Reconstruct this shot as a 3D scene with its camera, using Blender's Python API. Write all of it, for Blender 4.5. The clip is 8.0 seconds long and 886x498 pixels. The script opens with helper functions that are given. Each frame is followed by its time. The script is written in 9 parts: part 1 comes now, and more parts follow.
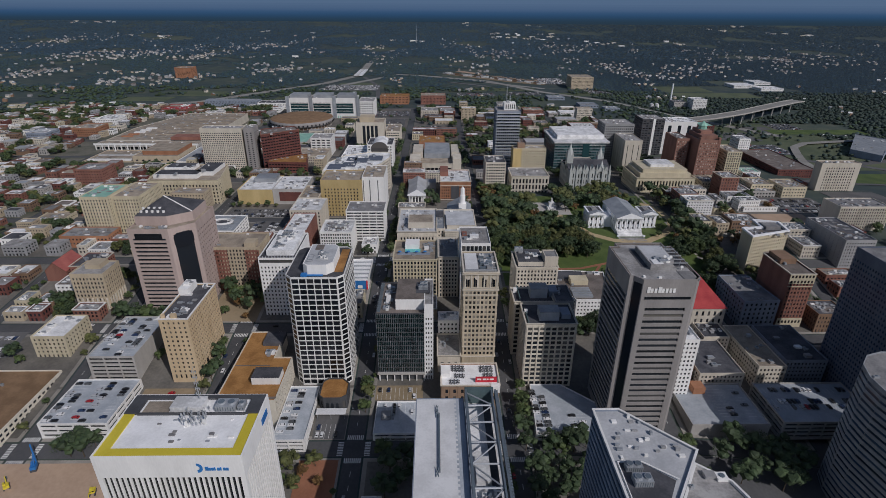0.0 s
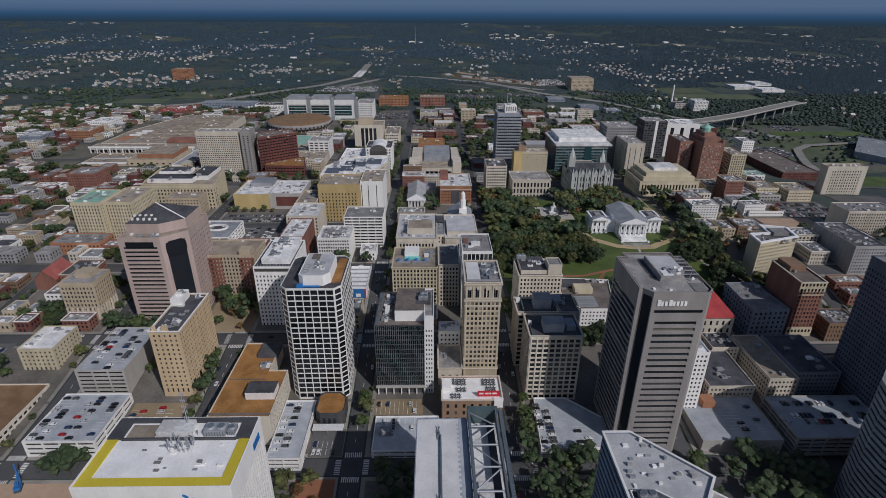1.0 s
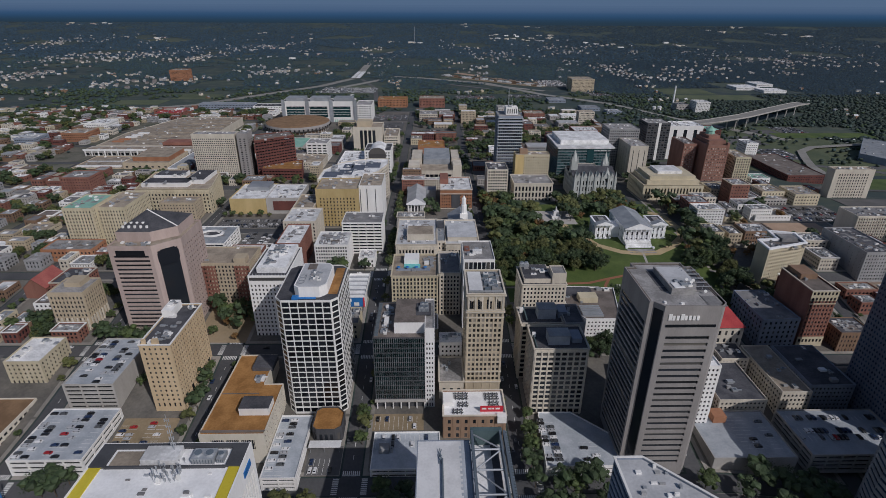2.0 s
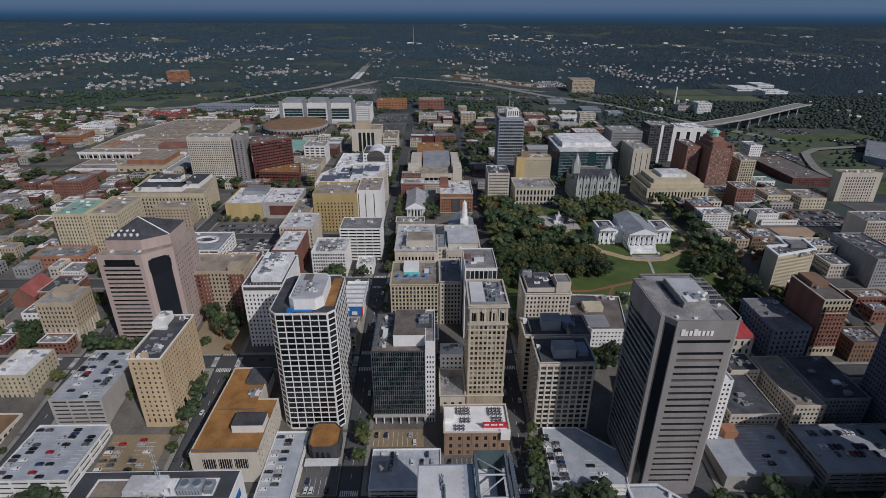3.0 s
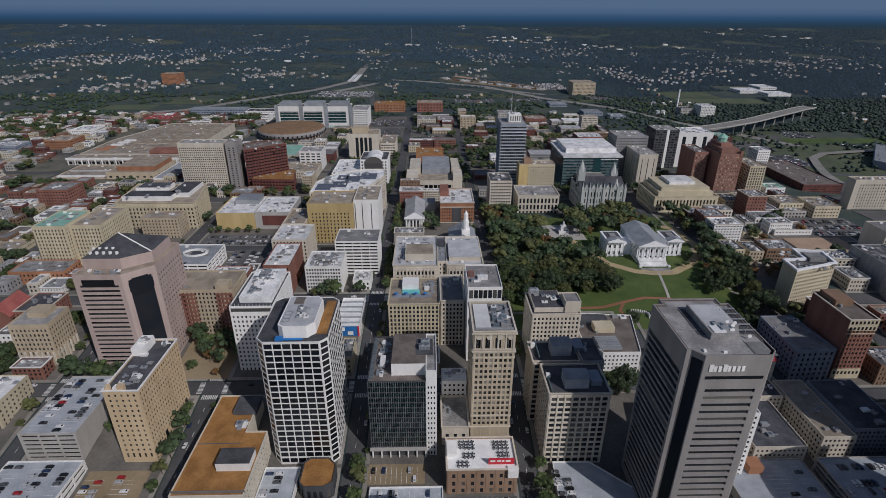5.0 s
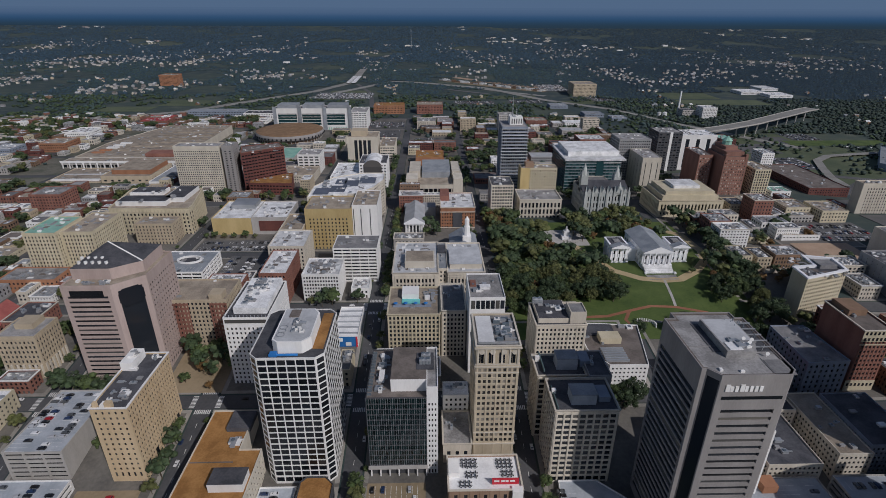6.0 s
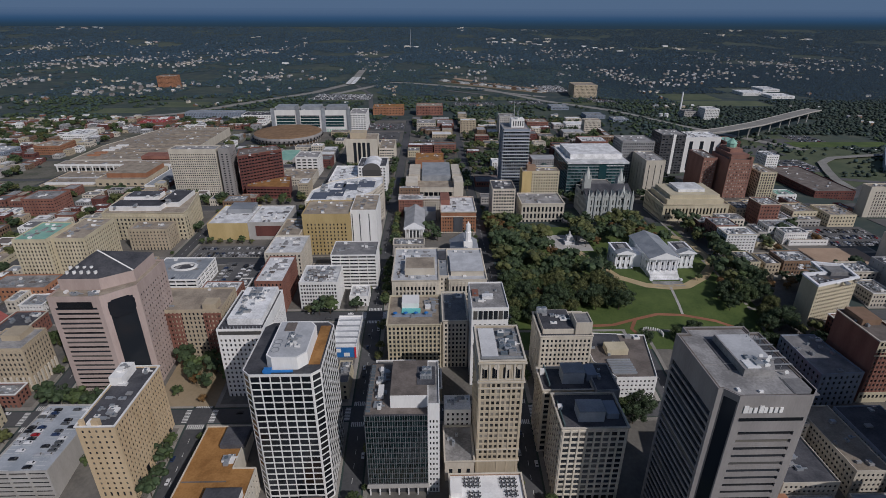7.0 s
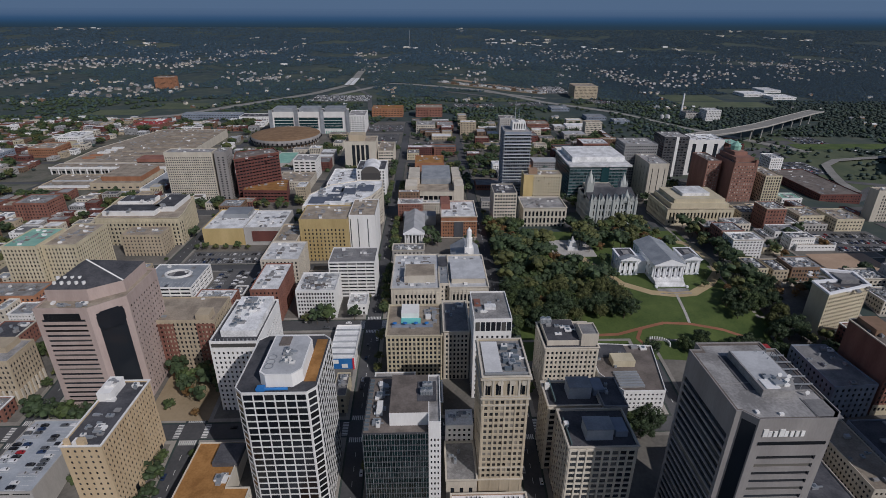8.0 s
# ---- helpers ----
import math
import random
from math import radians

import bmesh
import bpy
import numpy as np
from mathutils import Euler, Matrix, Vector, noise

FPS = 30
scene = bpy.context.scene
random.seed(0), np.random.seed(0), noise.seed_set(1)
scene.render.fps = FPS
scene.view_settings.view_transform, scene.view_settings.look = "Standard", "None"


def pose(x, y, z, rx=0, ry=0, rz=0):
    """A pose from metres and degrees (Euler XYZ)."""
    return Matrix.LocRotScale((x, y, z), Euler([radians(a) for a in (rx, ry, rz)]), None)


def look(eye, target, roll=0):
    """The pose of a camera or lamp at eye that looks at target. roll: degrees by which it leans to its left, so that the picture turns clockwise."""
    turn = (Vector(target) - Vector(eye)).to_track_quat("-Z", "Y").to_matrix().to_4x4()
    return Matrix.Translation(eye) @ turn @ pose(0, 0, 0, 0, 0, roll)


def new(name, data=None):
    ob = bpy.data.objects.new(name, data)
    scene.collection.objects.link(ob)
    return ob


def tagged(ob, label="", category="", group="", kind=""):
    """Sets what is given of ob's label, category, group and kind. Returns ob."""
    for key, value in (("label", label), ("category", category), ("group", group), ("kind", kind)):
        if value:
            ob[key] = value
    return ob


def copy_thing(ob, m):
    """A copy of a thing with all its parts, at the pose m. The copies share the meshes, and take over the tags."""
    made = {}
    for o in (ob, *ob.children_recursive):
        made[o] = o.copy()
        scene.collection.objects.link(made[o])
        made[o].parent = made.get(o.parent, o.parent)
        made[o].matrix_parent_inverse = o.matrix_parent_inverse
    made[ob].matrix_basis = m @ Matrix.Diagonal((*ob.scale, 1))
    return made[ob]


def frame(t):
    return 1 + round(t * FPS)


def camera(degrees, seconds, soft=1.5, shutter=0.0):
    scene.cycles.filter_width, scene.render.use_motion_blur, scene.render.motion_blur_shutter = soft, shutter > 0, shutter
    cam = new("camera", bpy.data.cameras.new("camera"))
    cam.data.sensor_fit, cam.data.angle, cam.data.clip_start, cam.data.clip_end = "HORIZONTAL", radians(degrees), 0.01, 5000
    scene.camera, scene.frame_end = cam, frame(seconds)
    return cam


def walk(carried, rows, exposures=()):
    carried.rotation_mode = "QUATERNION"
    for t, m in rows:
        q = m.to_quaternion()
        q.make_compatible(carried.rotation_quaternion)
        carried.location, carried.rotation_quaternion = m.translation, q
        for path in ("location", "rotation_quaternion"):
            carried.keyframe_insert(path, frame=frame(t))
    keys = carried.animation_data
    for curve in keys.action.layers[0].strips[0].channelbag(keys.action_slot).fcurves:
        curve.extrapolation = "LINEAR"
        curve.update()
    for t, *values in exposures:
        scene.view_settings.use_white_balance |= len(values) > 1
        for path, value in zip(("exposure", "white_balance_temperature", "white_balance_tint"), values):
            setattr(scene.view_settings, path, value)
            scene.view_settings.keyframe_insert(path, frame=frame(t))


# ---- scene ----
cam = camera(79.9, 8.0, soft=0.7)
METRES, EYE, TILT, LEAN, TURN = 103.0, 237.3, 0.0, 0.0, -1.0
ROWS = [
    (0.0, 0.0, 0.0, 0.0, 0.14, -24.97, -0.31),
    (0.5, -0.0049, 0.0634, -0.0004, 0.09, -24.93, -0.3),
    (1.0, -0.0107, 0.1273, -0.0, 0.02, -24.89, -0.28),
    (1.5, -0.0158, 0.1912, 0.001, -0.02, -24.87, -0.27),
    (3.0, -0.0307, 0.385, 0.0018, -0.17, -24.82, -0.24),
    (3.5, -0.0363, 0.4485, 0.002, -0.23, -24.79, -0.24),
    (4.0, -0.0401, 0.5146, 0.0024, -0.27, -24.77, -0.22),
    (4.5, -0.0443, 0.577, 0.0024, -0.32, -24.74, -0.22),
    (6.0, -0.0572, 0.7612, 0.0017, -0.43, -24.6, -0.2),
    (6.5, -0.0619, 0.8208, 0.0021, -0.47, -24.58, -0.17),
    (7.0, -0.0664, 0.8798, 0.0021, -0.5, -24.55, -0.17),
    (7.5, -0.0703, 0.9387, 0.0026, -0.55, -24.51, -0.18),
    (8.0, -0.0758, 0.997, 0.0026, -0.59, -24.49, -0.18),
]
walk(cam, [(t, pose(0, 0, EYE, TILT, LEAN, TURN) @ pose(METRES * x, METRES * y, METRES * z, 90 + pitch, roll, yaw)) for t, x, y, z, yaw, pitch, roll in ROWS],
     [(0.0, -0.76, 6060, 16), (8.0, -0.76, 6060, 16)])

# ---- daylight ----
SUN_AZ, SUN_EL = 140.0, 39.5     # degrees clockwise from +y; above the horizon
world = bpy.data.worlds.new("sky")
scene.world = world
world.use_nodes = True
sky = world.node_tree.nodes.new("ShaderNodeTexSky")
sky.sky_type, sky.sun_disc = "NISHITA", False
sky.sun_elevation, sky.sun_rotation = radians(SUN_EL), radians(SUN_AZ)
background = world.node_tree.nodes["Background"]
background.inputs["Strength"].default_value = 0.077
world.node_tree.links.new(sky.outputs["Color"], background.inputs["Color"])
sun_dir = Vector((math.sin(radians(SUN_AZ)) * math.cos(radians(SUN_EL)), math.cos(radians(SUN_AZ)) * math.cos(radians(SUN_EL)), math.sin(radians(SUN_EL))))
sun = new("sun", bpy.data.lights.new("sun", "SUN"))
sun.data.energy, sun.data.angle, sun.data.color = 3.75, radians(0.5), (1.0, 0.95, 0.87)
sun.matrix_world = look(sun_dir * 900, (0, 0, 0))


# ---- materials ----
def surface(name, c1, c2, rough=0.85, coarse=0.06, fine=1.2, bump=0.15, metal=0.0, vary=0.12, island=False, streak=0.0, spread=(0.5, 0.95)):
    """Two tones mixed at two scales, with relief; vary: lightness from object to object or island to island."""
    m = bpy.data.materials.new(name)
    m.use_nodes = True
    n, l = m.node_tree.nodes, m.node_tree.links
    b = n["Principled BSDF"]
    tc = n.new("ShaderNodeTexCoord")
    big, small = n.new("ShaderNodeTexNoise"), n.new("ShaderNodeTexNoise")
    big.inputs["Scale"].default_value, small.inputs["Scale"].default_value = coarse, fine
    big.inputs["Detail"].default_value, small.inputs["Detail"].default_value = 4, 3
    src = tc.outputs["Object"]
    if streak:
        mp = n.new("ShaderNodeMapping")
        mp.inputs["Scale"].default_value = (1, 1, streak)
        l.new(src, mp.inputs["Vector"])
        src = mp.outputs["Vector"]
    l.new(src, big.inputs["Vector"]), l.new(src, small.inputs["Vector"])
    add = n.new("ShaderNodeMath")
    add.operation = "MULTIPLY_ADD"
    add.inputs[1].default_value = 0.45
    l.new(small.outputs["Fac"], add.inputs[0]), l.new(big.outputs["Fac"], add.inputs[2])
    ramp = n.new("ShaderNodeMapRange")
    ramp.inputs["From Min"].default_value, ramp.inputs["From Max"].default_value = spread
    l.new(add.outputs[0], ramp.inputs["Value"])
    mix = n.new("ShaderNodeMix")
    mix.data_type = "RGBA"
    mix.inputs["A"].default_value, mix.inputs["B"].default_value = (*c1, 1), (*c2, 1)
    l.new(ramp.outputs["Result"], mix.inputs["Factor"])
    hsv = n.new("ShaderNodeHueSaturation")
    rnd = n.new("ShaderNodeMapRange")
    rnd.inputs["To Min"].default_value, rnd.inputs["To Max"].default_value = 1 - vary, 1 + vary
    if island:
        l.new(n.new("ShaderNodeNewGeometry").outputs["Random Per Island"], rnd.inputs["Value"])
    else:
        l.new(n.new("ShaderNodeObjectInfo").outputs["Random"], rnd.inputs["Value"])
    l.new(rnd.outputs["Result"], hsv.inputs["Value"])
    l.new(mix.outputs["Result"], hsv.inputs["Color"]), l.new(hsv.outputs["Color"], b.inputs["Base Color"])
    b.inputs["Roughness"].default_value, b.inputs["Metallic"].default_value = rough, metal
    if bump:
        bp = n.new("ShaderNodeBump")
        bp.inputs["Strength"].default_value, bp.inputs["Distance"].default_value = bump, 0.15
        l.new(small.outputs["Fac"], bp.inputs["Height"]), l.new(bp.outputs["Normal"], b.inputs["Normal"])
    return m


MAT = {}
for key, c1, c2 in (
    ("white", (0.75, 0.74, 0.71), (0.88, 0.87, 0.84)), ("cream", (0.485, 0.425, 0.295), (0.625, 0.555, 0.40)),
    ("tan", (0.42, 0.35, 0.25), (0.55, 0.46, 0.33)), ("beige", (0.54, 0.405, 0.245), (0.68, 0.53, 0.34)),
    ("stone", (0.52, 0.47, 0.385), (0.67, 0.615, 0.515)), ("brick", (0.20, 0.085, 0.062), (0.31, 0.145, 0.105)),
    ("dark_brick", (0.11, 0.04, 0.035), (0.18, 0.065, 0.05)), ("orange_brick", (0.30, 0.135, 0.07), (0.41, 0.20, 0.11)),
    ("concrete", (0.38, 0.36, 0.33), (0.50, 0.48, 0.45)), ("pink", (0.40, 0.315, 0.28), (0.50, 0.40, 0.36)), ("taupe", (0.25, 0.235, 0.225), (0.34, 0.32, 0.305)), ("pale_tan", (0.46, 0.39, 0.28), (0.58, 0.50, 0.37)), ("teal_frame", (0.06, 0.10, 0.105), (0.10, 0.15, 0.155)),
    ("navy_grey", (0.075, 0.09, 0.125), (0.12, 0.14, 0.18)), ("marble", (0.80, 0.81, 0.82), (0.90, 0.90, 0.90)), ("deco", (0.21, 0.105, 0.08), (0.30, 0.16, 0.12)), ("russet", (0.27, 0.175, 0.115), (0.36, 0.245, 0.165)), ("pale_cream", (0.58, 0.53, 0.43), (0.70, 0.65, 0.55)), ("yellow", (0.45, 0.335, 0.145), (0.57, 0.44, 0.21)), ("grey", (0.26, 0.26, 0.26), (0.36, 0.36, 0.36)),
    ("charcoal", (0.05, 0.052, 0.058), (0.085, 0.088, 0.095)), ("brown", (0.19, 0.12, 0.075), (0.27, 0.17, 0.11)),
    ("bluegrey", (0.20, 0.23, 0.28), (0.27, 0.31, 0.37)), ("gothic", (0.35, 0.37, 0.35), (0.52, 0.54, 0.51)),
):
    MAT[key] = surface(key + "_wall", c1, c2, streak=0.25, coarse=0.12, fine=1.5, vary=0.10)
for key, c1, c2, ro in (
    ("r_white", (0.56, 0.56, 0.55), (0.88, 0.88, 0.87), 0.7), ("r_grey", (0.19, 0.185, 0.18), (0.38, 0.37, 0.36), 0.9),
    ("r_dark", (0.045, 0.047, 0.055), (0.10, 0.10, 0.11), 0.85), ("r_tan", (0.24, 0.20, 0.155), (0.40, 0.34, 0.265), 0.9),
    ("r_rust", (0.25, 0.118, 0.032), (0.40, 0.205, 0.065), 0.9), ("r_green", (0.20, 0.40, 0.32), (0.30, 0.52, 0.42), 0.7),
    ("r_blue", (0.04, 0.16, 0.36), (0.08, 0.24, 0.46), 0.6), ("r_bright", (0.70, 0.70, 0.69), (0.86, 0.86, 0.85), 0.6), ("r_brown", (0.115, 0.098, 0.085), (0.20, 0.17, 0.15), 0.9), ("r_pale", (0.40, 0.41, 0.42), (0.54, 0.55, 0.56), 0.75),
    ("r_faded", (0.27, 0.075, 0.065), (0.36, 0.115, 0.095), 0.85), ("r_copper", (0.19, 0.115, 0.06), (0.28, 0.175, 0.095), 0.85), ("r_red", (0.36, 0.03, 0.035), (0.48, 0.06, 0.055), 0.7), ("r_deck", (0.34, 0.375, 0.41), (0.46, 0.49, 0.525), 0.85),
    ("r_mid", (0.14, 0.14, 0.145), (0.25, 0.245, 0.24), 0.9), ("r_slate", (0.22, 0.24, 0.26), (0.32, 0.34, 0.36), 0.7),
):
    MAT[key] = surface(key[2:] + "_roofing", c1, c2, rough=ro, coarse=0.11, fine=0.9, bump=0.25, vary=0.14, spread=(0.56, 0.88))


def glazing(name, dark, light, share, island, rough=0.12):
    """Panes: most show a dark room, some a drawn blind."""
    m = bpy.data.materials.new(name)
    m.use_nodes = True
    n, l = m.node_tree.nodes, m.node_tree.links
    b = n["Principled BSDF"]
    r = n.new("ShaderNodeNewGeometry").outputs["Random Per Island"] if island else n.new("ShaderNodeObjectInfo").outputs["Random"]
    ramp = n.new("ShaderNodeValToRGB")
    ramp.color_ramp.elements[0].position, ramp.color_ramp.elements[0].color = 0.0, (*[c * 0.5 for c in dark], 1)
    ramp.color_ramp.elements[1].position, ramp.color_ramp.elements[1].color = 1.0, (*light, 1)
    mid = ramp.color_ramp.elements.new(1 - share)
    mid.color = (*[c * 1.5 for c in dark], 1)
    l.new(r, ramp.inputs["Fac"]), l.new(ramp.outputs["Color"], b.inputs["Base Color"])
    b.inputs["Roughness"].default_value = rough
    b.inputs["Specular IOR Level"].default_value = 0.5
    return m


GLASS = glazing("window_glass", (0.018, 0.022, 0.028), (0.16, 0.15, 0.13), 0.25, False)
GLASS_J = glazing("window_glass_joined", (0.018, 0.022, 0.028), (0.14, 0.13, 0.12), 0.25, True)
GLASS_DARK = glazing("dark_window_glass", (0.010, 0.012, 0.016), (0.03, 0.03, 0.032), 0.15, False, 0.15)
GLASS_DARK_J = glazing("dark_window_glass_joined", (0.010, 0.014, 0.017), (0.028, 0.032, 0.035), 0.15, True, 0.15)
GLASS_LIGHT = glazing("pale_blind_glass", (0.03, 0.03, 0.03), (0.34, 0.31, 0.26), 0.35, False, 0.25)
GLASS_SEA = glazing("sea_green_glass", (0.008, 0.019, 0.020), (0.03, 0.05, 0.052), 0.2, True, 0.1)
GLASS_LIGHT_J = glazing("pale_blind_glass_joined", (0.05, 0.048, 0.045), (0.62, 0.58, 0.50), 0.75, True, 0.25)
GLASS_TEAL = glazing("teal_curtain_glass", (0.014, 0.046, 0.052), (0.07, 0.15, 0.16), 0.25, True, 0.08)
GLASS_BLUE = glazing("blue_curtain_glass", (0.02, 0.04, 0.075), (0.05, 0.08, 0.13), 0.2, True, 0.08)
MAT["metal"] = surface("galvanised_metal", (0.34, 0.36, 0.38), (0.5, 0.52, 0.54), rough=0.5, metal=0.4, bump=0.05)
MAT["steel_dark"] = surface("painted_steel", (0.12, 0.15, 0.18), (0.18, 0.22, 0.25), rough=0.5, metal=0.2, bump=0.05)
MAT["asphalt"] = surface("asphalt", (0.058, 0.060, 0.064), (0.105, 0.105, 0.108), coarse=0.03, fine=0.6, bump=0.1, vary=0.03)
MAT["paving"] = surface("paving", (0.095, 0.09, 0.08), (0.20, 0.185, 0.16), coarse=0.04, fine=0.5, bump=0.1, vary=0.12)
MAT["lot"] = surface("lot_asphalt", (0.085, 0.084, 0.085), (0.14, 0.138, 0.135), coarse=0.04, fine=0.5, bump=0.1, vary=0.1)
MAT["lot_tan"] = surface("worn_lot", (0.22, 0.17, 0.10), (0.32, 0.25, 0.16), coarse=0.04, fine=0.5, bump=0.1, vary=0.1)
MAT["sidewalk"] = surface("sidewalk_concrete", (0.22, 0.205, 0.18), (0.34, 0.32, 0.285), coarse=0.08, fine=0.8, bump=0.1, vary=0.1)
MAT["field"] = surface("rough_grass", (0.060, 0.082, 0.042), (0.115, 0.132, 0.070), coarse=0.02, fine=0.3, bump=0.1, vary=0.1)
MAT["yards"] = surface("yard_ground", (0.060, 0.072, 0.045), (0.19, 0.175, 0.14), coarse=0.05, fine=0.35, bump=0.1, vary=0.15)
MAT["dirt"] = surface("bare_earth", (0.36, 0.25, 0.17), (0.47, 0.34, 0.24), coarse=0.05, fine=0.5, bump=0.2)
MAT["paint"] = surface("road_paint", (0.55, 0.55, 0.53), (0.75, 0.75, 0.72), fine=2.0, bump=0)
MAT["lawn"] = surface("lawn", (0.050, 0.085, 0.016), (0.105, 0.145, 0.034), coarse=0.05, fine=0.6, bump=0.2, vary=0.05)
MAT["path"] = surface("gravel_path", (0.40, 0.31, 0.17), (0.52, 0.41, 0.24), coarse=0.08, fine=0.8)
MAT["brickpath"] = surface("brick_path", (0.24, 0.10, 0.055), (0.33, 0.15, 0.085), coarse=0.08, fine=0.8)
MAT["bark"] = surface("bark", (0.06, 0.045, 0.03), (0.12, 0.09, 0.06), fine=3)
MAT["yellow_paint"] = surface("yellow_paint", (0.62, 0.50, 0.03), (0.75, 0.62, 0.06), rough=0.6)
MAT["red_paint"] = surface("red_paint", (0.55, 0.02, 0.04), (0.65, 0.04, 0.06), rough=0.5)
MAT["blue_paint"] = surface("blue_paint", (0.02, 0.14, 0.42), (0.04, 0.22, 0.55), rough=0.5)
MAT["teal_paint"] = surface("teal_paint", (0.10, 0.42, 0.42), (0.16, 0.52, 0.50), rough=0.6)
LEAF = {}
MAT["concrete_road"] = surface("concrete_road", (0.22, 0.21, 0.19), (0.32, 0.31, 0.28), coarse=0.04, fine=0.5, bump=0.1)
# plain, wood and ridge tones are shifted blue to stand for haze
for key, c1, c2 in (("green", (0.036, 0.060, 0.018), (0.086, 0.118, 0.036)), ("olive", (0.060, 0.072, 0.020), (0.125, 0.132, 0.042)),
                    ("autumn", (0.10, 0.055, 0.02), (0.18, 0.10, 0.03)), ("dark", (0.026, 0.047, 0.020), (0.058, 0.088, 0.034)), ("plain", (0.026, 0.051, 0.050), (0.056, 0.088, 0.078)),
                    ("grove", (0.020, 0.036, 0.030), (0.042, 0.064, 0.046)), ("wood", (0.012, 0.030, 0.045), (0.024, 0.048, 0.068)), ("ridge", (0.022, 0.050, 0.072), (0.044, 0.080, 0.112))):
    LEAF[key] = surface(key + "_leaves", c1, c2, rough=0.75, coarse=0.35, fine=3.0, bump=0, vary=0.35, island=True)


# ---- mesh helpers ----
class Buf:
    """Vertices and faces of one mesh, with a material slot for each face."""

    def __init__(self):
        self.v, self.f, self.s = [], [], []

    def face(self, pts, slot=0):
        k = len(self.v)
        self.v.extend(pts)
        self.f.append(tuple(range(k, k + len(pts))))
        self.s.append(slot)

    def box(self, x0, x1, y0, y1, z0, z1, slot=0, bottom=False):
        k = len(self.v)
        self.v.extend(((x0, y0, z0), (x1, y0, z0), (x1, y1, z0), (x0, y1, z0), (x0, y0, z1), (x1, y0, z1), (x1, y1, z1), (x0, y1, z1)))
        q = [(0, 1, 5, 4), (1, 2, 6, 5), (2, 3, 7, 6), (3, 0, 4, 7), (4, 5, 6, 7)] + ([(3, 2, 1, 0)] if bottom else [])
        for a in q:
            self.f.append(tuple(k + i for i in a))
            self.s.append(slot)

    def prism(self, pts, z0, z1, slot=0):
        """An upright prism on an anticlockwise outline."""
        n = len(pts)
        for i in range(n):
            a, b = pts[i], pts[(i + 1) % n]
            self.face(((*a, z0), (*b, z0), (*b, z1), (*a, z1)), slot)
        self.face([(*p, z1) for p in pts], slot)

    def tube(self, p, q, r, sides=6, slot=0, r2=None):
        """A round bar from p to q."""
        p, q = Vector(p), Vector(q)
        r2 = r if r2 is None else r2
        d = (q - p).normalized()
        u = d.orthogonal().normalized()
        w = d.cross(u)
        ring = [[(e + (u * math.cos(2 * math.pi * i / sides) + w * math.sin(2 * math.pi * i / sides)) * rr)[:] for i in range(sides)] for e, rr in ((p, r), (q, r2))]
        for i in range(sides):
            j = (i + 1) % sides
            self.face((ring[0][i], ring[0][j], ring[1][j], ring[1][i]), slot)
        self.face(ring[1], slot)
        self.face(ring[0][::-1], slot)


def solid(name, buf, mats, parent=None, label="", at=None):
    """One mesh object from a buffer."""
    me = bpy.data.meshes.new(name)
    me.from_pydata(buf.v, [], buf.f)
    for m in (mats if isinstance(mats, (list, tuple)) else [mats]):
        me.materials.append(m)
    if any(buf.s):
        me.polygons.foreach_set("material_index", buf.s)
    ob = new(name, me)
    ob.parent = parent
    if at is not None:
        ob.location = at
    return tagged(ob, label)


def thing(name, at, label, category, group="", turn=0.0):
    """The Empty at the base of a thing."""
    e = new(name)
    e.location, e.rotation_euler, e.empty_display_size = at, (0, 0, radians(turn)), 1
    return tagged(e, label, category, group)


def smooth(t):
    t = np.clip(t, 0, 1)
    return t * t * (3 - 2 * t)


def ground_z(x, y):
    """The lie of the land: up from the river to the hill, down to the valley, up to the far ridge."""
    z = np.interp(y, [-400, 200, 240, 290, 340, 400, 460, 620, 800, 1100, 1600, 6000], [-24, -13, -8, -2.5, 6, 12.5, 17.5, 17.5, 12, 7, 4, 4])
    z = z - 13 * smooth((x - 150) / 110) * (1 - smooth((y - 370) / 130))
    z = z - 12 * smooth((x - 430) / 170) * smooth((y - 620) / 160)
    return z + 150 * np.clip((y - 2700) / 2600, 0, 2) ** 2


def gz(x, y):
    return float(ground_z(x, y))


def inset(pts, d):
    """The outline moved inwards by d."""
    n, out = len(pts), []
    for i in range(n):
        a, b, c = (Vector((*pts[k % n], 0)) for k in (i - 1, i, i + 1))
        u, w = (b - a).normalized(), (c - b).normalized()
        nu, nw = Vector((-u.y, u.x, 0)), Vector((-w.y, w.x, 0))
        k = 1 + nu.dot(nw)
        m = (nu + nw) / max(k, 0.2)
        out.append(((b + m * d).x, (b + m * d).y))
    return out


PLAIN = dict(bay=0)
CLUTTER = [MAT["metal"], MAT["white"], MAT["r_mid"], MAT["r_grey"], MAT["r_brown"]]


def style(bay=3.2, storey=3.6, fw=0.5, fh=0.5, depth=0.3, base=4.5, top=1.5, edge=0.8, shop=True, sill=0.45, pier=0.0, band=0.0, every=1):
    """How a facade is divided; pier and band: how far uprights and floor courses stand proud."""
    return dict(pier=pier, band=band, every=every, bay=bay, storey=storey, fw=fw, fh=fh, depth=depth, base=base, top=top, edge=edge, shop=shop, sill=sill)


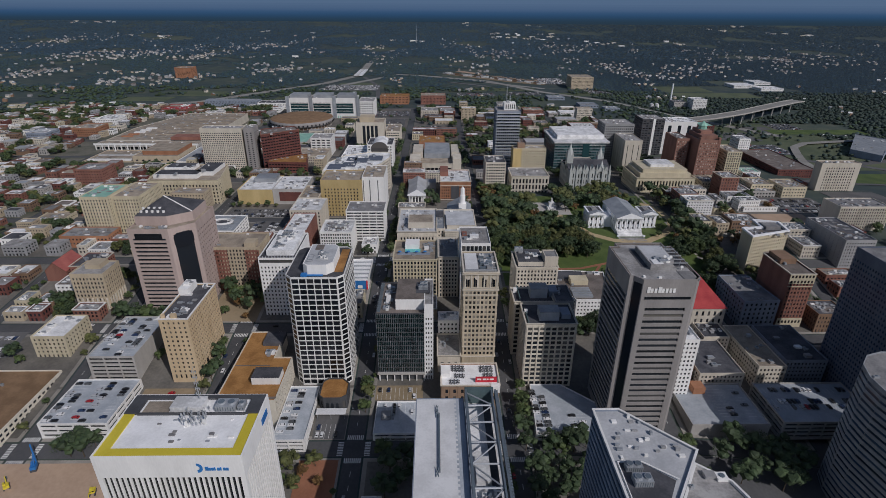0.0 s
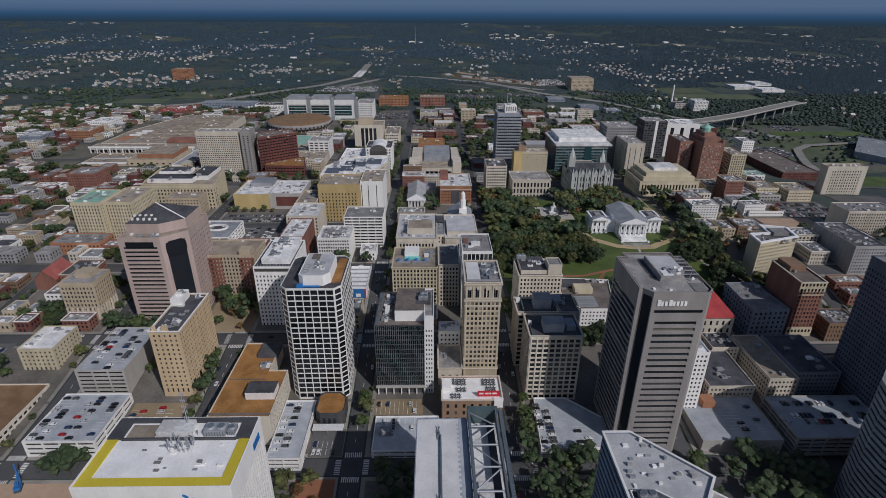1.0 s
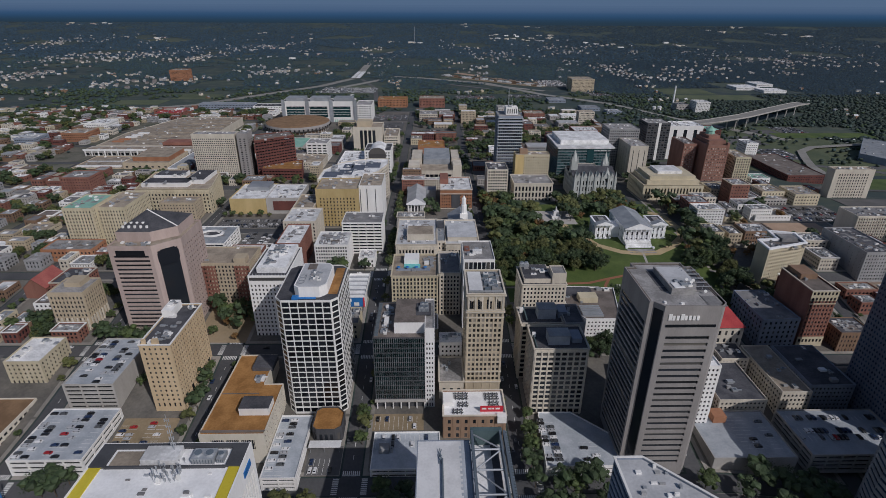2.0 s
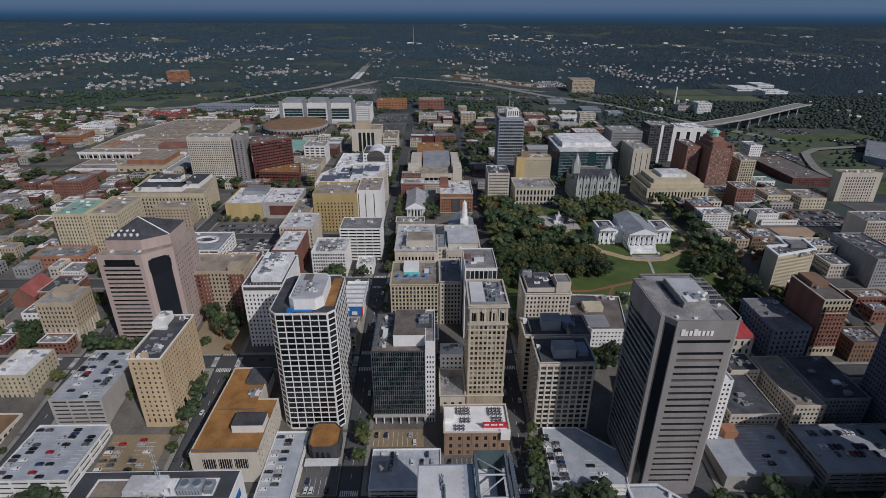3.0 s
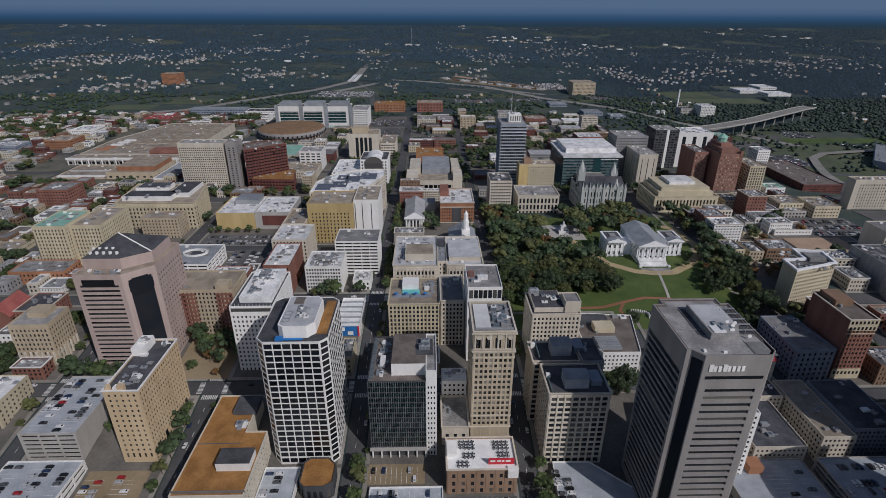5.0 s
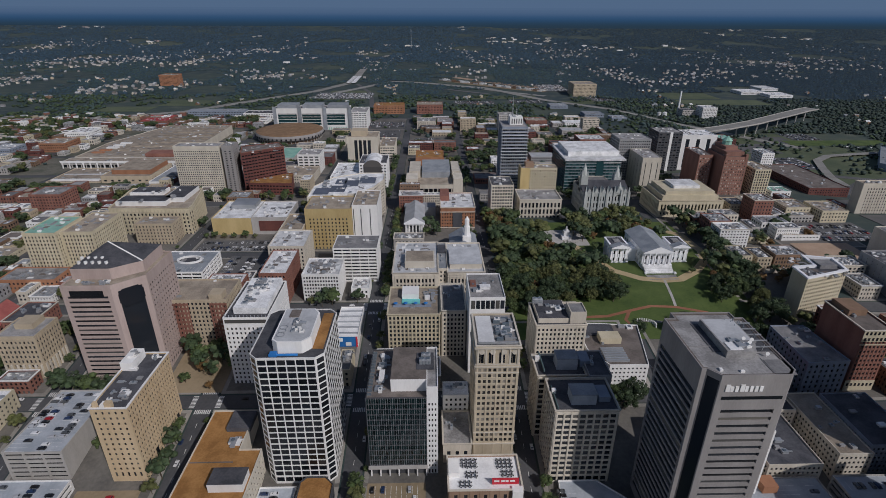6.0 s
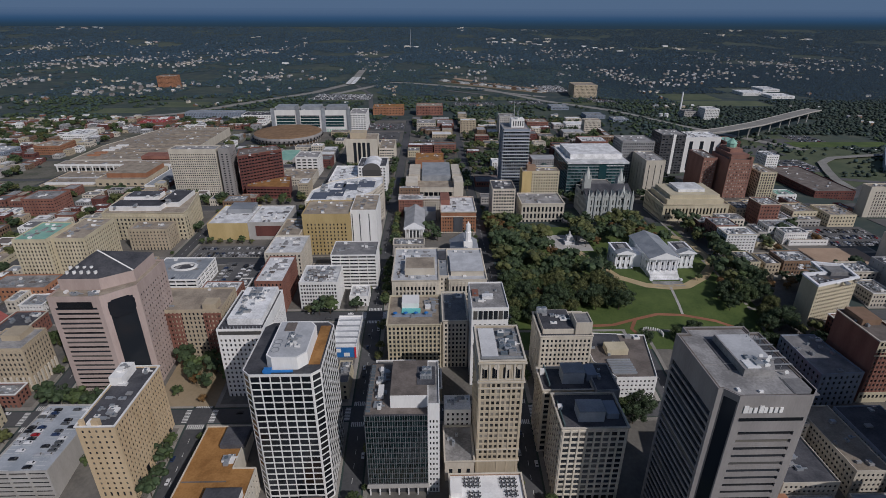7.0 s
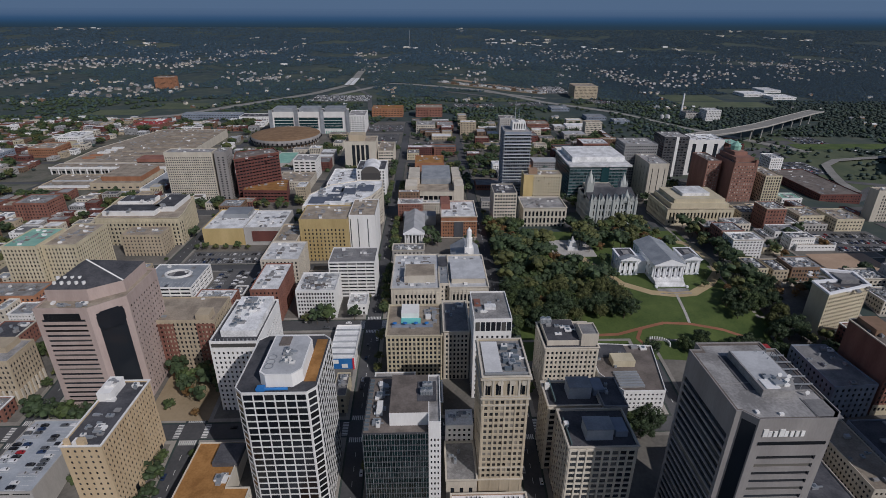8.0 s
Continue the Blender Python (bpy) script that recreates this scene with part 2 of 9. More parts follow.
def facade(wall, panes, a, b, z0, z1, s, trim=None):
    """One wall from a to b with real recessed openings; panes gathers (centre, turn, width, height) of each window."""
    ax, ay = a
    dx, dy = b[0] - ax, b[1] - ay
    length = math.hypot(dx, dy)
    ux, uy = dx / length, dy / length
    nx, ny = uy, -ux

    def pt(u, z, d=0.0):
        return (ax + ux * u - nx * d, ay + uy * u - ny * d, z)

    free = length - 2 * s.get("edge", 0)
    if not s["bay"] or free < 2 or z1 - z0 < s["base"] + s["top"] + 2:
        wall.face((pt(0, z0), pt(length, z0), pt(length, z1), pt(0, z1)))
        return
    nb = max(1, round(free / s["bay"]))
    cell = free / nb
    ww, d = cell * s["fw"], s["depth"]
    nf = max(1, round((z1 - z0 - s["base"] - s["top"]) / s["storey"]))
    st = (z1 - z0 - s["base"] - s["top"]) / nf
    wh = st * s["fh"]
    rows = [(z0 + s["base"] + k * st + (st - wh) * s["sill"], z0 + s["base"] + k * st + (st - wh) * s["sill"] + wh) for k in range(nf)]
    if s["shop"] and s["base"] > 3.5:
        rows.insert(0, (z0 + max(0.6, s["base"] - 4.0), z0 + s["base"] - 0.9))
    turn = math.atan2(uy, ux)
    cols = [(s["edge"] + i * cell + (cell - ww) / 2, s["edge"] + i * cell + (cell + ww) / 2) for i in range(nb)]
    last = 0.0
    for c0, c1 in cols:
        wall.face((pt(last, z0), pt(c0, z0), pt(c0, z1), pt(last, z1)))
        last = c1
        low = z0
        for r0, r1 in rows:
            wall.face((pt(c0, low), pt(c1, low), pt(c1, r0), pt(c0, r0)))
            wall.face((pt(c0, r0), pt(c1, r0), pt(c1, r0, d), pt(c0, r0, d)))
            wall.face((pt(c0, r1, d), pt(c1, r1, d), pt(c1, r1), pt(c0, r1)))
            wall.face((pt(c0, r0, d), pt(c0, r1, d), pt(c0, r1), pt(c0, r0)))
            wall.face((pt(c1, r0), pt(c1, r1), pt(c1, r1, d), pt(c1, r0, d)))
            panes.append((pt((c0 + c1) / 2, (r0 + r1) / 2, d), turn, ww, r1 - r0))
            low = r1
        wall.face((pt(c0, low), pt(c1, low), pt(c1, z1), pt(c0, z1)))
    wall.face((pt(last, z0), pt(length, z0), pt(length, z1), pt(last, z1)))

    def bar(u0, u1, za, zb, e):
        """A proud strip on the wall."""
        a0, a1, b0, b1 = pt(u0, za, -e), pt(u1, za, -e), pt(u0, zb, -e), pt(u1, zb, -e)
        on = wall if trim is None else trim
        on.face((a0, a1, b1, b0))
        on.face((b0, b1, pt(u1, zb), pt(u0, zb)))
        on.face((pt(u0, za), pt(u1, za), a1, a0))
        on.face((pt(u0, za), a0, b0, pt(u0, zb)))
        on.face((a1, pt(u1, za), pt(u1, zb), b1))

    if s["pier"]:
        half = min(cell * (1 - s["fw"]) * 0.36, 0.6)
        for i in range(0, nb + 1, s["every"]):
            u = min(max(s["edge"] + i * cell, half), length - half)
            bar(u - half, u + half, z0, z1 - s["top"] * 0.45, s["pier"])
    if s["band"]:
        for r0, r1 in rows:
            bar(0.02, length - 0.02, r0 - 0.32, r0 - 0.02, s["band"])
        bar(0.01, length - 0.01, z0 + s["base"] - 0.55, z0 + s["base"] - 0.05, s["band"] * 2)
        bar(0.01, length - 0.01, z1 - s["top"] * 0.9, z1 - s["top"] * 0.9 + 0.4, s["band"] * 1.6)


PANE_MESH = {}


def add_windows(panes, parent, single, glass=None, share=GLASS):
    """Windows: single ones as parts that share their mesh, or one joined part."""
    if not panes:
        return
    if single:
        for c, turn, w, h in panes[:190]:
            key = (round(w, 2), round(h, 2), share.name)
            if key not in PANE_MESH:
                b = Buf()
                b.box(-w / 2 - 0.05, w / 2 + 0.05, 0.0, 0.08, -h / 2 - 0.05, h / 2 + 0.05)
                me = bpy.data.meshes.new("window")
                me.from_pydata(b.v, [], b.f)
                me.materials.append(share)
                PANE_MESH[key] = me
            ob = new("window", PANE_MESH[key])
            ob.parent, ob.location, ob.rotation_euler = parent, c, (0, 0, turn)
        panes = panes[190:]
    if panes:
        b = Buf()
        for (x, y, z), turn, w, h in panes:
            cx, cy = math.cos(turn) * (w / 2 + 0.05), math.sin(turn) * (w / 2 + 0.05)
            b.face(((x - cx, y - cy, z - h / 2), (x + cx, y + cy, z - h / 2), (x + cx, y + cy, z + h / 2), (x - cx, y - cy, z + h / 2)))
        tagged(solid("glazing", b, glass or GLASS_J, parent), kind="stuff")


def roof_units(roof, x0, x1, y0, y1, z, count, rng, tall=2.2, into=None):
    """Air handlers, hatches and vents that stand on a roof; into: a buffer that takes them all."""
    for _ in range(count):
        w, d, h = rng.uniform(1.2, 4.5), rng.uniform(1.2, 4.0), rng.uniform(0.8, tall)
        if x1 - x0 < w + 2 or y1 - y0 < d + 2:
            continue
        x, y = rng.uniform(x0 + 1, x1 - w - 1), rng.uniform(y0 + 1, y1 - d - 1)
        if into is not None:
            w, d = w * 0.7, d * 0.7
            into.box(x, x + w, y, y + d, z, z + h * 0.8, rng.choice((0, 0, 1, 3)))
            if rng.random() < 0.5:
                into.box(x + w, min(x + w + rng.uniform(1, 5), x1 - 0.6), y + d * 0.4, y + d * 0.6, z, z + 0.4, 0)
            if rng.random() < 0.7:
                u, v = rng.uniform(1.5, 7), rng.uniform(1.5, 7)
                if x1 - x0 > u + 2 and y1 - y0 > v + 2:
                    a, c = rng.uniform(x0 + 0.8, x1 - u - 0.8), rng.uniform(y0 + 0.8, y1 - v - 0.8)
                    into.box(a, a + u, c, c + v, z, z + rng.uniform(0.06, 0.14), rng.choice((1, 2, 2, 3, 4)))
            continue
        b = Buf()
        b.box(0.1, w - 0.1, 0.1, d - 0.1, 0, 0.3, 0)
        b.box(0, w, 0, d, 0.3, h, 0)
        if rng.random() < 0.5:
            b.tube((w * 0.5, d * 0.5, h), (w * 0.5, d * 0.5, h + 0.35), min(w, d) * 0.3, 8, 1)
        if rng.random() < 0.4:
            b.box(w, w + rng.uniform(1, 3), d * 0.35, d * 0.6, 0.3, 0.9, 0)
        solid("roof_unit", b, [MAT[rng.choice(("metal", "metal", "white", "grey"))], MAT["steel_dark"]], roof, at=(x, y, z))


def building(name, pts, top, wall="stone", s=None, sides=None, roof="r_grey", label="", category="building", group="", single=False, base=None,
             parapet=0.9, units=3, glass=None, share=GLASS, cap=None, seed=1, plain_plant=False, trim=None):
    """A flat-roofed building on an anticlockwise outline (or x0, x1, y0, y1), with recessed windows, parapet and roof plant."""
    if not isinstance(pts[0], (tuple, list)):
        x0, x1, y0, y1 = pts
        pts = [(x0, y0), (x1, y0), (x1, y1), (x0, y1)]
    cx, cy = sum(p[0] for p in pts) / len(pts), sum(p[1] for p in pts) / len(pts)
    gb = min(gz(*p) for p in pts) - 0.6 if base is None else base
    th = thing(name, (cx, cy, gb), label, category, group)
    loc = [(x - cx, y - cy) for x, y in pts]
    h = top - gb
    s = s or style()
    w, panes, tr = Buf(), [], Buf()
    for i, a in enumerate(loc):
        b = loc[(i + 1) % len(loc)]
        e = (b[0] - a[0], b[1] - a[1])
        mid = ((a[0] + b[0]) / 2 + cx, (a[1] + b[1]) / 2 + cy)
        facing = e[1] * (0 - mid[0]) - e[0] * (-100 - mid[1])   # outward normal against the way to the river
        use = s
        if sides is not None and i in sides:
            use = sides[i]
        elif facing <= 0:
            use = PLAIN
        facade(w, panes, a, b, 0, h, use, tr)
    inner = inset(loc, 0.45)
    n = len(loc)
    for i in range(n):
        j = (i + 1) % n
        w.face(((*loc[i], h), (*loc[j], h), (*inner[j], h), (*inner[i], h)))
        w.face(((*inner[j], h - parapet), (*inner[i], h - parapet), (*inner[i], h), (*inner[j], h)))
    solid("wall", w, MAT[wall] if isinstance(wall, str) else wall, th)
    if tr.f:
        tagged(solid("stonework", tr, MAT[trim or wall] if isinstance(wall, str) else wall, th), kind="stuff")
    r = Buf()
    r.face([(*p, h - parapet) for p in inner])
    ro = solid("roof", r, MAT[roof], th)
    if cap:
        c = Buf()
        out = inset(loc, -0.5)
        for i in range(n):
            j = (i + 1) % n
            c.face(((*out[i], h - 0.2), (*out[j], h - 0.2), (*out[j], h + 0.25), (*out[i], h + 0.25)))
            c.face(((*out[i], h + 0.25), (*out[j], h + 0.25), (*inner[j], h + 0.25), (*inner[i], h + 0.25)))
            c.face(((*inner[j], h), (*inner[i], h), (*inner[i], h + 0.25), (*inner[j], h + 0.25)))
            c.face(((*loc[i], h - 0.9), (*loc[j], h - 0.9), (*out[j], h - 0.2), (*out[i], h - 0.2)))
        solid("cornice", c, MAT[cap], th)
    add_windows(panes, th, single, glass, share)
    rng = random.Random(seed)
    xs, ys = [p[0] for p in inner], [p[1] for p in inner]
    if units and (plain_plant or cy > 430):
        q = Buf()
        roof_units(ro, min(xs) + 1, max(xs) - 1, min(ys) + 1, max(ys) - 1, h - parapet, units * 3, rng, 2.2, q)
        if q.f:
            tagged(solid("roof_plant", q, CLUTTER, ro), kind="stuff")
    elif units:
        roof_units(ro, min(xs), max(xs), min(ys), max(ys), h - parapet, units, rng)
    return th, ro, (cx, cy, gb), h


def block_on(th, ro, x0, x1, y0, y1, z0, z1, wall, name="penthouse", label="", roof=None):
    """A block on a roof, in the building's own coordinates (world x, y, z less its base)."""
    b = Buf()
    b.box(x0, x1, y0, y1, z0, z1 - 0.35, 0)
    b.box(x0 - 0.15, x1 + 0.15, y0 - 0.15, y1 + 0.15, z1 - 0.35, z1, 0, True)
    b.face(((x0, y0, z1 + 0.01), (x1, y0, z1 + 0.01), (x1, y1, z1 + 0.01), (x0, y1, z1 + 0.01)), 1)
    return solid(name, b, [MAT[wall], MAT[roof or "r_grey"]], ro, label)


JOINED = {}     # buffers of the blocks too far to pick apart


def joined(kind, key):
    return JOINED.setdefault((kind, key), Buf())


def far_block(x0, x1, y0, y1, top, wall, s, roof, units, rng, parapet=0.7):
    """A block like building() makes, added to the joined far ones."""
    w, g, r, p = joined("wall", wall), joined("glass", ""), joined("roof", roof), joined("plant", "")
    z0 = min(gz(x0, y0), gz(x1, y0), gz(x0, y1), gz(x1, y1)) - 0.6
    panes = []
    pts = [(x0, y0), (x1, y0), (x1, y1), (x0, y1)]
    for i in range(4):
        use = s if i == 0 or (i == 1 and x1 < 0) or (i == 3 and x0 > 0) else PLAIN
        facade(w, panes, pts[i], pts[(i + 1) % 4], z0, top, use)
    inner = inset(pts, 0.4)
    for i in range(4):
        j = (i + 1) % 4
        w.face(((*pts[i], top), (*pts[j], top), (*inner[j], top), (*inner[i], top)))
        w.face(((*inner[j], top - parapet), (*inner[i], top - parapet), (*inner[i], top), (*inner[j], top)))
    r.face([(*q, top - parapet) for q in inner])
    for (x, y, z), turn, ww, h in panes:
        cx, cy = math.cos(turn) * ww / 2, math.sin(turn) * ww / 2
        g.face(((x - cx, y - cy, z - h / 2), (x + cx, y + cy, z - h / 2), (x + cx, y + cy, z + h / 2), (x - cx, y - cy, z + h / 2)))
    roof_units(None, x0, x1, y0, y1, top - parapet, units, rng, 2.0, p)


def finish_joined():
    for (kind, key), b in JOINED.items():
        if not b.f:
            continue
        m = {"wall": lambda: MAT[key], "roof": lambda: MAT[key], "glass": lambda: GLASS_J, "plant": lambda: CLUTTER}[kind]()
        tagged(solid("far_" + {"wall": "walls", "roof": "roofs", "glass": "glazing", "plant": "roof_plant"}[kind], b, m), "low buildings of the outer city blocks", "buildings", kind="stuff")


# ---- the land ----
def land_material():
    """Grass, bare ground and woods, patch by patch."""
    m = bpy.data.materials.new("land")
    m.use_nodes = True
    n, l = m.node_tree.nodes, m.node_tree.links
    b = n["Principled BSDF"]
    b.inputs["Roughness"].default_value = 0.95
    tc = n.new("ShaderNodeTexCoord")
    noises = []
    for sc, det in ((0.004, 5), (0.03, 4), (0.25, 3)):
        k = n.new("ShaderNodeTexNoise")
        k.inputs["Scale"].default_value, k.inputs["Detail"].default_value = sc, det
        l.new(tc.outputs["Object"], k.inputs["Vector"])
        noises.append(k)
    ramps = []
    # haze is mixed into the darker stops, hence their blue
    for stops in (((0.40, (0.026, 0.048, 0.054)), (0.54, (0.050, 0.072, 0.054)), (0.68, (0.10, 0.118, 0.070))),
                  ((0.35, (0.028, 0.050, 0.056)), (0.55, (0.056, 0.072, 0.062)), (0.72, (0.13, 0.130, 0.105)))):
        r = n.new("ShaderNodeValToRGB")
        r.color_ramp.elements[0].position, r.color_ramp.elements[0].color = stops[0][0], (*stops[0][1], 1)
        r.color_ramp.elements[1].position, r.color_ramp.elements[1].color = stops[2][0], (*stops[2][1], 1)
        e = r.color_ramp.elements.new(stops[1][0])
        e.color = (*stops[1][1], 1)
        ramps.append(r)
    l.new(noises[0].outputs["Fac"], ramps[0].inputs["Fac"]), l.new(noises[1].outputs["Fac"], ramps[1].inputs["Fac"])
    mix = n.new("ShaderNodeMix")
    mix.data_type = "RGBA"
    l.new(noises[2].outputs["Fac"], mix.inputs["Factor"])
    l.new(ramps[0].outputs["Color"], mix.inputs["A"]), l.new(ramps[1].outputs["Color"], mix.inputs["B"])
    l.new(mix.outputs["Result"], b.inputs["Base Color"])
    return m


gx = np.unique(np.concatenate([np.arange(-5400, -1000, 100), np.arange(-1000, 800, 10), np.arange(800, 5401, 100)]).astype(float))
gy = np.unique(np.concatenate([np.arange(-700, 100, 50), np.arange(100, 1300, 10), np.arange(1300, 5401, 60)]).astype(float))
X, Y = np.meshgrid(gx, gy)
land = bpy.data.meshes.new("ground")
nxv, nyv = len(gx), len(gy)
idx = np.arange(nxv * nyv).reshape(nyv, nxv)
quads = np.stack([idx[:-1, :-1], idx[:-1, 1:], idx[1:, 1:], idx[1:, :-1]], -1).reshape(-1, 4)
land.from_pydata(np.stack([X.ravel(), Y.ravel(), ground_z(X, Y).ravel()], -1).tolist(), [], quads.tolist())
land.materials.append(land_material())
tagged(new("ground", land), "grassy and wooded land rising to a far ridge", "ground", kind="structure")


def sheet(name, x0, x1, y0, y1, lift, material, step=8.0, kerb=True, parent=None):
    """A draped slab with kerb faces that follows the land."""
    xs = np.linspace(x0, x1, max(2, int(abs(x1 - x0) / step) + 2))
    ys = np.linspace(y0, y1, max(2, int(abs(y1 - y0) / step) + 2))
    b = Buf()
    P = [[(float(x), float(y), gz(x, y) + lift) for x in xs] for y in ys]
    for j in range(len(ys) - 1):
        for i in range(len(xs) - 1):
            b.face((P[j][i], P[j][i + 1], P[j + 1][i + 1], P[j + 1][i]))
    if kerb:
        edge = [P[0][i] for i in range(len(xs))] + [r[-1] for r in P[1:]] + [P[-1][i] for i in range(len(xs) - 2, -1, -1)] + [r[0] for r in P[-2:0:-1]]
        for i in range(len(edge)):
            a, c = edge[i], edge[(i + 1) % len(edge)]
            b.face(((a[0], a[1], a[2] - 0.6), (c[0], c[1], c[2] - 0.6), c, a))
    return solid(name, b, material, parent)


def ribbon(name, line, width, lift, material, label="", close=False, step=12.0, kind="structure", deck=None):
    """A draped or raised band along a line of points; deck: heights for a bridge."""
    pts = []
    zs = []
    for k in range(len(line) - 1):
        a, c = Vector(line[k]), Vector(line[k + 1])
        m = max(1, int((c - a).length / step))
        for i in range(m):
            t = i / m
            pts.append(a.lerp(c, t))
            zs.append(None if deck is None else deck[k] * (1 - t) + deck[k + 1] * t)
    pts.append(Vector(line[-1]))
    zs.append(None if deck is None else deck[-1])
    b = Buf()
    rows = []
    for i, p in enumerate(pts):
        d = (pts[min(i + 1, len(pts) - 1)] - pts[max(i - 1, 0)]).normalized()
        q = Vector((-d.y, d.x)) * width / 2
        pair = []
        for e in (p + q, p - q):
            z = gz(e.x, e.y) + lift if zs[i] is None else zs[i]
            pair.append((e.x, e.y, z))
        rows.append(pair)
    th = 0.5 if deck is None else 2.0
    for r, s in zip(rows, rows[1:]):
        b.face((r[1], s[1], s[0], r[0]))
        for k in (0, 1):
            lo = [(p[0], p[1], p[2] - th) for p in (r[k], s[k])]
            b.face((lo[0], lo[1], s[k], r[k]) if k == 1 else (r[k], s[k], lo[1], lo[0]))
        if deck is not None:
            b.face([(p[0], p[1], p[2] - th) for p in (r[0], s[0], s[1], r[1])])
    return tagged(solid(name, b, material), label, "road", kind=kind)


# streets of the grid; x of those that run uphill, y of those across
XS = [-49 + 99 * k for k in range(-9, 6)]
YS = [140, 240, 349, 449, 548, 702, 835, 950, 1070, 1190, 1300]
PARK = (62, 262, 445, 628)


def street(line, width):
    ribbon("road", line, width, 0.12 if line[0][0] == line[1][0] else 0.14, MAT["asphalt"], "dark asphalt city street", step=9)


for x in XS:
    if x < 130:
        if 60 < x < 262:
            street([(x, 100), (x, 400)], 11), street([(x, 640), (x, 1250)], 11)
        else:
            street([(x, 100), (x, 1290)], 11)
    else:
        street([(x, 100), (x, 428)], 10), street([(x, 640), (x, 860 if x > 300 else 1150)], 10)
for y in YS:
    wide = 18 if y == 702 else 11
    street([(-960, y), (60, y)], wide)
    if y in (449, 548):
        street([(268, y), (560, y)], wide)
    elif y < 900:
        street([(60, y), (560, y)], wide)
    else:
        street([(60, y), (330, y)], wide)

# raised pavements of the blocks
PAVED = []
for i, xa in enumerate(XS[:-1]):
    for ya, yb in zip(YS[:-1], YS[1:]):
        xb = XS[i + 1]
        if 40 < xa < 240 and 445 <= ya < 600:
            continue
        near = ya < 800 and xa > -460
        core = -260 < xa < 260 and ya < 1200
        if xa > 330 and not near and not core:
            continue
        x0, x1, y0, y1 = xa + 6.6, xb - 6.6, ya + (10 if ya == 702 else 6.6), yb - (10 if yb == 702 else 6.6)
        if 40 < xa < 240 and ya == 349:
            y1 = 428
        tagged(sheet("pavement", x0, x1, y0, y1, 0.30, MAT["paving" if near or core else "yards"], 8.0 if near or core else 16.0), "grey concrete pavement and yards of a city block" if near or core else "grassy and gravelled yards of a city block", "pavement", kind="structure")
        PAVED.append((x0, x1, y0, y1))
        if ya < 600 and xa > -380:
            b, w = Buf(), 2.6
            for q in ((x0, x1, y0, y0 + w), (x0, x1, y1 - w, y1), (x0, x0 + w, y0 + w, y1 - w), (x1 - w, x1, y0 + w, y1 - w)):
                nx, ny = max(1, int((q[1] - q[0]) / 4)), max(1, int((q[3] - q[2]) / 4))
                gxs, gys = np.linspace(q[0], q[1], nx + 1), np.linspace(q[2], q[3], ny + 1)
                for v in range(ny):
                    for u in range(nx):
                        b.face([(float(x), float(y), gz(x, y) + 0.38) for x, y in ((gxs[u], gys[v]), (gxs[u + 1], gys[v]), (gxs[u + 1], gys[v + 1]), (gxs[u], gys[v + 1]))])
            tagged(solid("sidewalk", b, MAT["sidewalk"]), "pale concrete sidewalk round a city block", "sidewalk", kind="structure")


def stripes(x, y, along, count=9, length=3.4):
    """A zebra crossing; along: 'x' when it leads across the uphill street."""
    th = tagged(new("crosswalk"), "worn white zebra crossing bars on asphalt", "road marking", kind="structure")
    for k in range(count):
        o = (k - (count - 1) / 2) * 1.15
        b = Buf()
        hx, hy = (0.33, length / 2) if along == "x" else (length / 2, 0.33)
        cx, cy = (x + o, y) if along == "x" else (x, y + o)
        q = [(cx - hx, cy - hy), (cx + hx, cy - hy), (cx + hx, cy + hy), (cx - hx, cy + hy)]
        b.face([(*p, gz(*p) + 0.18) for p in q])
        solid("bar", b, MAT["paint"], th)


for x in (-148, -49, 50, -247):
    for y in (240, 349, 449):
        stripes(x, y - 8.2, "x"), stripes(x, y + 8.2, "x"), stripes(x - 8.2, y, "y"), stripes(x + 8.2, y, "y")

dash = Buf()
for x in XS:
    for y in np.arange(205, 700, 9.0):
        if min(abs(y - s) for s in YS) < 12 or (x > 60 and y > 400):
            continue
        for o in (-0.08,):
            q = [(x + o - 0.12, y - 1.6), (x + o + 0.12, y - 1.6), (x + o + 0.12, y + 1.6), (x + o - 0.12, y + 1.6)]
            dash.face([(*p, gz(*p) + 0.17) for p in q])
tagged(solid("lane_marking", dash, MAT["paint"]), "white dashed lane lines on asphalt", "road marking", kind="stuff")

# far backdrop: the last ridge and the sky over it, haze painted as glowing bands
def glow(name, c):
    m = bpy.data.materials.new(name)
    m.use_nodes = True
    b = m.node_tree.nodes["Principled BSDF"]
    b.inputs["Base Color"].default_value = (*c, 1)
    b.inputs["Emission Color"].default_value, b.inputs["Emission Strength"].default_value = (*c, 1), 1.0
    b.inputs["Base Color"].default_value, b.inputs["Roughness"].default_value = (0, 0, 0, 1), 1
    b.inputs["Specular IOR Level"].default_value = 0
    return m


bd = Buf()
# glow colour by height: blue haze low down, paler sky above
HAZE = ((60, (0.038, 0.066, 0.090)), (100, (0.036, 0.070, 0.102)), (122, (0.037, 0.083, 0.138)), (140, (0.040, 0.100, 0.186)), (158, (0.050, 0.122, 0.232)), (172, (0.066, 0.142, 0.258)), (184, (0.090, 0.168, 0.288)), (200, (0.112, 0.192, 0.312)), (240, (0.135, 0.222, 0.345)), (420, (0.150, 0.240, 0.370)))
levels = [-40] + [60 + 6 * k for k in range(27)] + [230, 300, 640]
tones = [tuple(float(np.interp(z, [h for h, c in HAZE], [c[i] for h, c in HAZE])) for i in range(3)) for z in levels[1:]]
arc = [(-5400 + 360 * k) for k in range(31)]
FAR_Y = 4700
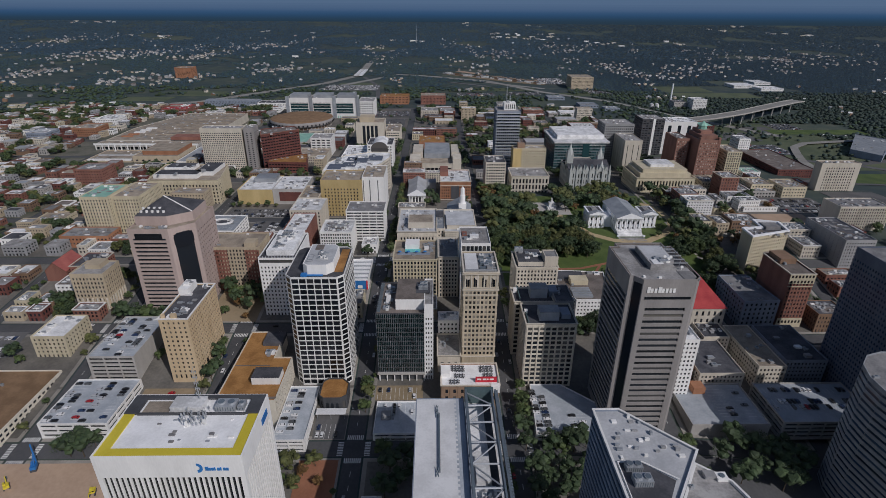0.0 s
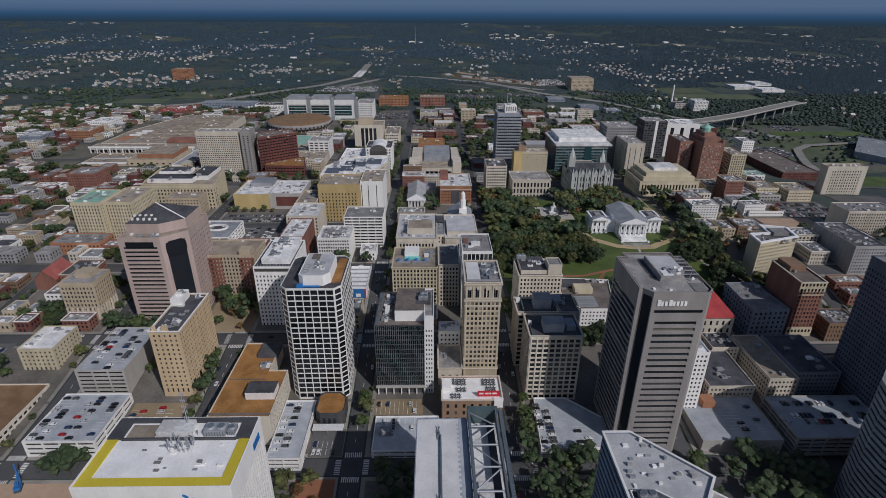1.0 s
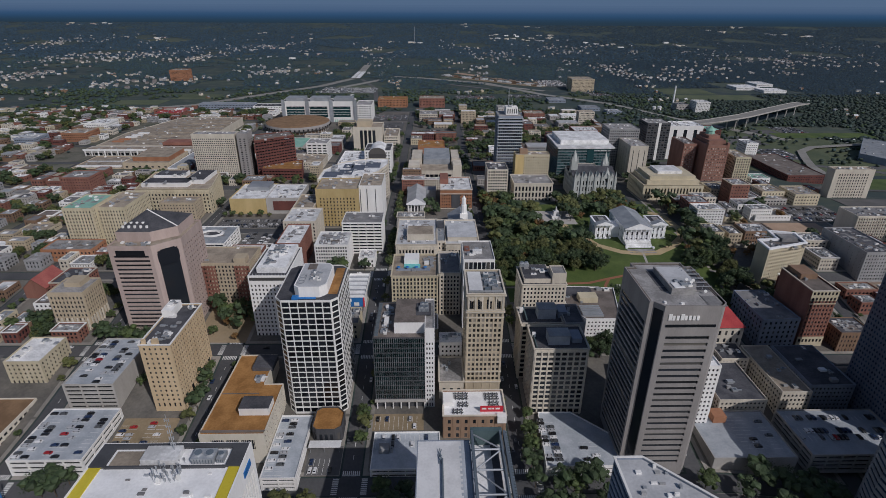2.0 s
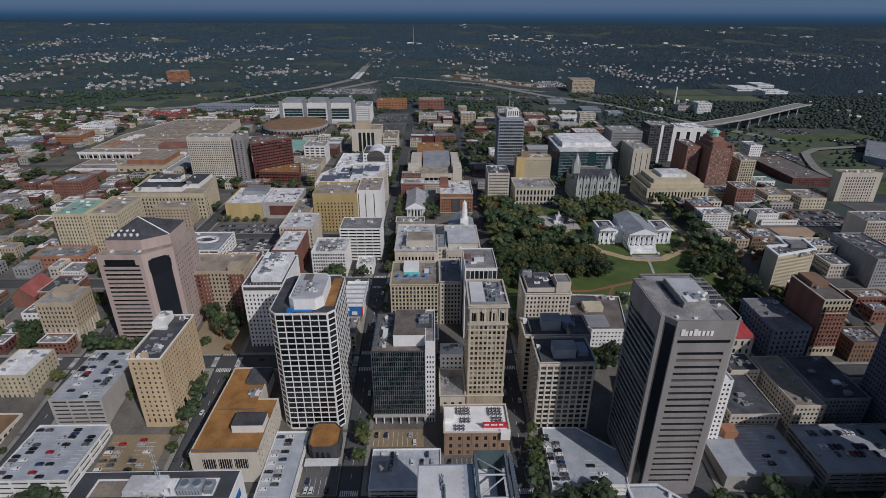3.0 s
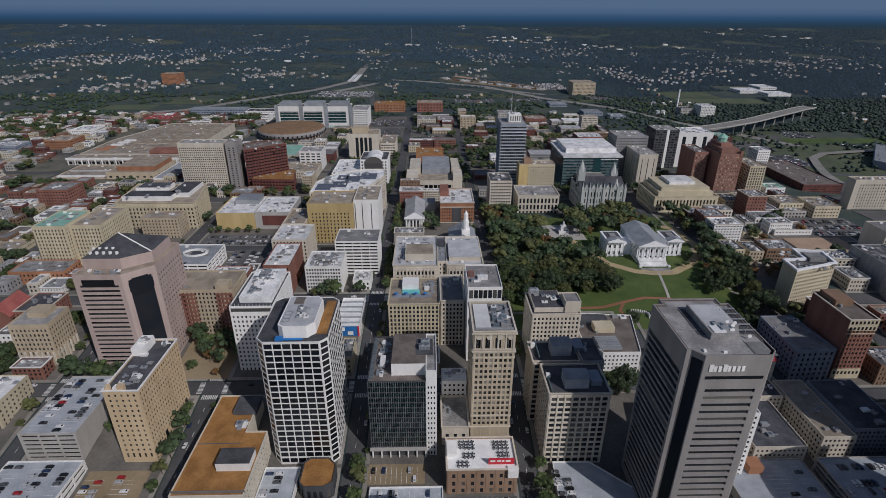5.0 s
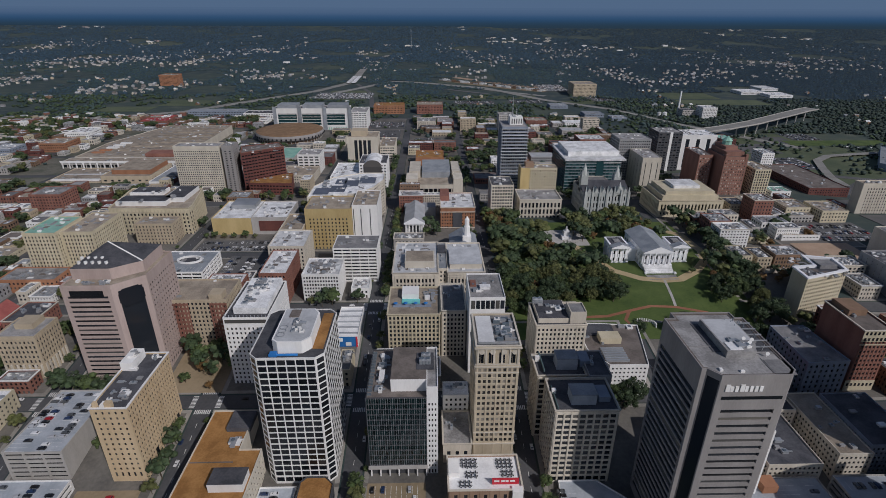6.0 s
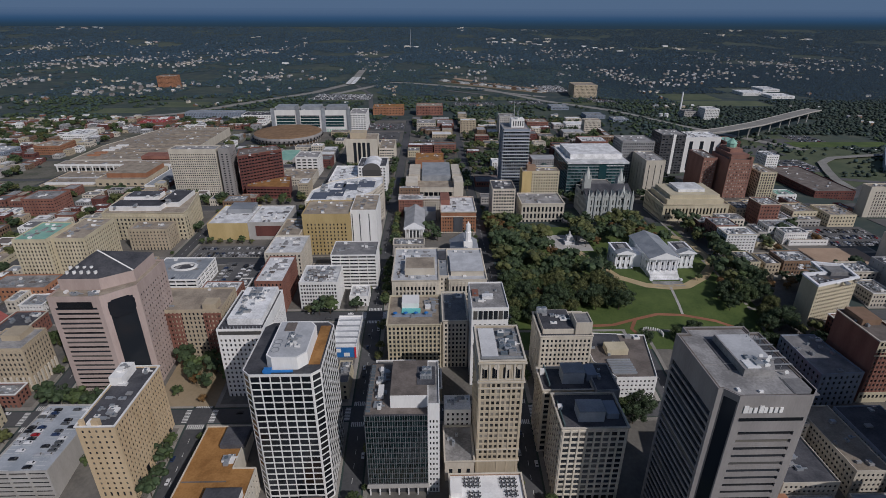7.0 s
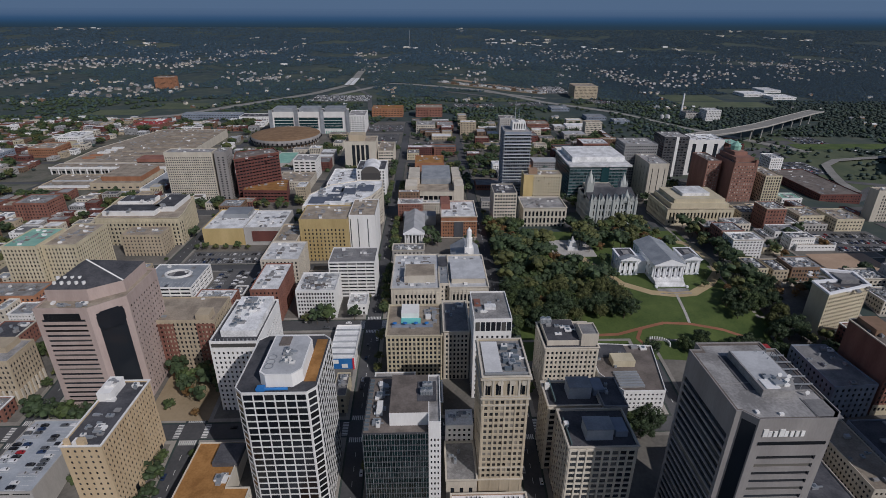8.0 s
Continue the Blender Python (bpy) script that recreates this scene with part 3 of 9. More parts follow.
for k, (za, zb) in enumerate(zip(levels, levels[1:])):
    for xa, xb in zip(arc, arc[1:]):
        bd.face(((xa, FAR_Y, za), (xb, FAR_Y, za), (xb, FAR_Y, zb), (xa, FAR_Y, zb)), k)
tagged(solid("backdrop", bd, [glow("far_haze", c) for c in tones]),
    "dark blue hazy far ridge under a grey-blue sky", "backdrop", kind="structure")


# ---- the buildings that can be told apart ----
RECTS = []      # plots already built on


def take(*r):
    RECTS.append(r)


S_PUNCH = style(3.0, 3.6, 0.45, 0.52)
S_DENSE = style(2.3, 3.5, 0.5, 0.55)
S_RIBBON = style(500, 3.9, 1.0, 0.36, depth=0.5, base=6, top=8, edge=3.5, shop=False)
S_TALLWIN = style(3.4, 5.2, 0.5, 0.72)
# garage openings are backed by dark panes in place of inner shade
S_GARAGE = style(9.0, 3.1, 0.94, 0.56, depth=0.9, base=0.8, top=1.3, edge=1.0, shop=False, sill=0.9)


def simple(name, r, top, wall, s, roof, label, category="building", **k):
    take(*r)
    return building(name, r, top, wall, s, roof=roof, label=label, category=category, **k)


corner = simple("office_building", (-287, -261, 372, 396), 43, "tan", style(2.6, 3.7, 0.5, 0.56, base=9, top=3, pier=0.25, band=0.15), "r_grey", "tan stone corner building with a tall columned base", single=True)
simple("parking_garage", (-236, -204, 297, 348), 19, "concrete", S_GARAGE, "r_deck", "concrete parking garage with cars on its pale roof deck", "garage", units=0, glass=GLASS_DARK_J, sides={1: PLAIN})
simple("parking_garage", (-241, -199, 249, 291), 5, "white", S_GARAGE, "r_deck", "low white parking garage with a full roof deck", "garage", units=0, glass=GLASS_DARK_J)
simple("hotel_building", (-355, -327, 505, 545), 60, "cream", style(2.8, 3.5, 0.45, 0.55, base=6, top=2.5, pier=0.15, band=0.12), "r_green", "tall cream hotel with a green copper roof")
simple("hotel_building", (-327, -300, 512, 560), 58, "cream", style(2.8, 3.5, 0.45, 0.55, base=6, top=2.5, pier=0.15, band=0.12), "r_tan", "tall cream hotel wing with a flat roof")
slab = simple("hotel_building", (-334, -275, 757, 778), 74, "stone", style(2.6, 3.1, 0.62, 0.5, base=5, top=5.5, depth=0.5), "r_grey", "grey-beige slab hotel with rows of small windows")
simple("hotel_building", (-271.5, -257, 755.5, 778), 75, "taupe", style(5.2, 3.1, 0.42, 0.5, base=5, top=6, edge=1.6, depth=0.4), "r_grey", "taupe end tower of the slab hotel", units=2)
take(-262, -180, 736, 816)
red_office = building("office_building", [(-247, 752), (-201, 789), (-214, 812), (-257, 790)], 66, "dark_brick", style(4.2, 3.9, 0.80, 0.42, base=4, top=2.5, depth=0.7, edge=0.8, shop=False), roof="r_brown", label="dark red brick office block with banded windows", units=5, glass=GLASS_DARK_J, cap="brick")
building("office_building", [(-238, 741), (-182, 738), (-191, 784), (-200, 786), (-240, 754)], 30, "dark_brick", style(4.2, 3.9, 0.80, 0.42, base=4, top=2, depth=0.6, shop=False), roof="r_rust", label="low red brick wing with a rust-brown roof", units=2, glass=GLASS_DARK_J)
simple("office_building", (-199, -166, 846, 880), 40, "white", style(8, 3.9, 0.7, 0.5, base=3, top=2, depth=0.8), "r_grey", "white concrete frame block with deep bays", glass=GLASS_DARK_J)
simple("exhibition_hall", (-252, -222, 915, 985), 17, "concrete", PLAIN, "r_green", "low hall with a pale green copper roof", units=0)
simple("office_building", (-212, -166, 796, 842), 24, "stone", style(3.4, 3.8, 0.5, 0.5), "r_tan", "low pale stone row with a tan roof", units=4)
simple("office_building", (64, 89, 640, 673), 58, "stone", style(3.0, 3.7, 0.7, 0.5, base=5, top=1.5), "r_dark", "grey-white office block with wide windows")
cro = simple("office_building", (106, 150, 697, 715), 61, "cream", style(3.0, 3.7, 0.5, 0.5, base=5, top=2), "r_tan", "cream office block with rows of windows")
simple("office_building", (98, 146, 646, 684), 38.5, "stone", style(4.4, 10, 0.55, 0.75, base=5, top=3, depth=0.9), "r_grey", "grey stone building with tall columned windows", cap="stone")
simple("office_tower", (271, 296, 741, 790), 61.5, "stone", style(9, 60, 0.12, 0.9, base=3, top=4), "r_grey", "pale stone tower with vertical grooves", "tower")
simple("office_tower", (256, 300, 792, 830), 74, "grey", style(3, 3.8, 0.6, 0.5), "r_grey", "grey hospital tower with rooftop plant", "tower")
deco = simple("hospital_tower", (372, 402, 730, 776), 65, "deco", style(3.0, 3.6, 0.46, 0.5, base=5, top=3), "r_brown", "stepped brown brick tower with a green cupola", "tower", sides={3: PLAIN}, units=2, glass=GLASS_LIGHT_J)
simple("hospital_tower", (350, 368, 752, 795), 62, "deco", style(3.0, 3.6, 0.46, 0.5, base=5, top=3), "r_brown", "brown brick tower wing with small windows", "tower", sides={3: PLAIN}, glass=GLASS_LIGHT_J)
simple("office_tower", (413, 434, 726, 768), 49.5, "cream", style(3.4, 3.6, 0.6, 0.7, base=4), "r_tan", "cream office tower with vertical window strips", "tower")
simple("office_tower", (499, 550, 655, 669), 53, "stone", style(3.2, 3.7, 0.46, 0.6, edge=6, top=5), "r_tan", "pale stone office slab with a grid of windows", "tower", sides={3: PLAIN})
rbt = simple("office_tower", (281, 301, 365, 404), 45, "brick", style(2.5, 3.6, 0.5, 0.52, base=6, top=4, pier=0.15, band=0.12), "r_brown", "red brick tower with cream stone base and crown", "tower", cap="stone", sides={3: PLAIN}, trim="brick")
cht = simple("office_building", (64, 97, 368, 397), 50, "stone", style(2.7, 3.5, 0.5, 0.58, base=5, top=2, pier=0.18, band=0.15, every=2), "r_dark", "pale stone hotel block with a stepped dark roof", single=True, cap="stone")
simple("office_building", (-108, -78, 458, 489), 42, "white", style(2.2, 3.5, 0.6, 0.58, pier=0.2, every=2), "r_white", "white office block with a cluttered pale roof", units=14)
simple("parking_garage", (-88, -50, 491, 520), 50, "white", style(8.0, 3.1, 0.94, 0.6, depth=1.2, base=0.8, top=1.3, edge=0.6, shop=False, sill=0.9), "r_mid", "tall white parking garage with open decks", "garage", units=2)
simple("office_building", (-141, -119, 455, 500), 45, "brick", style(3.0, 3.5, 0.4, 0.5), "r_white", "red brick block with a white roof", )
simple("office_building", (-148, -116, 507, 545), 45, "stone", style(3.0, 3.6, 0.45, 0.6), "r_white", "stone block with arched top windows", )
simple("apartment_tower", (382, 411, 442, 500), 40, "grey", style(2.4, 3.3, 0.5, 0.5, base=2, top=2), "r_dark", "grey slab tower with a blank side wall", "tower", sides={3: style(5.5, 3.3, 0.12, 0.4, base=2, top=2)}, units=8)
simple("office_tower", (428, 482, 517, 545), 45, "stone", style(2.6, 3.5, 0.62, 0.66, base=3, top=2, depth=0.6, pier=0.3), "r_mid", "pale stone tower with closely set uprights", "tower", sides={3: PLAIN}, units=6)


# ---- landmarks with shapes of their own ----
def bounds(pts):
    xs, ys = [p[0] for p in pts], [p[1] for p in pts]
    take(min(xs), max(xs), min(ys), max(ys))


def part(info, name, buf, mats, label="", under=None):
    """A part built in world coordinates, hung under a thing or one of its parts."""
    th, ro, (cx, cy, gb), h = info
    return solid(name, buf, mats, under or th, label, at=(-cx, -cy, -gb))


def boxpart(info, name, r, mats, label="", under=None):
    b = Buf()
    b.box(*r, 0, True)
    return part(info, name, b, mats, label, under)


def plant(info, x0, x1, y0, y1, z, count, seed, tall=2.2):
    """Roof plant in world coordinates."""
    th, ro, (cx, cy, gb), h = info
    roof_units(ro, x0 - cx, x1 - cx, y0 - cy, y1 - cy, z - gb, count, random.Random(seed), tall)


def cooling_tower(info, x, y, z, w=3.2, d=3.2, h=3.0, fans=2):
    b = Buf()
    b.box(x, x + w * fans, y, y + d, z, z + h, 0)
    for k in range(fans):
        c = (x + w * (k + 0.5), y + d / 2)
        b.tube((*c, z + h), (*c, z + h + 0.7), w * 0.4, 12, 0)
        b.tube((*c, z + h + 0.5), (*c, z + h + 0.74), w * 0.34, 12, 1)
    for k in range(fans * 4):
        b.box(x + k * w / 4 + 0.1, x + k * w / 4 + 0.35, y - 0.06, y, z + 0.3, z + h - 0.3, 1)
    part(info, "cooling_tower", b, [MAT["metal"], MAT["steel_dark"]], "grey metal cooling tower with round fans", info[1])


def dish(info, x, y, z, r=0.9):
    b = Buf()
    b.tube((x, y, z), (x, y, z + 1.5), 0.12, 5)
    b.tube((x, y - 0.1, z + 1.6), (x - 0.15, y - 0.5, z + 1.8), r * 0.3, 10, 0, r)
    part(info, "satellite_dish", b, MAT["white"], "white satellite dish", info[1])


def mast(info, x, y, z, h, r=0.15, steps=4):
    b = Buf()
    b.tube((x, y, z), (x, y, z + h), r, 6, 0, r * 0.4)
    for k in range(1, steps):
        zz = z + h * k / steps
        b.tube((x - 0.8, y, zz), (x + 0.8, y, zz), r * 0.5, 4)
        b.box(x - 0.9, x - 0.6, y - 0.1, y + 0.1, zz - 0.7, zz + 0.7)
        b.box(x + 0.6, x + 0.9, y - 0.1, y + 0.1, zz - 0.7, zz + 0.7)
    part(info, "antenna", b, MAT["metal"], "thin metal antenna mast", info[1])


def sign_bars(info, x, y, z, widths, heights, step, material, depth=0.35, name="sign"):
    """Raised plain bars in place of lettering on a wall that faces the river."""
    for k, (w, h) in enumerate(zip(widths, heights)):
        b = Buf()
        b.box(x + k * step, x + k * step + w, y - depth, y - 0.02, z, z + h, 0, True)
        part(info, name, b, material, "raised plain sign bar")


# white grid tower with cut corners
OCT = [(-90, 292), (-61, 292), (-57, 296), (-57, 334), (-61, 338), (-90, 338), (-94, 334), (-94, 296)]
bounds(OCT)
t1 = building("office_tower", OCT, 82, "white", style(4.83, 3.85, 0.87, 0.80, depth=0.14, base=6.5, top=0.9, edge=0.25), {1: style(5.2, 3.85, 0.84, 0.80, depth=0.14, base=6.5, top=0.9, edge=0.3)},
              roof="r_dark", label="tall office tower with white grid facade and dark windows", category="tower", single=True, units=0, parapet=0.6, share=GLASS_DARK, glass=GLASS_DARK_J)
b = Buf()
PEN = [(-83, 299), (-80, 296.5), (-68, 296.5), (-64, 301), (-64, 324), (-67, 328), (-83, 328)]
b.prism(PEN, 81.4, 88.2)
pen = part(t1, "penthouse", b, MAT["white"], "white penthouse with cut corners", t1[1])
b = Buf()
b.face([(*p, 88.25) for p in inset(PEN, 0.7)])
b.box(-79, -74, 319, 326, 88.2, 88.9, 1)
part(t1, "penthouse_roof", b, [MAT["r_pale"], MAT["r_brown"]], "", t1[1])
b = Buf()
b.face(((-64, 300, 81.6), (-58.5, 300, 81.6), (-58.5, 334, 81.6), (-64, 334, 81.6)))
part(t1, "roof_strip", b, MAT["r_rust"], "rust-brown strip of roof", t1[1])
b = Buf()
b.tube((-84, 294.2, 82.2), (-70, 294.6, 82.0), 0.7, 7)
b.box(-83.5, -80, 293.4, 295.8, 81.5, 83.4)
part(t1, "tarpaulin", b, MAT["blue_paint"], "bright blue rolled tarpaulin", t1[1])
for k in range(3):
    b = Buf()
    for j in range(16):
        a0, a1 = 2 * math.pi * j / 16, 2 * math.pi * (j + 1) / 16
        c = (-79.5, 302.5 + k * 3.4)
        b.tube((c[0] + 1.9 * math.cos(a0), c[1] + 1.9 * math.sin(a0), 88.6), (c[0] + 1.9 * math.cos(a1), c[1] + 1.9 * math.sin(a1), 88.6), 0.14, 4)
    part(t1, "coil", b, MAT["metal"], "coiled grey hose", t1[1])
plant(t1, -77, -66, 303, 318, 88.2, 9, 4, 1.6)
dish(t1, -70, 306, 88.2), dish(t1, -73, 312, 88.2)

# dark curtain-wall tower with its white service slab
take(-39, -1, 296, 340)
t2 = building("office_tower", (-38.8, -7, 297, 340), 52.5, "charcoal", style(1.25, 3.55, 0.88, 0.80, depth=0.12, base=7, top=0.8, edge=0.2, shop=False, sill=0.8), roof="r_brown",
              label="dark glass office tower with slim pale mullions and columns", category="tower", units=9, glass=GLASS_SEA, seed=3)
plant(t2, -36, -27, 300, 338, 51.6, 14, 33, 1.5)
boxpart(t2, "stair_house", (-33, -30, 310, 318, 51.6, 54.6), MAT["white"], "small white stair house", t2[1])
for k in range(26):
    x = -38.6 + k * 31.4 / 25
    b = Buf()
    b.box(x - 0.05, x + 0.05, 296.75, 297.0, 4.2, 52.2, 0, True)
    part(t2, "mullion", b, MAT["r_slate"])
for k in range(34):
    y = 297.4 + k * 42 / 33
    b = Buf()
    b.box(-39.05, -38.8, y - 0.05, y + 0.05, 4.2, 52.2, 0, True)
    part(t2, "mullion", b, MAT["r_slate"])
for k in range(7):
    x = -38 + k * 5.1
    b = Buf()
    b.box(x - 0.35, x + 0.35, 295.3, 296.2, -3, 4.4, 0, True)
    part(t2, "column", b, MAT["white"], "square white column")
boxpart(t2, "canopy", (-39.5, -6.5, 294.8, 297.0, 4.2, 4.9), MAT["concrete"])
t2b = building("office_tower", (-7, -1, 296.6, 332), 59.5, "white", style(1.75, 3.55, 0.46, 0.5, base=5, top=9.5, edge=0.5, depth=0.3), {1: PLAIN}, roof="r_grey",
               label="narrow white service slab beside the dark tower", category="tower", units=0, single=True)
boxpart(t2, "penthouse", (-26, -7, 303, 332, 51, 59.5), [MAT["white"]], "pale blank penthouse block", t2[1])
b = Buf()
b.face(((-26, 303, 59.55), (-7, 303, 59.55), (-7, 332, 59.55), (-26, 332, 59.55)))
part(t2, "penthouse_roof", b, MAT["r_brown"], "", t2[1])
# no well is cut: a dark slab gives its shade by colour
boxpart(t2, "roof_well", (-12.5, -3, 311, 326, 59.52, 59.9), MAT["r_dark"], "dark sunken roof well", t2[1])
cooling_tower(t2, -11, 315, 59.7, 3.2, 3.4, 2.6), cooling_tower(t2, -10, 320.5, 59.7, 2.6, 3, 2.2)
for k in range(14):
    b = Buf()
    b.box(-38.3, -36, 300 + k * 2.8, 300.4 + k * 2.8, 51.6, 53.2)
    part(t2, "screen_fin", b, MAT["steel_dark"], "", t2[1])

# beige bank tower
take(19, 42, 305.5, 337)
t3 = building("bank_tower", (19, 42, 305.5, 337), 78.3, "pale_tan", style(2.6, 3.62, 0.58, 0.58, base=13, top=13.6, edge=0.9, shop=False, pier=0.18, band=0.1, every=2), roof="r_grey",
              label="tall tan stone bank tower with a deep cornice", category="tower", single=True, cap="stone", units=0, share=GLASS_LIGHT)
for k in range(4):
    for dx in (-1.25, 0.15):
        b = Buf()
        b.box(19 + 2.5 + k * 5.55 + dx * 1.15, 19 + 3.85 + k * 5.55 + dx * 1.15, 305.28, 305.46, 67.6, 73.6, 0, True)
        b.tube((19 + 3.17 + k * 5.55 + dx * 1.15, 305.46, 73.6), (19 + 3.17 + k * 5.55 + dx * 1.15, 305.28, 73.6), 0.67, 12)
        part(t3, "tall_window", b, GLASS_DARK)
    b = Buf()
    b.tube((19 + 3.0 + k * 5.75, 305.5, 74.4), (19 + 3.0 + k * 5.75, 305.2, 74.4), 1.5, 12)
    part(t3, "window_arch", b, MAT["stone"])
for z, o in ((64.8, 0.7), (66.2, 0.35), (11.5, 0.6), (19.5, 0.3), (76.6, 0.9), (60.9, 0.25)):
    boxpart(t3, "ledge", (19 - o, 42 + o, 305.5 - o, 337 + o, z, z + 0.7), MAT["stone"], "projecting stone ledge")
for k in range(6):
    b = Buf()
    x = 19.6 + k * 4.2
    b.box(x, x + 0.9, 305.0, 305.45, 66.9, 76.5, 0, True)
    part(t3, "pilaster", b, MAT["stone"])
boxpart(t3, "roof_membrane", (20.5, 29, 308, 335, 77.2, 78.0), MAT["r_bright"], "bright white roof membrane", t3[1])
plant(t3, 29.5, 41, 309, 335, 77.4, 16, 7, 2.4)
for k in range(8):
    boxpart(t3, "duct", (30.2 + (k % 2) * 4.8, 33.8 + (k % 2) * 4.8, 311 + k * 2.8, 312.4 + k * 2.8, 77.4, 79.2), MAT["steel_dark"], "", t3[1])
boxpart(t3, "railing_base", (20, 41, 306.8, 307.3, 78.3, 79.6), MAT["metal"], "", t3[1])

# white block behind the bank tower, with a dark top floor
take(20.5, 43.5, 372, 406)
t4 = building("office_building", (20.5, 43.5, 372, 406), 68.8, "white", style(2.9, 3.7, 0.45, 0.5, base=5, top=11), roof="r_grey",
              label="white office block with a dark band of tall top windows", units=5, seed=11)
for k in range(7):
    b = Buf()
    b.box(21.6 + k * 3.15, 24.1 + k * 3.15, 371.75, 372.0, 60.5, 66.5, 0, True)
    part(t4, "tall_window", b, GLASS)
boxpart(t4, "roof_unit", (28, 35, 384, 388, 67.9, 70), MAT["r_white"], "white roof unit", t4[1])
boxpart(t4, "roof_pipe", (22, 26, 388, 396, 67.9, 69), MAT["brick"], "", t4[1])

# cream hotel with the pool deck
take(-35, 2, 386, 427)
t5 = building("hotel_building", (-34, 2, 387, 426), 47.5, "cream", style(2.7, 3.5, 0.52, 0.66, base=5, top=1.4, edge=0.5, pier=0.22), roof="r_tan", label="cream hotel block with a rooftop pool deck", single=True, units=3, cap="cream", seed=5)
boxpart(t5, "pool", (-25, -12, 402.5, 409, 46.6, 46.95), MAT["teal_paint"], "turquoise rooftop pool", t5[1])
boxpart(t5, "pool_house", (-25, -13, 409, 421, 46.6, 51), MAT["white"], "white pool house", t5[1])
boxpart(t5, "pool_deck", (-31, -4, 398, 402.3, 46.6, 46.9), MAT["bluegrey"], "", t5[1])
for k in range(4):
    b = Buf()
    x = -29 + k * 7
    b.tube((x, 400, 46.8), (x, 400, 49.2), 0.08, 5)
    b.tube((x, 400, 48.9), (x, 400, 49.6), 1.6, 8, 1, 0.1)
    part(t5, "parasol", b, [MAT["metal"], MAT["blue_paint"]], "blue poolside parasol", t5[1])
plant(t5, -11, 1, 403, 425, 46.6, 7, 9)

# shaded block between the pool hotel and the white block
t5b = building("office_building", (3, 19.6, 389, 428), 49, "stone", style(2.7, 3.6, 0.5, 0.6, base=5, top=2, pier=0.2), roof="r_mid", label="narrow stone office block with a dark grey roof", units=6, cap="stone")
take(2.5, 20, 388, 429)
t5c = building("office_building", (2.5, 18, 331, 344), 25, "white", style(2.8, 3.6, 0.45, 0.5), roof="r_white", label="small white annexe behind the arched bank hall", units=5)
take(2, 18.4, 330.5, 345)

# grey concrete tower with ribbon windows
SUNP = [(105, 250), (107, 250), (111, 245.4), (139.5, 245.4), (142.5, 248.5), (142.5, 288), (138.5, 288), (138.5, 293), (110, 293), (110, 288), (105, 288)]
bounds(SUNP)
rib = style(500, 3.9, 1.0, 0.50, depth=0.7, base=9, top=16.5, edge=3.2, shop=False)
t6 = building("office_tower", SUNP, 105, "taupe", rib, {0: PLAIN, 1: style(500, 200, 1, 0.97, depth=0.4, base=0.5, top=1.2, edge=0.5, shop=False), 2: rib, 3: PLAIN, 4: PLAIN, 5: PLAIN, 6: PLAIN, 7: PLAIN, 8: PLAIN, 9: PLAIN,
              10: style(500, 3.9, 1, 0.70, depth=0.5, base=9, top=12, edge=1.6, shop=False)}, roof="r_grey", label="tall grey concrete tower with dark ribbon windows", category="tower", single=True, units=0, parapet=0.8)
boxpart(t6, "window_band", (113, 138, 245.1, 245.38, 93.0, 94.4), GLASS)
sign_bars(t6, 113.6, 245.4, 97.0, (1.8, 1.3, 1.3, 1.8, 1.3, 1.3, 1.3, 1.3), (3.4, 2.5, 2.5, 3.4, 2.5, 2.5, 2.5, 2.5), 2.0, MAT["white"])
b = Buf()
b.prism([(119, 258), (131, 257.5), (134, 264), (134, 283), (119, 283)], 104, 107.6)
part(t6, "penthouse", b, MAT["r_grey"], "grey rooftop plant block", t6[1])
b = Buf()
b.face([(119.6, 264, 107.65), (133.5, 264, 107.65), (133.5, 282.5, 107.65), (119.6, 282.5, 107.65)])
# dark flat field under the beams, coloured as a recess in shade
for z, r in ((104.22, (134.3, 142, 262, 283)),):
    b.face([(r[0], r[2], z), (r[1], r[2], z), (r[1], r[3], z), (r[0], r[3], z)], 1)
part(t6, "penthouse_deck", b, [MAT["r_pale"], MAT["r_dark"]], "", t6[1])
for q in ((105.5, 118.8, 266, 266.35), (133, 133.35, 246, 257), (125, 142, 260.5, 260.9)):
    boxpart(t6, "roof_seam", (*q, 104.2, 104.45), MAT["r_mid"], "", t6[1])
for k in range(5):
    boxpart(t6, "beam", (133.5, 141.8, 263 + k * 4.6, 263.35 + k * 4.6, 105.6, 106.2), MAT["metal"], "", t6[1])
for x, y, z in ((130, 262, 107.6), (132, 264, 107.6), (129, 265, 107.6), (136.5, 258.5, 104.2)):
    dish(t6, x, y, z, 0.8)
rng = random.Random(66)
for k in range(24):
    x, y, h = rng.uniform(126, 140), rng.uniform(260, 284), rng.uniform(0.8, 2.8)
    b = Buf()
    b.tube((x, y, 104.3), (x + rng.uniform(-2, 2), y + rng.uniform(-1, 1), 106.2 + h), 0.11, 4)
    part(t6, "aerial", b, MAT[rng.choice(("steel_dark", "metal"))], "", t6[1])
plant(t6, 120, 133, 258, 268, 107.6, 8, 14, 1.2)
# the slot is a flat strip whose dark colour stands for shade
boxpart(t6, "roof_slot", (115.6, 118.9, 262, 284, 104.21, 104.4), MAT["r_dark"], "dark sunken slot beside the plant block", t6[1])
rim, n6 = Buf(), len(SUNP)
oi, ii = inset(SUNP, 0.5), inset(SUNP, 1.5)
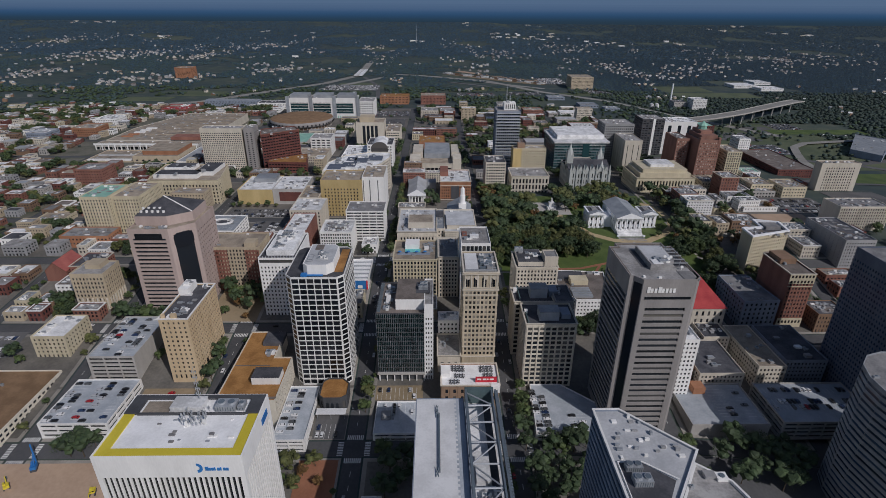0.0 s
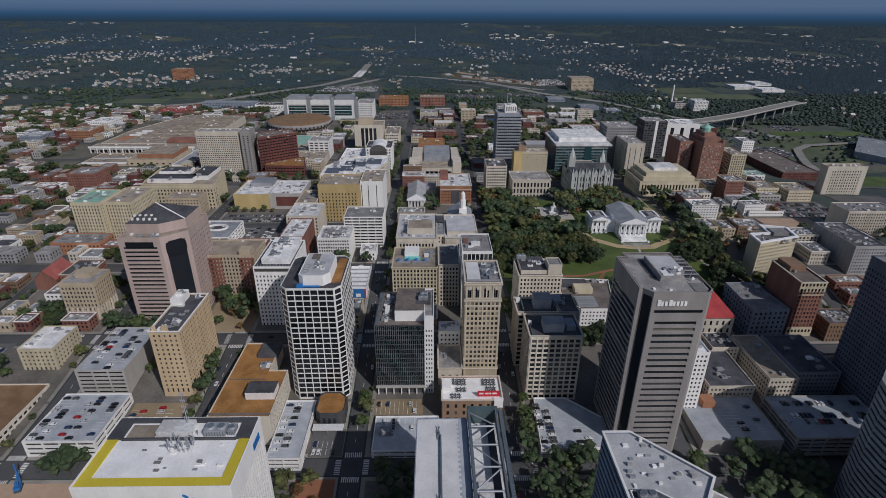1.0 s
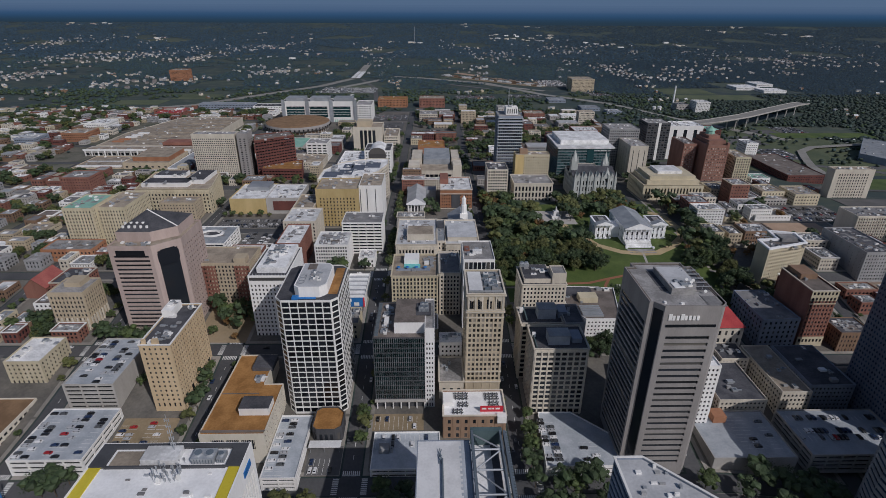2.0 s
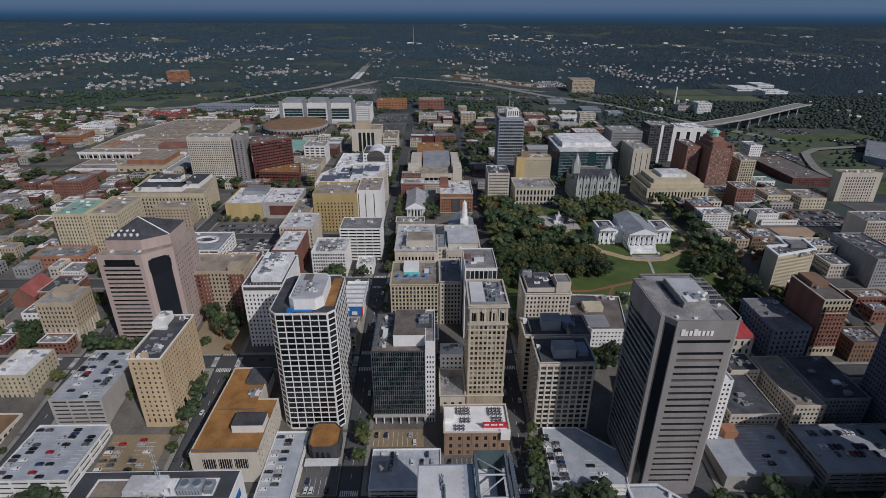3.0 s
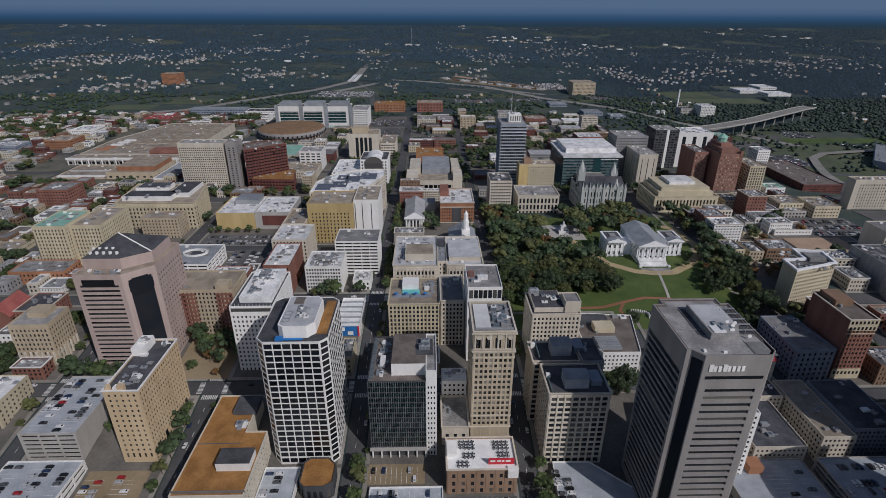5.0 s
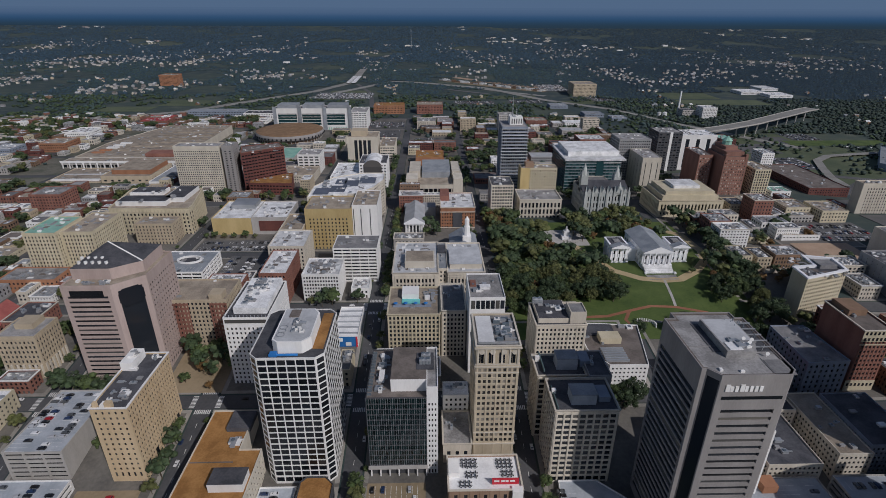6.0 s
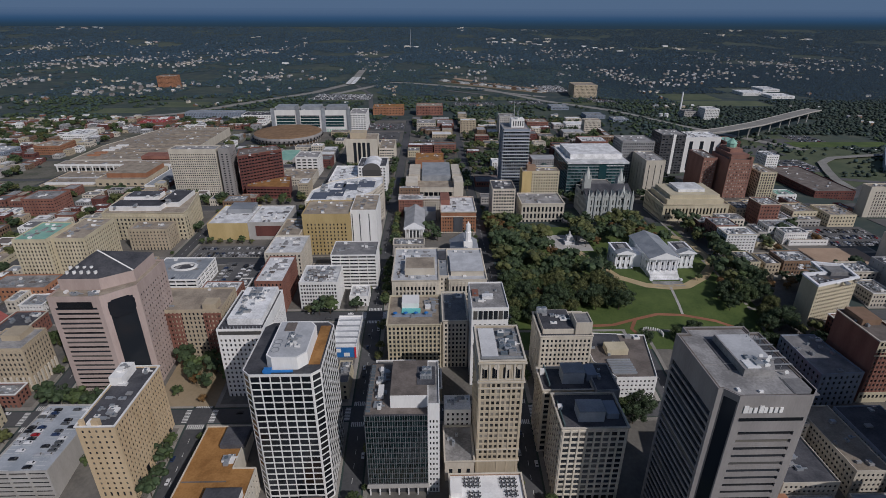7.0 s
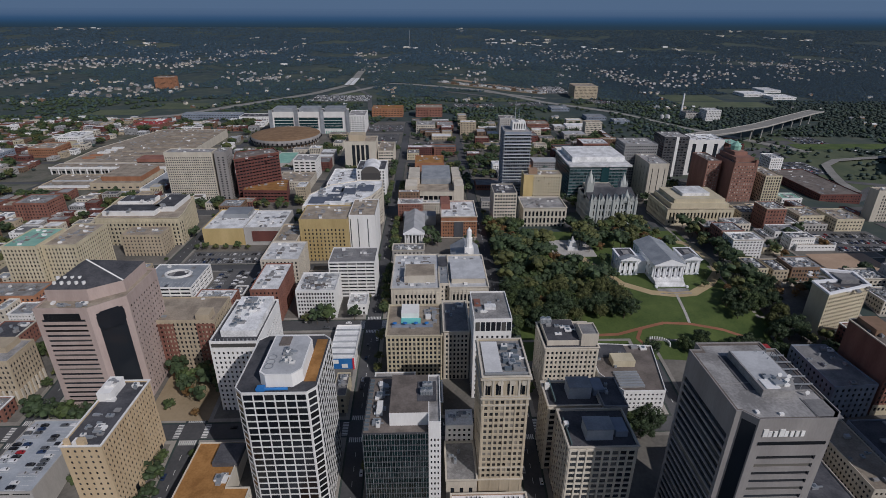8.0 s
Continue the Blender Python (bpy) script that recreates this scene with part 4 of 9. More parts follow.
for k in range(n6):
    j = (k + 1) % n6
    rim.face(((*oi[k], 104.5), (*oi[j], 104.5), (*ii[j], 104.5), (*ii[k], 104.5))), rim.face(((*ii[k], 104.2), (*ii[k], 104.5), (*ii[j], 104.5), (*ii[j], 104.2)))
part(t6, "roof_rim", rim, MAT["r_brown"], "brown gravel rim of the roof", t6[1])
boxpart(t6, "roof_step", (133.5, 142.0, 246.0, 256, 104.2, 104.5), MAT["r_mid"], "", t6[1])
boxpart(t6, "tarpaulin", (120.5, 126, 258.6, 264, 107.6, 107.9), MAT["r_bright"], "", t6[1])
boxpart(t6, "roof_hatch", (112, 113.2, 249, 250.5, 104.2, 105), MAT["white"], "", t6[1]), boxpart(t6, "roof_hatch", (120, 121.6, 248, 249, 104.2, 105), MAT["white"], "", t6[1])

# pink granite tower with a dark pyramid
PINK = [(-228, 364), (-198, 364), (-183, 378), (-183, 414), (-228, 414)]
bounds(PINK)
prib = style(500, 3.45, 1, 0.50, depth=0.6, base=9, top=6.5, edge=2.8, shop=False)
t7 = building("office_tower", PINK, 84, "pink", prib, {1: style(500, 200, 1, 0.94, depth=0.8, base=2, top=3, edge=3.4, shop=False), 2: style(3.0, 3.75, 0.4, 0.42, base=9, top=6)}, roof="r_tan",
              label="pink granite office tower with window bands and dark pyramid", category="tower", single=True, units=0)
boxpart(t7, "window_band", (-223, -203, 363.7, 363.98, 76.5, 80.5), GLASS)
b = Buf()
CAP = [(-226, 374), (-202, 374), (-187, 385), (-187, 411), (-226, 411)]
b.prism(CAP, 83, 90.5)
part(t7, "upper_storey", b, MAT["pink"], "set-back pink upper storey", t7[1])
b = Buf()
for i in range(5):
    p, q = CAP[i], CAP[(i + 1) % 5]
    b.face(((*p, 90.5), (*q, 90.5), (-211, 394, 100)))
HD = []
for u, z in ((3.0, 70.5), (5.4, 67), (15.2, 67), (17.5, 70.5), (17.5, 76.5), (14.8, 79.5), (5.6, 79.5), (3.0, 76.5)):
    HD.append((-198 + 15 * u / 20.52 + 0.14 * 0.68, 364 + 14 * u / 20.52 - 0.14 * 0.73, z))
hd = Buf()
hd.face(HD)
part(t7, "slot_window", hd, GLASS_DARK, "dark eight-sided window head")
part(t7, "pyramid_roof", b, MAT["r_dark"], "dark metal pyramid roof", t7[1])
b = Buf()
b.tube((-211, 394, 100.1), (-187, 385, 90.6), 0.45, 5)
part(t7, "hip_rail", b, MAT["white"], "", t7[1])
for k in range(9):
    x, y = -222 + (k % 5) * 4.2, 378 + (k // 5) * 4.0
    b = Buf()
    b.tube((x, y, 91.5), (x, y, 93.6 + (k // 5) * 1.2), 1.0, 9)
    part(t7, "roof_vent", b, MAT["white"], "round white roof vent", t7[1])
plant(t7, -227, -200, 365, 373, 83.2, 8, 21, 1.5)

# white ribbed tower with the yellow roof edge
take(-128, -72, 146, 182)
ribs = style(2.15, 90, 0.66, 0.985, depth=0.8, base=2, top=10, edge=1.6, shop=False)
t8 = building("office_tower", (-128, -72, 147, 181.5), 84, "white", ribs, roof="r_bright", share=GLASS_DARK, label="white ribbed office tower with a yellow painted roof edge", category="tower", units=0, single=True)
b = Buf()
for r in ((-127.4, -72.6, 147.5, 151.6), (-127.4, -123.2, 151.6, 170), (-76.8, -72.6, 151.6, 170)):
    b.box(r[0], r[1], r[2], r[3], 83.0, 83.5)
part(t8, "roof_edge", b, MAT["yellow_paint"], "bright yellow painted roof edge", t8[1])
b = Buf()
for r in ((-127.5, -72.5, 179, 181.1), (-127.5, -122, 170, 179), (-78, -72.5, 170, 179), (-122, -78, 169.6, 170.4)):
    b.box(r[0], r[1], r[2], r[3], 83.0, 84.1)
part(t8, "plant_screen", b, MAT["charcoal"], "dark screen wall round the roof plant", t8[1])
boxpart(t8, "plant_room", (-109, -96, 171, 178, 83, 86), MAT["r_white"], "white rooftop plant room", t8[1])
boxpart(t8, "well_floor", (-121, -110, 171, 178, 83.05, 83.25), MAT["r_tan"], "", t8[1])
cooling_tower(t8, -91, 171.5, 83.2, 4.2, 5.2, 2.6), cooling_tower(t8, -82, 172, 83.2, 2.8, 4.5, 2.0, 1)
rng = random.Random(8)
for k in range(34):
    x, y, h = rng.gauss(-97, 3.0), rng.gauss(166, 2.6), rng.uniform(1.2, 4.6)
    b = Buf()
    b.tube((x, y, 83.1), (x + rng.uniform(-0.4, 0.4), y, 83.1 + h), 0.09, 4)
    b.box(x - 0.25, x + 0.25, y - 0.15, y + 0.15, 83.1 + h * 0.5, 83.1 + h)
    part(t8, "aerial", b, MAT["metal"], "", t8[1])
mast(t8, -98.5, 176, 86, 17, 0.22, 6)
dish(t8, -92, 164.5, 83.1, 1.2), dish(t8, -99, 163.5, 83.1, 1.0)
for k in range(16):
    x, y = rng.uniform(-121, -80), rng.uniform(153, 167)
    boxpart(t8, "roof_hatch", (x, x + rng.uniform(0.6, 2.4), y, y + rng.uniform(0.5, 1.3), 83.1, 83.1 + rng.uniform(0.15, 0.7)), MAT[rng.choice(("r_mid", "metal", "white"))], "", t8[1])
b = Buf()
for k in range(7):
    a0, a1 = math.pi * (k / 7 - 0.5), math.pi * ((k + 1) / 7 - 0.5)
    b.face([(-89.4 + r * math.cos(a), 146.7, 78.3 + r * 1.1 * math.sin(a)) for a, r in ((a0, 1.0), (a0, 2.2), (a1, 2.2), (a1, 1.0))])
part(t8, "sign", b, MAT["blue_paint"], "blue curved emblem on the wall")
sign_bars(t8, -86.4, 147, 77.0, (1.1, 0.85, 0.85, 0.4, 0.85, 0.4, 0.85, 0.85), (1.7, 1.2, 1.2, 1.5, 1.2, 1.5, 1.2, 1.2), 1.12, MAT["blue_paint"])
boxpart(t8, "sign", (-72.0, -71.7, 170, 177, 77, 80), MAT["blue_paint"], "blue sign panel on the side wall")

# tower under construction with the white roof and the steel frame
take(-9, 30, 100, 208)
t9 = building("office_tower", (-9, 14, 100, 203), 62.5, "bluegrey", style(3, 3.8, 0.85, 0.7), roof="r_bright", label="tower with a bright white roof and steel crown", category="tower", units=0, parapet=0.3, glass=GLASS_BLUE)
# blue strip and teeth paint the shade along the white roof's edge
boxpart(t9, "roof_strip", (10.2, 13.6, 101, 202.5, 62.22, 62.32), MAT["r_deck"], "pale blue strip of roof membrane", t9[1])
for k in range(30):
    boxpart(t9, "strip_tooth", (9.3, 10.2, 120 + k * 2.7, 121.3 + k * 2.7, 62.22, 62.32), MAT["r_deck"], "", t9[1])
boxpart(t9, "roof_rail", (1.6, 2.3, 158, 192, 62.3, 63.4), MAT["steel_dark"], "dark steel rail on the roof", t9[1])
for y in (156, 190, 193):
    b = Buf()
    b.tube((0.4, y, 62.3), (1.6, y + 3, 64.2), 0.2, 5), b.tube((1.6, y, 62.3), (0.8, y + 4, 63.6), 0.2, 5)
    part(t9, "davit", b, MAT["steel_dark"], "", t9[1])
t9b = building("office_tower", (14.6, 29, 100, 207), 58.5, "bluegrey", style(3, 3.8, 0.85, 0.7), roof="r_white", label="glass tower wing crowned by an open steel frame", category="tower", units=0, glass=GLASS_BLUE)
boxpart(t9b, "crown_wall", (14.6, 28.6, 204.5, 207, 58, 66), MAT["teal_frame"], "dark teal crown wall", t9b[1])
for x, w in ((14.6, 1.1), (27.2, 0.8), (28.9, 0.9)):
    boxpart(t9b, "crown_beam", (x, x + w, 100, 205, 63.5, 66.2), MAT["steel_dark"], "long dark steel crown beam", t9b[1])
boxpart(t9b, "roof_gutter", (23.5, 26.8, 100, 204, 58.0, 58.4), MAT["r_dark"], "", t9b[1])
ys = [120, 134, 148, 160, 172, 184, 195, 204]
for k, (ya, yb) in enumerate(zip(ys, ys[1:])):
    b = Buf()
    b.tube((15.2, ya, 65), (27.4, ya, 65), 0.45, 6)
    part(t9b, "crown_strut", b, MAT["metal"], "grey steel strut", t9b[1])
    b = Buf()
    b.tube((15.2, ya if k % 2 else yb, 65), (27.4, yb if k % 2 else ya, 65), 0.35, 6)
    part(t9b, "crown_brace", b, MAT["metal"], "grey diagonal steel brace", t9b[1])
for k in range(60):
    b = Buf()
    b.box(29.8, 30.6, 118 + k * 1.45, 118.8 + k * 1.45, 62.5, 66.2, 0, True)
    part(t9b, "louvre", b, MAT["steel_dark"], "", t9b[1])
boxpart(t9b, "plant_room", (17, 23, 155, 168, 58, 61), MAT["r_white"], "white plant room", t9b[1])
plant(t9b, 15.5, 27, 130, 155, 58, 18, 31, 3.0)

# faceted tower beside it
HEX = [(69, 131), (87, 131), (104, 155), (80, 178.5), (69, 178.5)]
bounds(HEX)
t10 = building("office_tower", HEX, 77, "bluegrey", style(500, 3.7, 1, 0.5, depth=0.4, base=3, top=1.5, edge=0.2, shop=False), roof="r_pale",
               label="faceted tower with dark bands and a stained pale roof", category="tower", units=0, glass=GLASS_BLUE, cap="white")
# the plant well's depth is only a dark slab, coloured like shade
b = Buf()
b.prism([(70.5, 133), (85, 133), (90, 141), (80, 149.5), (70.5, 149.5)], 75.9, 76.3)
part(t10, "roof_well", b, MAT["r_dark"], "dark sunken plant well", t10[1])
cooling_tower(t10, 72.5, 145, 76.2, 3.2, 3.4, 2.4), cooling_tower(t10, 73.5, 138, 76.2, 3.4, 4.5, 2.8)
for q in ((70.5, 133, 70.5, 149.5), (70.5, 149.5, 80, 149.5), (80, 149.5, 91, 141)):
    b = Buf()
    b.tube((q[0], q[1], 76.9), (q[2], q[3], 76.9), 0.3, 5)
    part(t10, "well_rail", b, MAT["white"], "", t10[1])
rng = random.Random(10)
for k in range(30):
    a, c = rng.uniform(71.5, 96), rng.uniform(151, 174)
    if c < 179 - (a - 78) * 0.95:
        boxpart(t10, "roof_unit", (a, a + rng.uniform(0.8, 2.5), c, c + rng.uniform(0.6, 1.6), 76.1, 76.1 + rng.uniform(0.5, 1.5)), MAT[rng.choice(("metal", "white", "grey"))], "", t10[1])
WING = [(82, 112), (118, 112), (118, 137), (115, 146), (104.6, 154.6), (88.4, 131)]
bounds(WING)
t10b = building("office_tower", WING, 70, "white", style(500, 3.7, 1, 0.5, depth=0.4, base=3, top=2, edge=0.2, shop=False), roof="r_grey", label="lower tower wing with a pale gravel roof", category="tower", units=5, cap="white")

# rounded banded tower
RND = [(226, 208), (229, 180), (279, 180), (279, 240), (249, 240), (239, 237), (231, 229), (227, 219)]
bounds(RND)
bands = style(500, 3.6, 1, 0.42, depth=0.35, base=3, top=1.6, edge=0.02, shop=False)
t11 = building("office_tower", RND, 62, "r_slate", bands, {i: bands for i in range(8)}, roof="r_mid", label="rounded blue-grey tower with dark window bands", category="tower", units=4, glass=GLASS_BLUE)
# blue-grey tower with square windows
take(280, 330, 240, 316)
t12 = building("office_tower", (281, 326, 250, 315), 92, "navy_grey", style(2.3, 3.55, 0.55, 0.5, base=3, top=7, edge=0.6), roof="r_mid", label="tall blue-grey tower with a grid of dark windows", category="tower", units=4, glass=GLASS_BLUE)

# stone block with two penthouses
take(53, 95, 289, 350)
t13 = building("office_building", (59.5, 93, 290, 316), 48.5, "stone", style(3.9, 3.7, 0.72, 0.66, base=6, top=2.2, edge=0.9, pier=0.3, band=0.15), roof="r_dark", label="pale stone office block with white rooftop penthouses", single=True, units=0, cap="stone")
t13b = building("office_building", (56, 84, 320, 340), 47.5, "stone", style(3.9, 3.7, 0.72, 0.66, base=6, top=2.2, pier=0.3, band=0.15), roof="r_dark", label="pale stone rear wing with a white rooftop penthouse", units=0, cap="stone")
t13c = building("office_building", (84.2, 97, 316.2, 340), 50, "grey", PLAIN, roof="r_dark", label="grey stair block between the stone wings", units=2)
for info, r in ((t13, (69, 82, 295, 304)), (t13b, (68, 80, 326, 335))):
    # the bluish cladding colour holds the shade seen on white penthouses
    boxpart(info, "penthouse", (*r, 46.5, 54), MAT["r_deck"], "pale blue metal-clad penthouse", info[1])
    boxpart(info, "penthouse_roof", (r[0] - 0.3, r[1] + 0.3, r[2] - 0.3, r[3] + 0.3, 54, 54.3), MAT["r_slate"], "", info[1])
    boxpart(info, "roof_house", (r[1] + 2, r[1] + 8, r[2] + 2, r[3] + 3, 46.5, 51), MAT["bluegrey"], "blue-grey roof house", info[1])
    boxpart(info, "parapet_band", (r[0] - 8, r[0] - 7.4, r[2] - 3, r[3] + 6, 47.5, 49), MAT["teal_frame"], "", info[1])
boxpart(t13, "chimney", (60.5, 62.8, 304, 306, 47, 50.2), MAT["white"], "", t13[1]), boxpart(t13b, "chimney", (57, 59.5, 334, 336, 46, 50), MAT["white"], "", t13b[1])

# beige brick slab with the black roof
take(-181, -160, 294, 344)
t14 = building("apartment_building", (-180, -161, 295, 343), 50, "beige", style(2.45, 3.5, 0.44, 0.54, base=8.5, top=1.6, edge=0.6, band=0.07), {0: style(3.4, 3.5, 0.36, 0.48, base=8.5, top=1.6, edge=1.2)}, roof="r_dark", label="tall narrow beige brick building with a black roof", single=True, units=7, cap="white", seed=6)
boxpart(t14, "penthouse", (-180, -173, 327, 341, 49, 54.5), MAT["white"], "white rooftop stair house", t14[1])
boxpart(t14, "chimney", (-172, -168.5, 295.3, 297.5, 49, 53), MAT["beige"], "", t14[1]), boxpart(t14, "chimney", (-178, -176, 295.3, 297, 49, 53), MAT["beige"], "", t14[1])
plant(t14, -179.5, -173.5, 328, 340, 54.5, 6, 19, 2.0), plant(t14, -178, -163, 299, 325, 49.2, 12, 20, 0.9)
for k in range(5):
    b = Buf()
    b.box(-161.0, -160.75, 299 + k * 9.2, 301.6 + k * 9.2, 1.5, 8.6, 0, True)
    part(t14, "tall_window", b, GLASS, "tall dark ground-floor window")

# low buildings round the towers
take(-136, -96, 254, 333)
t15 = building("office_building", [(-135, 256), (-98, 256), (-98, 300), (-110, 300), (-110, 331), (-135, 331)], 16, "pale_cream", PLAIN, {0: style(8.6, 30, 0.88, 0.90, base=10.5, top=4, edge=5.5, shop=False, depth=0.5), 1: style(3.6, 4, 0.35, 0.45)}, roof="r_rust", label="low beige building with a rust-brown gravel roof", units=0)
for k in range(3):
    for j in range(6):
        x = -128.98 + k * 8.67 + (j + 0.5) * 1.27
        boxpart(t15, "mullion", (x - 0.07, x + 0.07, 256.2, 256.45, 1.0, 12.0), MAT["pale_cream"])
boxpart(t15, "terrace_wall", (-135, -98, 258, 258.5, 15.2, 16.8), MAT["r_brown"], "low brown roof kerb", t15[1])
boxpart(t15, "roof_seam", (-134, -111, 291, 291.6, 15.2, 15.6), MAT["r_brown"], "", t15[1])
boxpart(t15, "plant_room", (-117, -99.5, 272, 283, 15, 20), MAT["white"], "white plant room with dark roof", t15[1])
boxpart(t15, "plant_room_roof", (-117.2, -99.3, 272.3, 283.2, 20, 20.25), MAT["r_dark"], "", t15[1])
boxpart(t15, "roof_block", (-122, -108.5, 314, 328, 15, 18), MAT["r_dark"], "dark roof block", t15[1])
plant(t15, -119, -109, 300, 311, 15.2, 6, 23, 1.8)
t16 = building("restaurant_building", (4, 42, 272, 295), 13.5, "russet", style(5.2, 4.6, 0.34, 0.55, base=5.5, top=2, edge=1.2, pier=0.2), roof="r_bright", label="low stone building with a white roof terrace", units=0, cap="stone")
take(4, 42, 272, 296)
boxpart(t16, "stair_house", (4.2, 10, 281, 290, 12.5, 16), MAT["white"], "", t16[1]), boxpart(t16, "stair_house", (36.5, 42, 270, 274, 9, 13.8), MAT["white"], "", t16[1])
BARCH = building("bank_building", (2, 18, 303, 330), 14, "stone", style(5, 9, 0.4, 0.6, base=1, top=3, shop=False), roof="r_grey", label="small arched stone bank hall", units=3, cap="stone")
take(0, 18, 300, 331)
GAR = [(62, 245), (104, 245), (108, 268), (86, 289), (65, 289)]
bounds(GAR)
t17 = building("parking_garage", GAR, 0.5, "white", style(9, 3.0, 0.94, 0.45, depth=0.8, base=0.6, top=1.2, edge=0.8, shop=False), roof="r_deck", label="low pale parking garage with cars on its roof", category="garage", units=0, base=-13)
t18 = building("office_building", [(-75, 272), (-72, 269), (-61, 269), (-57, 272), (-57, 284), (-62, 289), (-72, 289), (-75, 286)], 6.5, "charcoal", style(3, 6, 0.6, 0.6, base=1, top=2, shop=False), roof="r_rust", label="low eight-sided building with a rust-brown roof", units=0)
take(-77, -55, 268, 290)
t19 = building("parking_garage", (-38, 2, 246, 275), -1.5, "white", S_GARAGE, roof="r_deck", label="low parking deck in the shade of the towers", category="garage", units=1, base=-12)
take(-40, 3, 244, 277)
boxpart(t19, "stair_house", (-34, -28, 258, 263, -2, 1.2), MAT["grey"], "", t19[1])

boxpart(cro, "side_panel", (105.6, 105.98, 697.5, 714.5, 18, 60.5), MAT["yellow"], "blank ochre side wall")
boxpart(cro, "side_panel", (105.6, 117, 696.6, 696.97, 18, 60.8), MAT["yellow"], "blank ochre wall panel")
boxpart(cro, "roof_house", (112, 122, 702, 711, 60, 66), MAT["russet"], "russet brick roof house", cro[1])
# columned base of the tan corner building
for k in range(7):
    boxpart(corner, "column", (-286.4 + k * 3.9, -285.2 + k * 3.9, 371.1, 371.95, 11, 21), MAT["stone"], "tall stone base column")
    boxpart(corner, "column", (-260.95, -260.1, 373 + k * 3.4, 374.2 + k * 3.4, 11, 21), MAT["stone"], "tall stone base column")
boxpart(corner, "roof_house", (-280, -268, 382, 394, 42, 46), MAT["tan"], "tan roof house", corner[1])
# upper parts of the deco tower, the cream hotel and the brick tower
boxpart(deco, "upper_storey", (376, 399, 736, 776, 64, 70), MAT["deco"], "set-back brown brick storey", deco[1])
boxpart(deco, "upper_storey", (380, 396, 748, 776, 70, 74), MAT["deco"], "", deco[1])
b = Buf()
b.tube((388, 762, 74), (388, 762, 79), 6.2, 8, 0, 5.8), b.tube((388, 762, 79), (388, 762, 85), 6.8, 8, 0, 0.4)
part(deco, "cupola", b, MAT["r_green"], "green copper cupola", deco[1])
for x in (374, 400):
    boxpart(deco, "corner_pier", (x - 1.6, x + 1.6, 729.5, 734, 60, 68), MAT["deco"], "", deco[1])
boxpart(cht, "stair_tower", (86.5, 97, 371, 384, 49, 57), MAT["stone"], "pale stone stair tower with parapet", cht[1])
boxpart(cht, "tower_roof", (87.1, 96.4, 371.6, 383.4, 57, 57.06), MAT["r_mid"], "", cht[1])
for q in ((86.5, 97, 371, 371.5), (86.5, 97, 383.5, 384), (86.5, 87, 371.5, 383.5), (96.5, 97, 371.5, 383.5)):
    boxpart(cht, "parapet", (*q, 57, 57.8), MAT["stone"], "", cht[1])
boxpart(cht, "set_back", (66, 86.4, 372, 396, 49, 52.6), MAT["stone"], "set-back upper storey", cht[1])
boxpart(cht, "set_back_roof", (66.4, 86, 372.4, 395.6, 52.6, 52.75), MAT["r_dark"], "", cht[1])
cooling_tower(cht, 65.5, 391, 52.75, 3.4, 3.4, 3.0), plant(cht, 67, 86, 375, 392, 52.75, 6, 81, 1.3)
for z0, z1 in ((-5, 4.5), (33.5, 34.4), (36.4, 44.8)):
    boxpart(rbt, "stone_band", (280.75, 301.25, 364.72, 364.97, z0, z1), MAT["cream"], "cream stone storey band")
for z in (0, 37, 41.6):
    for k in range(7):
        boxpart(rbt, "arched_window", (282 + k * 2.75, 283.4 + k * 2.75, 364.6, 364.74, z, z + 2.3), GLASS_DARK)
boxpart(rbt, "penthouse", (284, 297, 385, 402, 44, 48.5), MAT["brown"], "brown roof house", rbt[1])


# ---- further landmarks ----
take(-200, -145, 399, 432)
h1 = building("hotel_building", (-199, -146, 400, 431), 53, "tan", style(2.75, 3.5, 0.46, 0.6, base=5, top=1.6, edge=0.6, pier=0.15), roof="r_tan", label="tan and red brick hotel block with a flat roof", single=True, units=4, seed=2)
for x0, x1 in ((-187, -172.5), (-158, -146)):
    w, panes = Buf(), []
    facade(w, panes, (x0, 399.7), (x1, 399.7), 12, 50, style(2.4, 3.5, 0.5, 0.5, base=2, top=0.5, edge=0.4, shop=False, band=0.1))
    w.box(x0, x1, 399.72, 400.2, 49.6, 50.2)
    part(h1, "brick_bay", w, MAT["brick"], "red brick window bay")
    g = Buf()
    for (x, y, z), turn, ww, hh in panes:
        g.face(((x - ww / 2, y, z - hh / 2), (x + ww / 2, y, z - hh / 2), (x + ww / 2, y, z + hh / 2), (x - ww / 2, y, z + hh / 2)))
    tagged(part(h1, "bay_glazing", g, GLASS_DARK_J), kind="stuff")
boxpart(h1, "stair_house", (-158, -149, 401, 410, 52, 56.5), MAT["tan"], "", h1[1])
take(-136, -106, 364, 415)
h2 = building("office_building", (-135, -107, 365, 414), 60, "white", style(2.75, 3.4, 0.42, 0.52, base=4, top=6.5, edge=0.5), roof="r_dark", label="white office block with small square windows", single=True, units=0)
boxpart(h2, "window_band", (-134, -108, 364.75, 364.98, 56.0, 58.4), GLASS)
boxpart(h2, "penthouse", (-130, -109, 371, 412, 59, 63.5), MAT["r_white"], "white cluttered roof storey", h2[1])
plant(h2, -129, -111, 373, 411, 63.5, 34, 41, 1.6)
plant(h2, -134, -131, 368, 410, 59.2, 10, 42, 1.2)
for k in range(12):
    boxpart(h2, "roof_post", (-134 + k * 2.3, -133.6 + k * 2.3, 366, 366.4, 59, 61), MAT["metal"], "", h2[1])
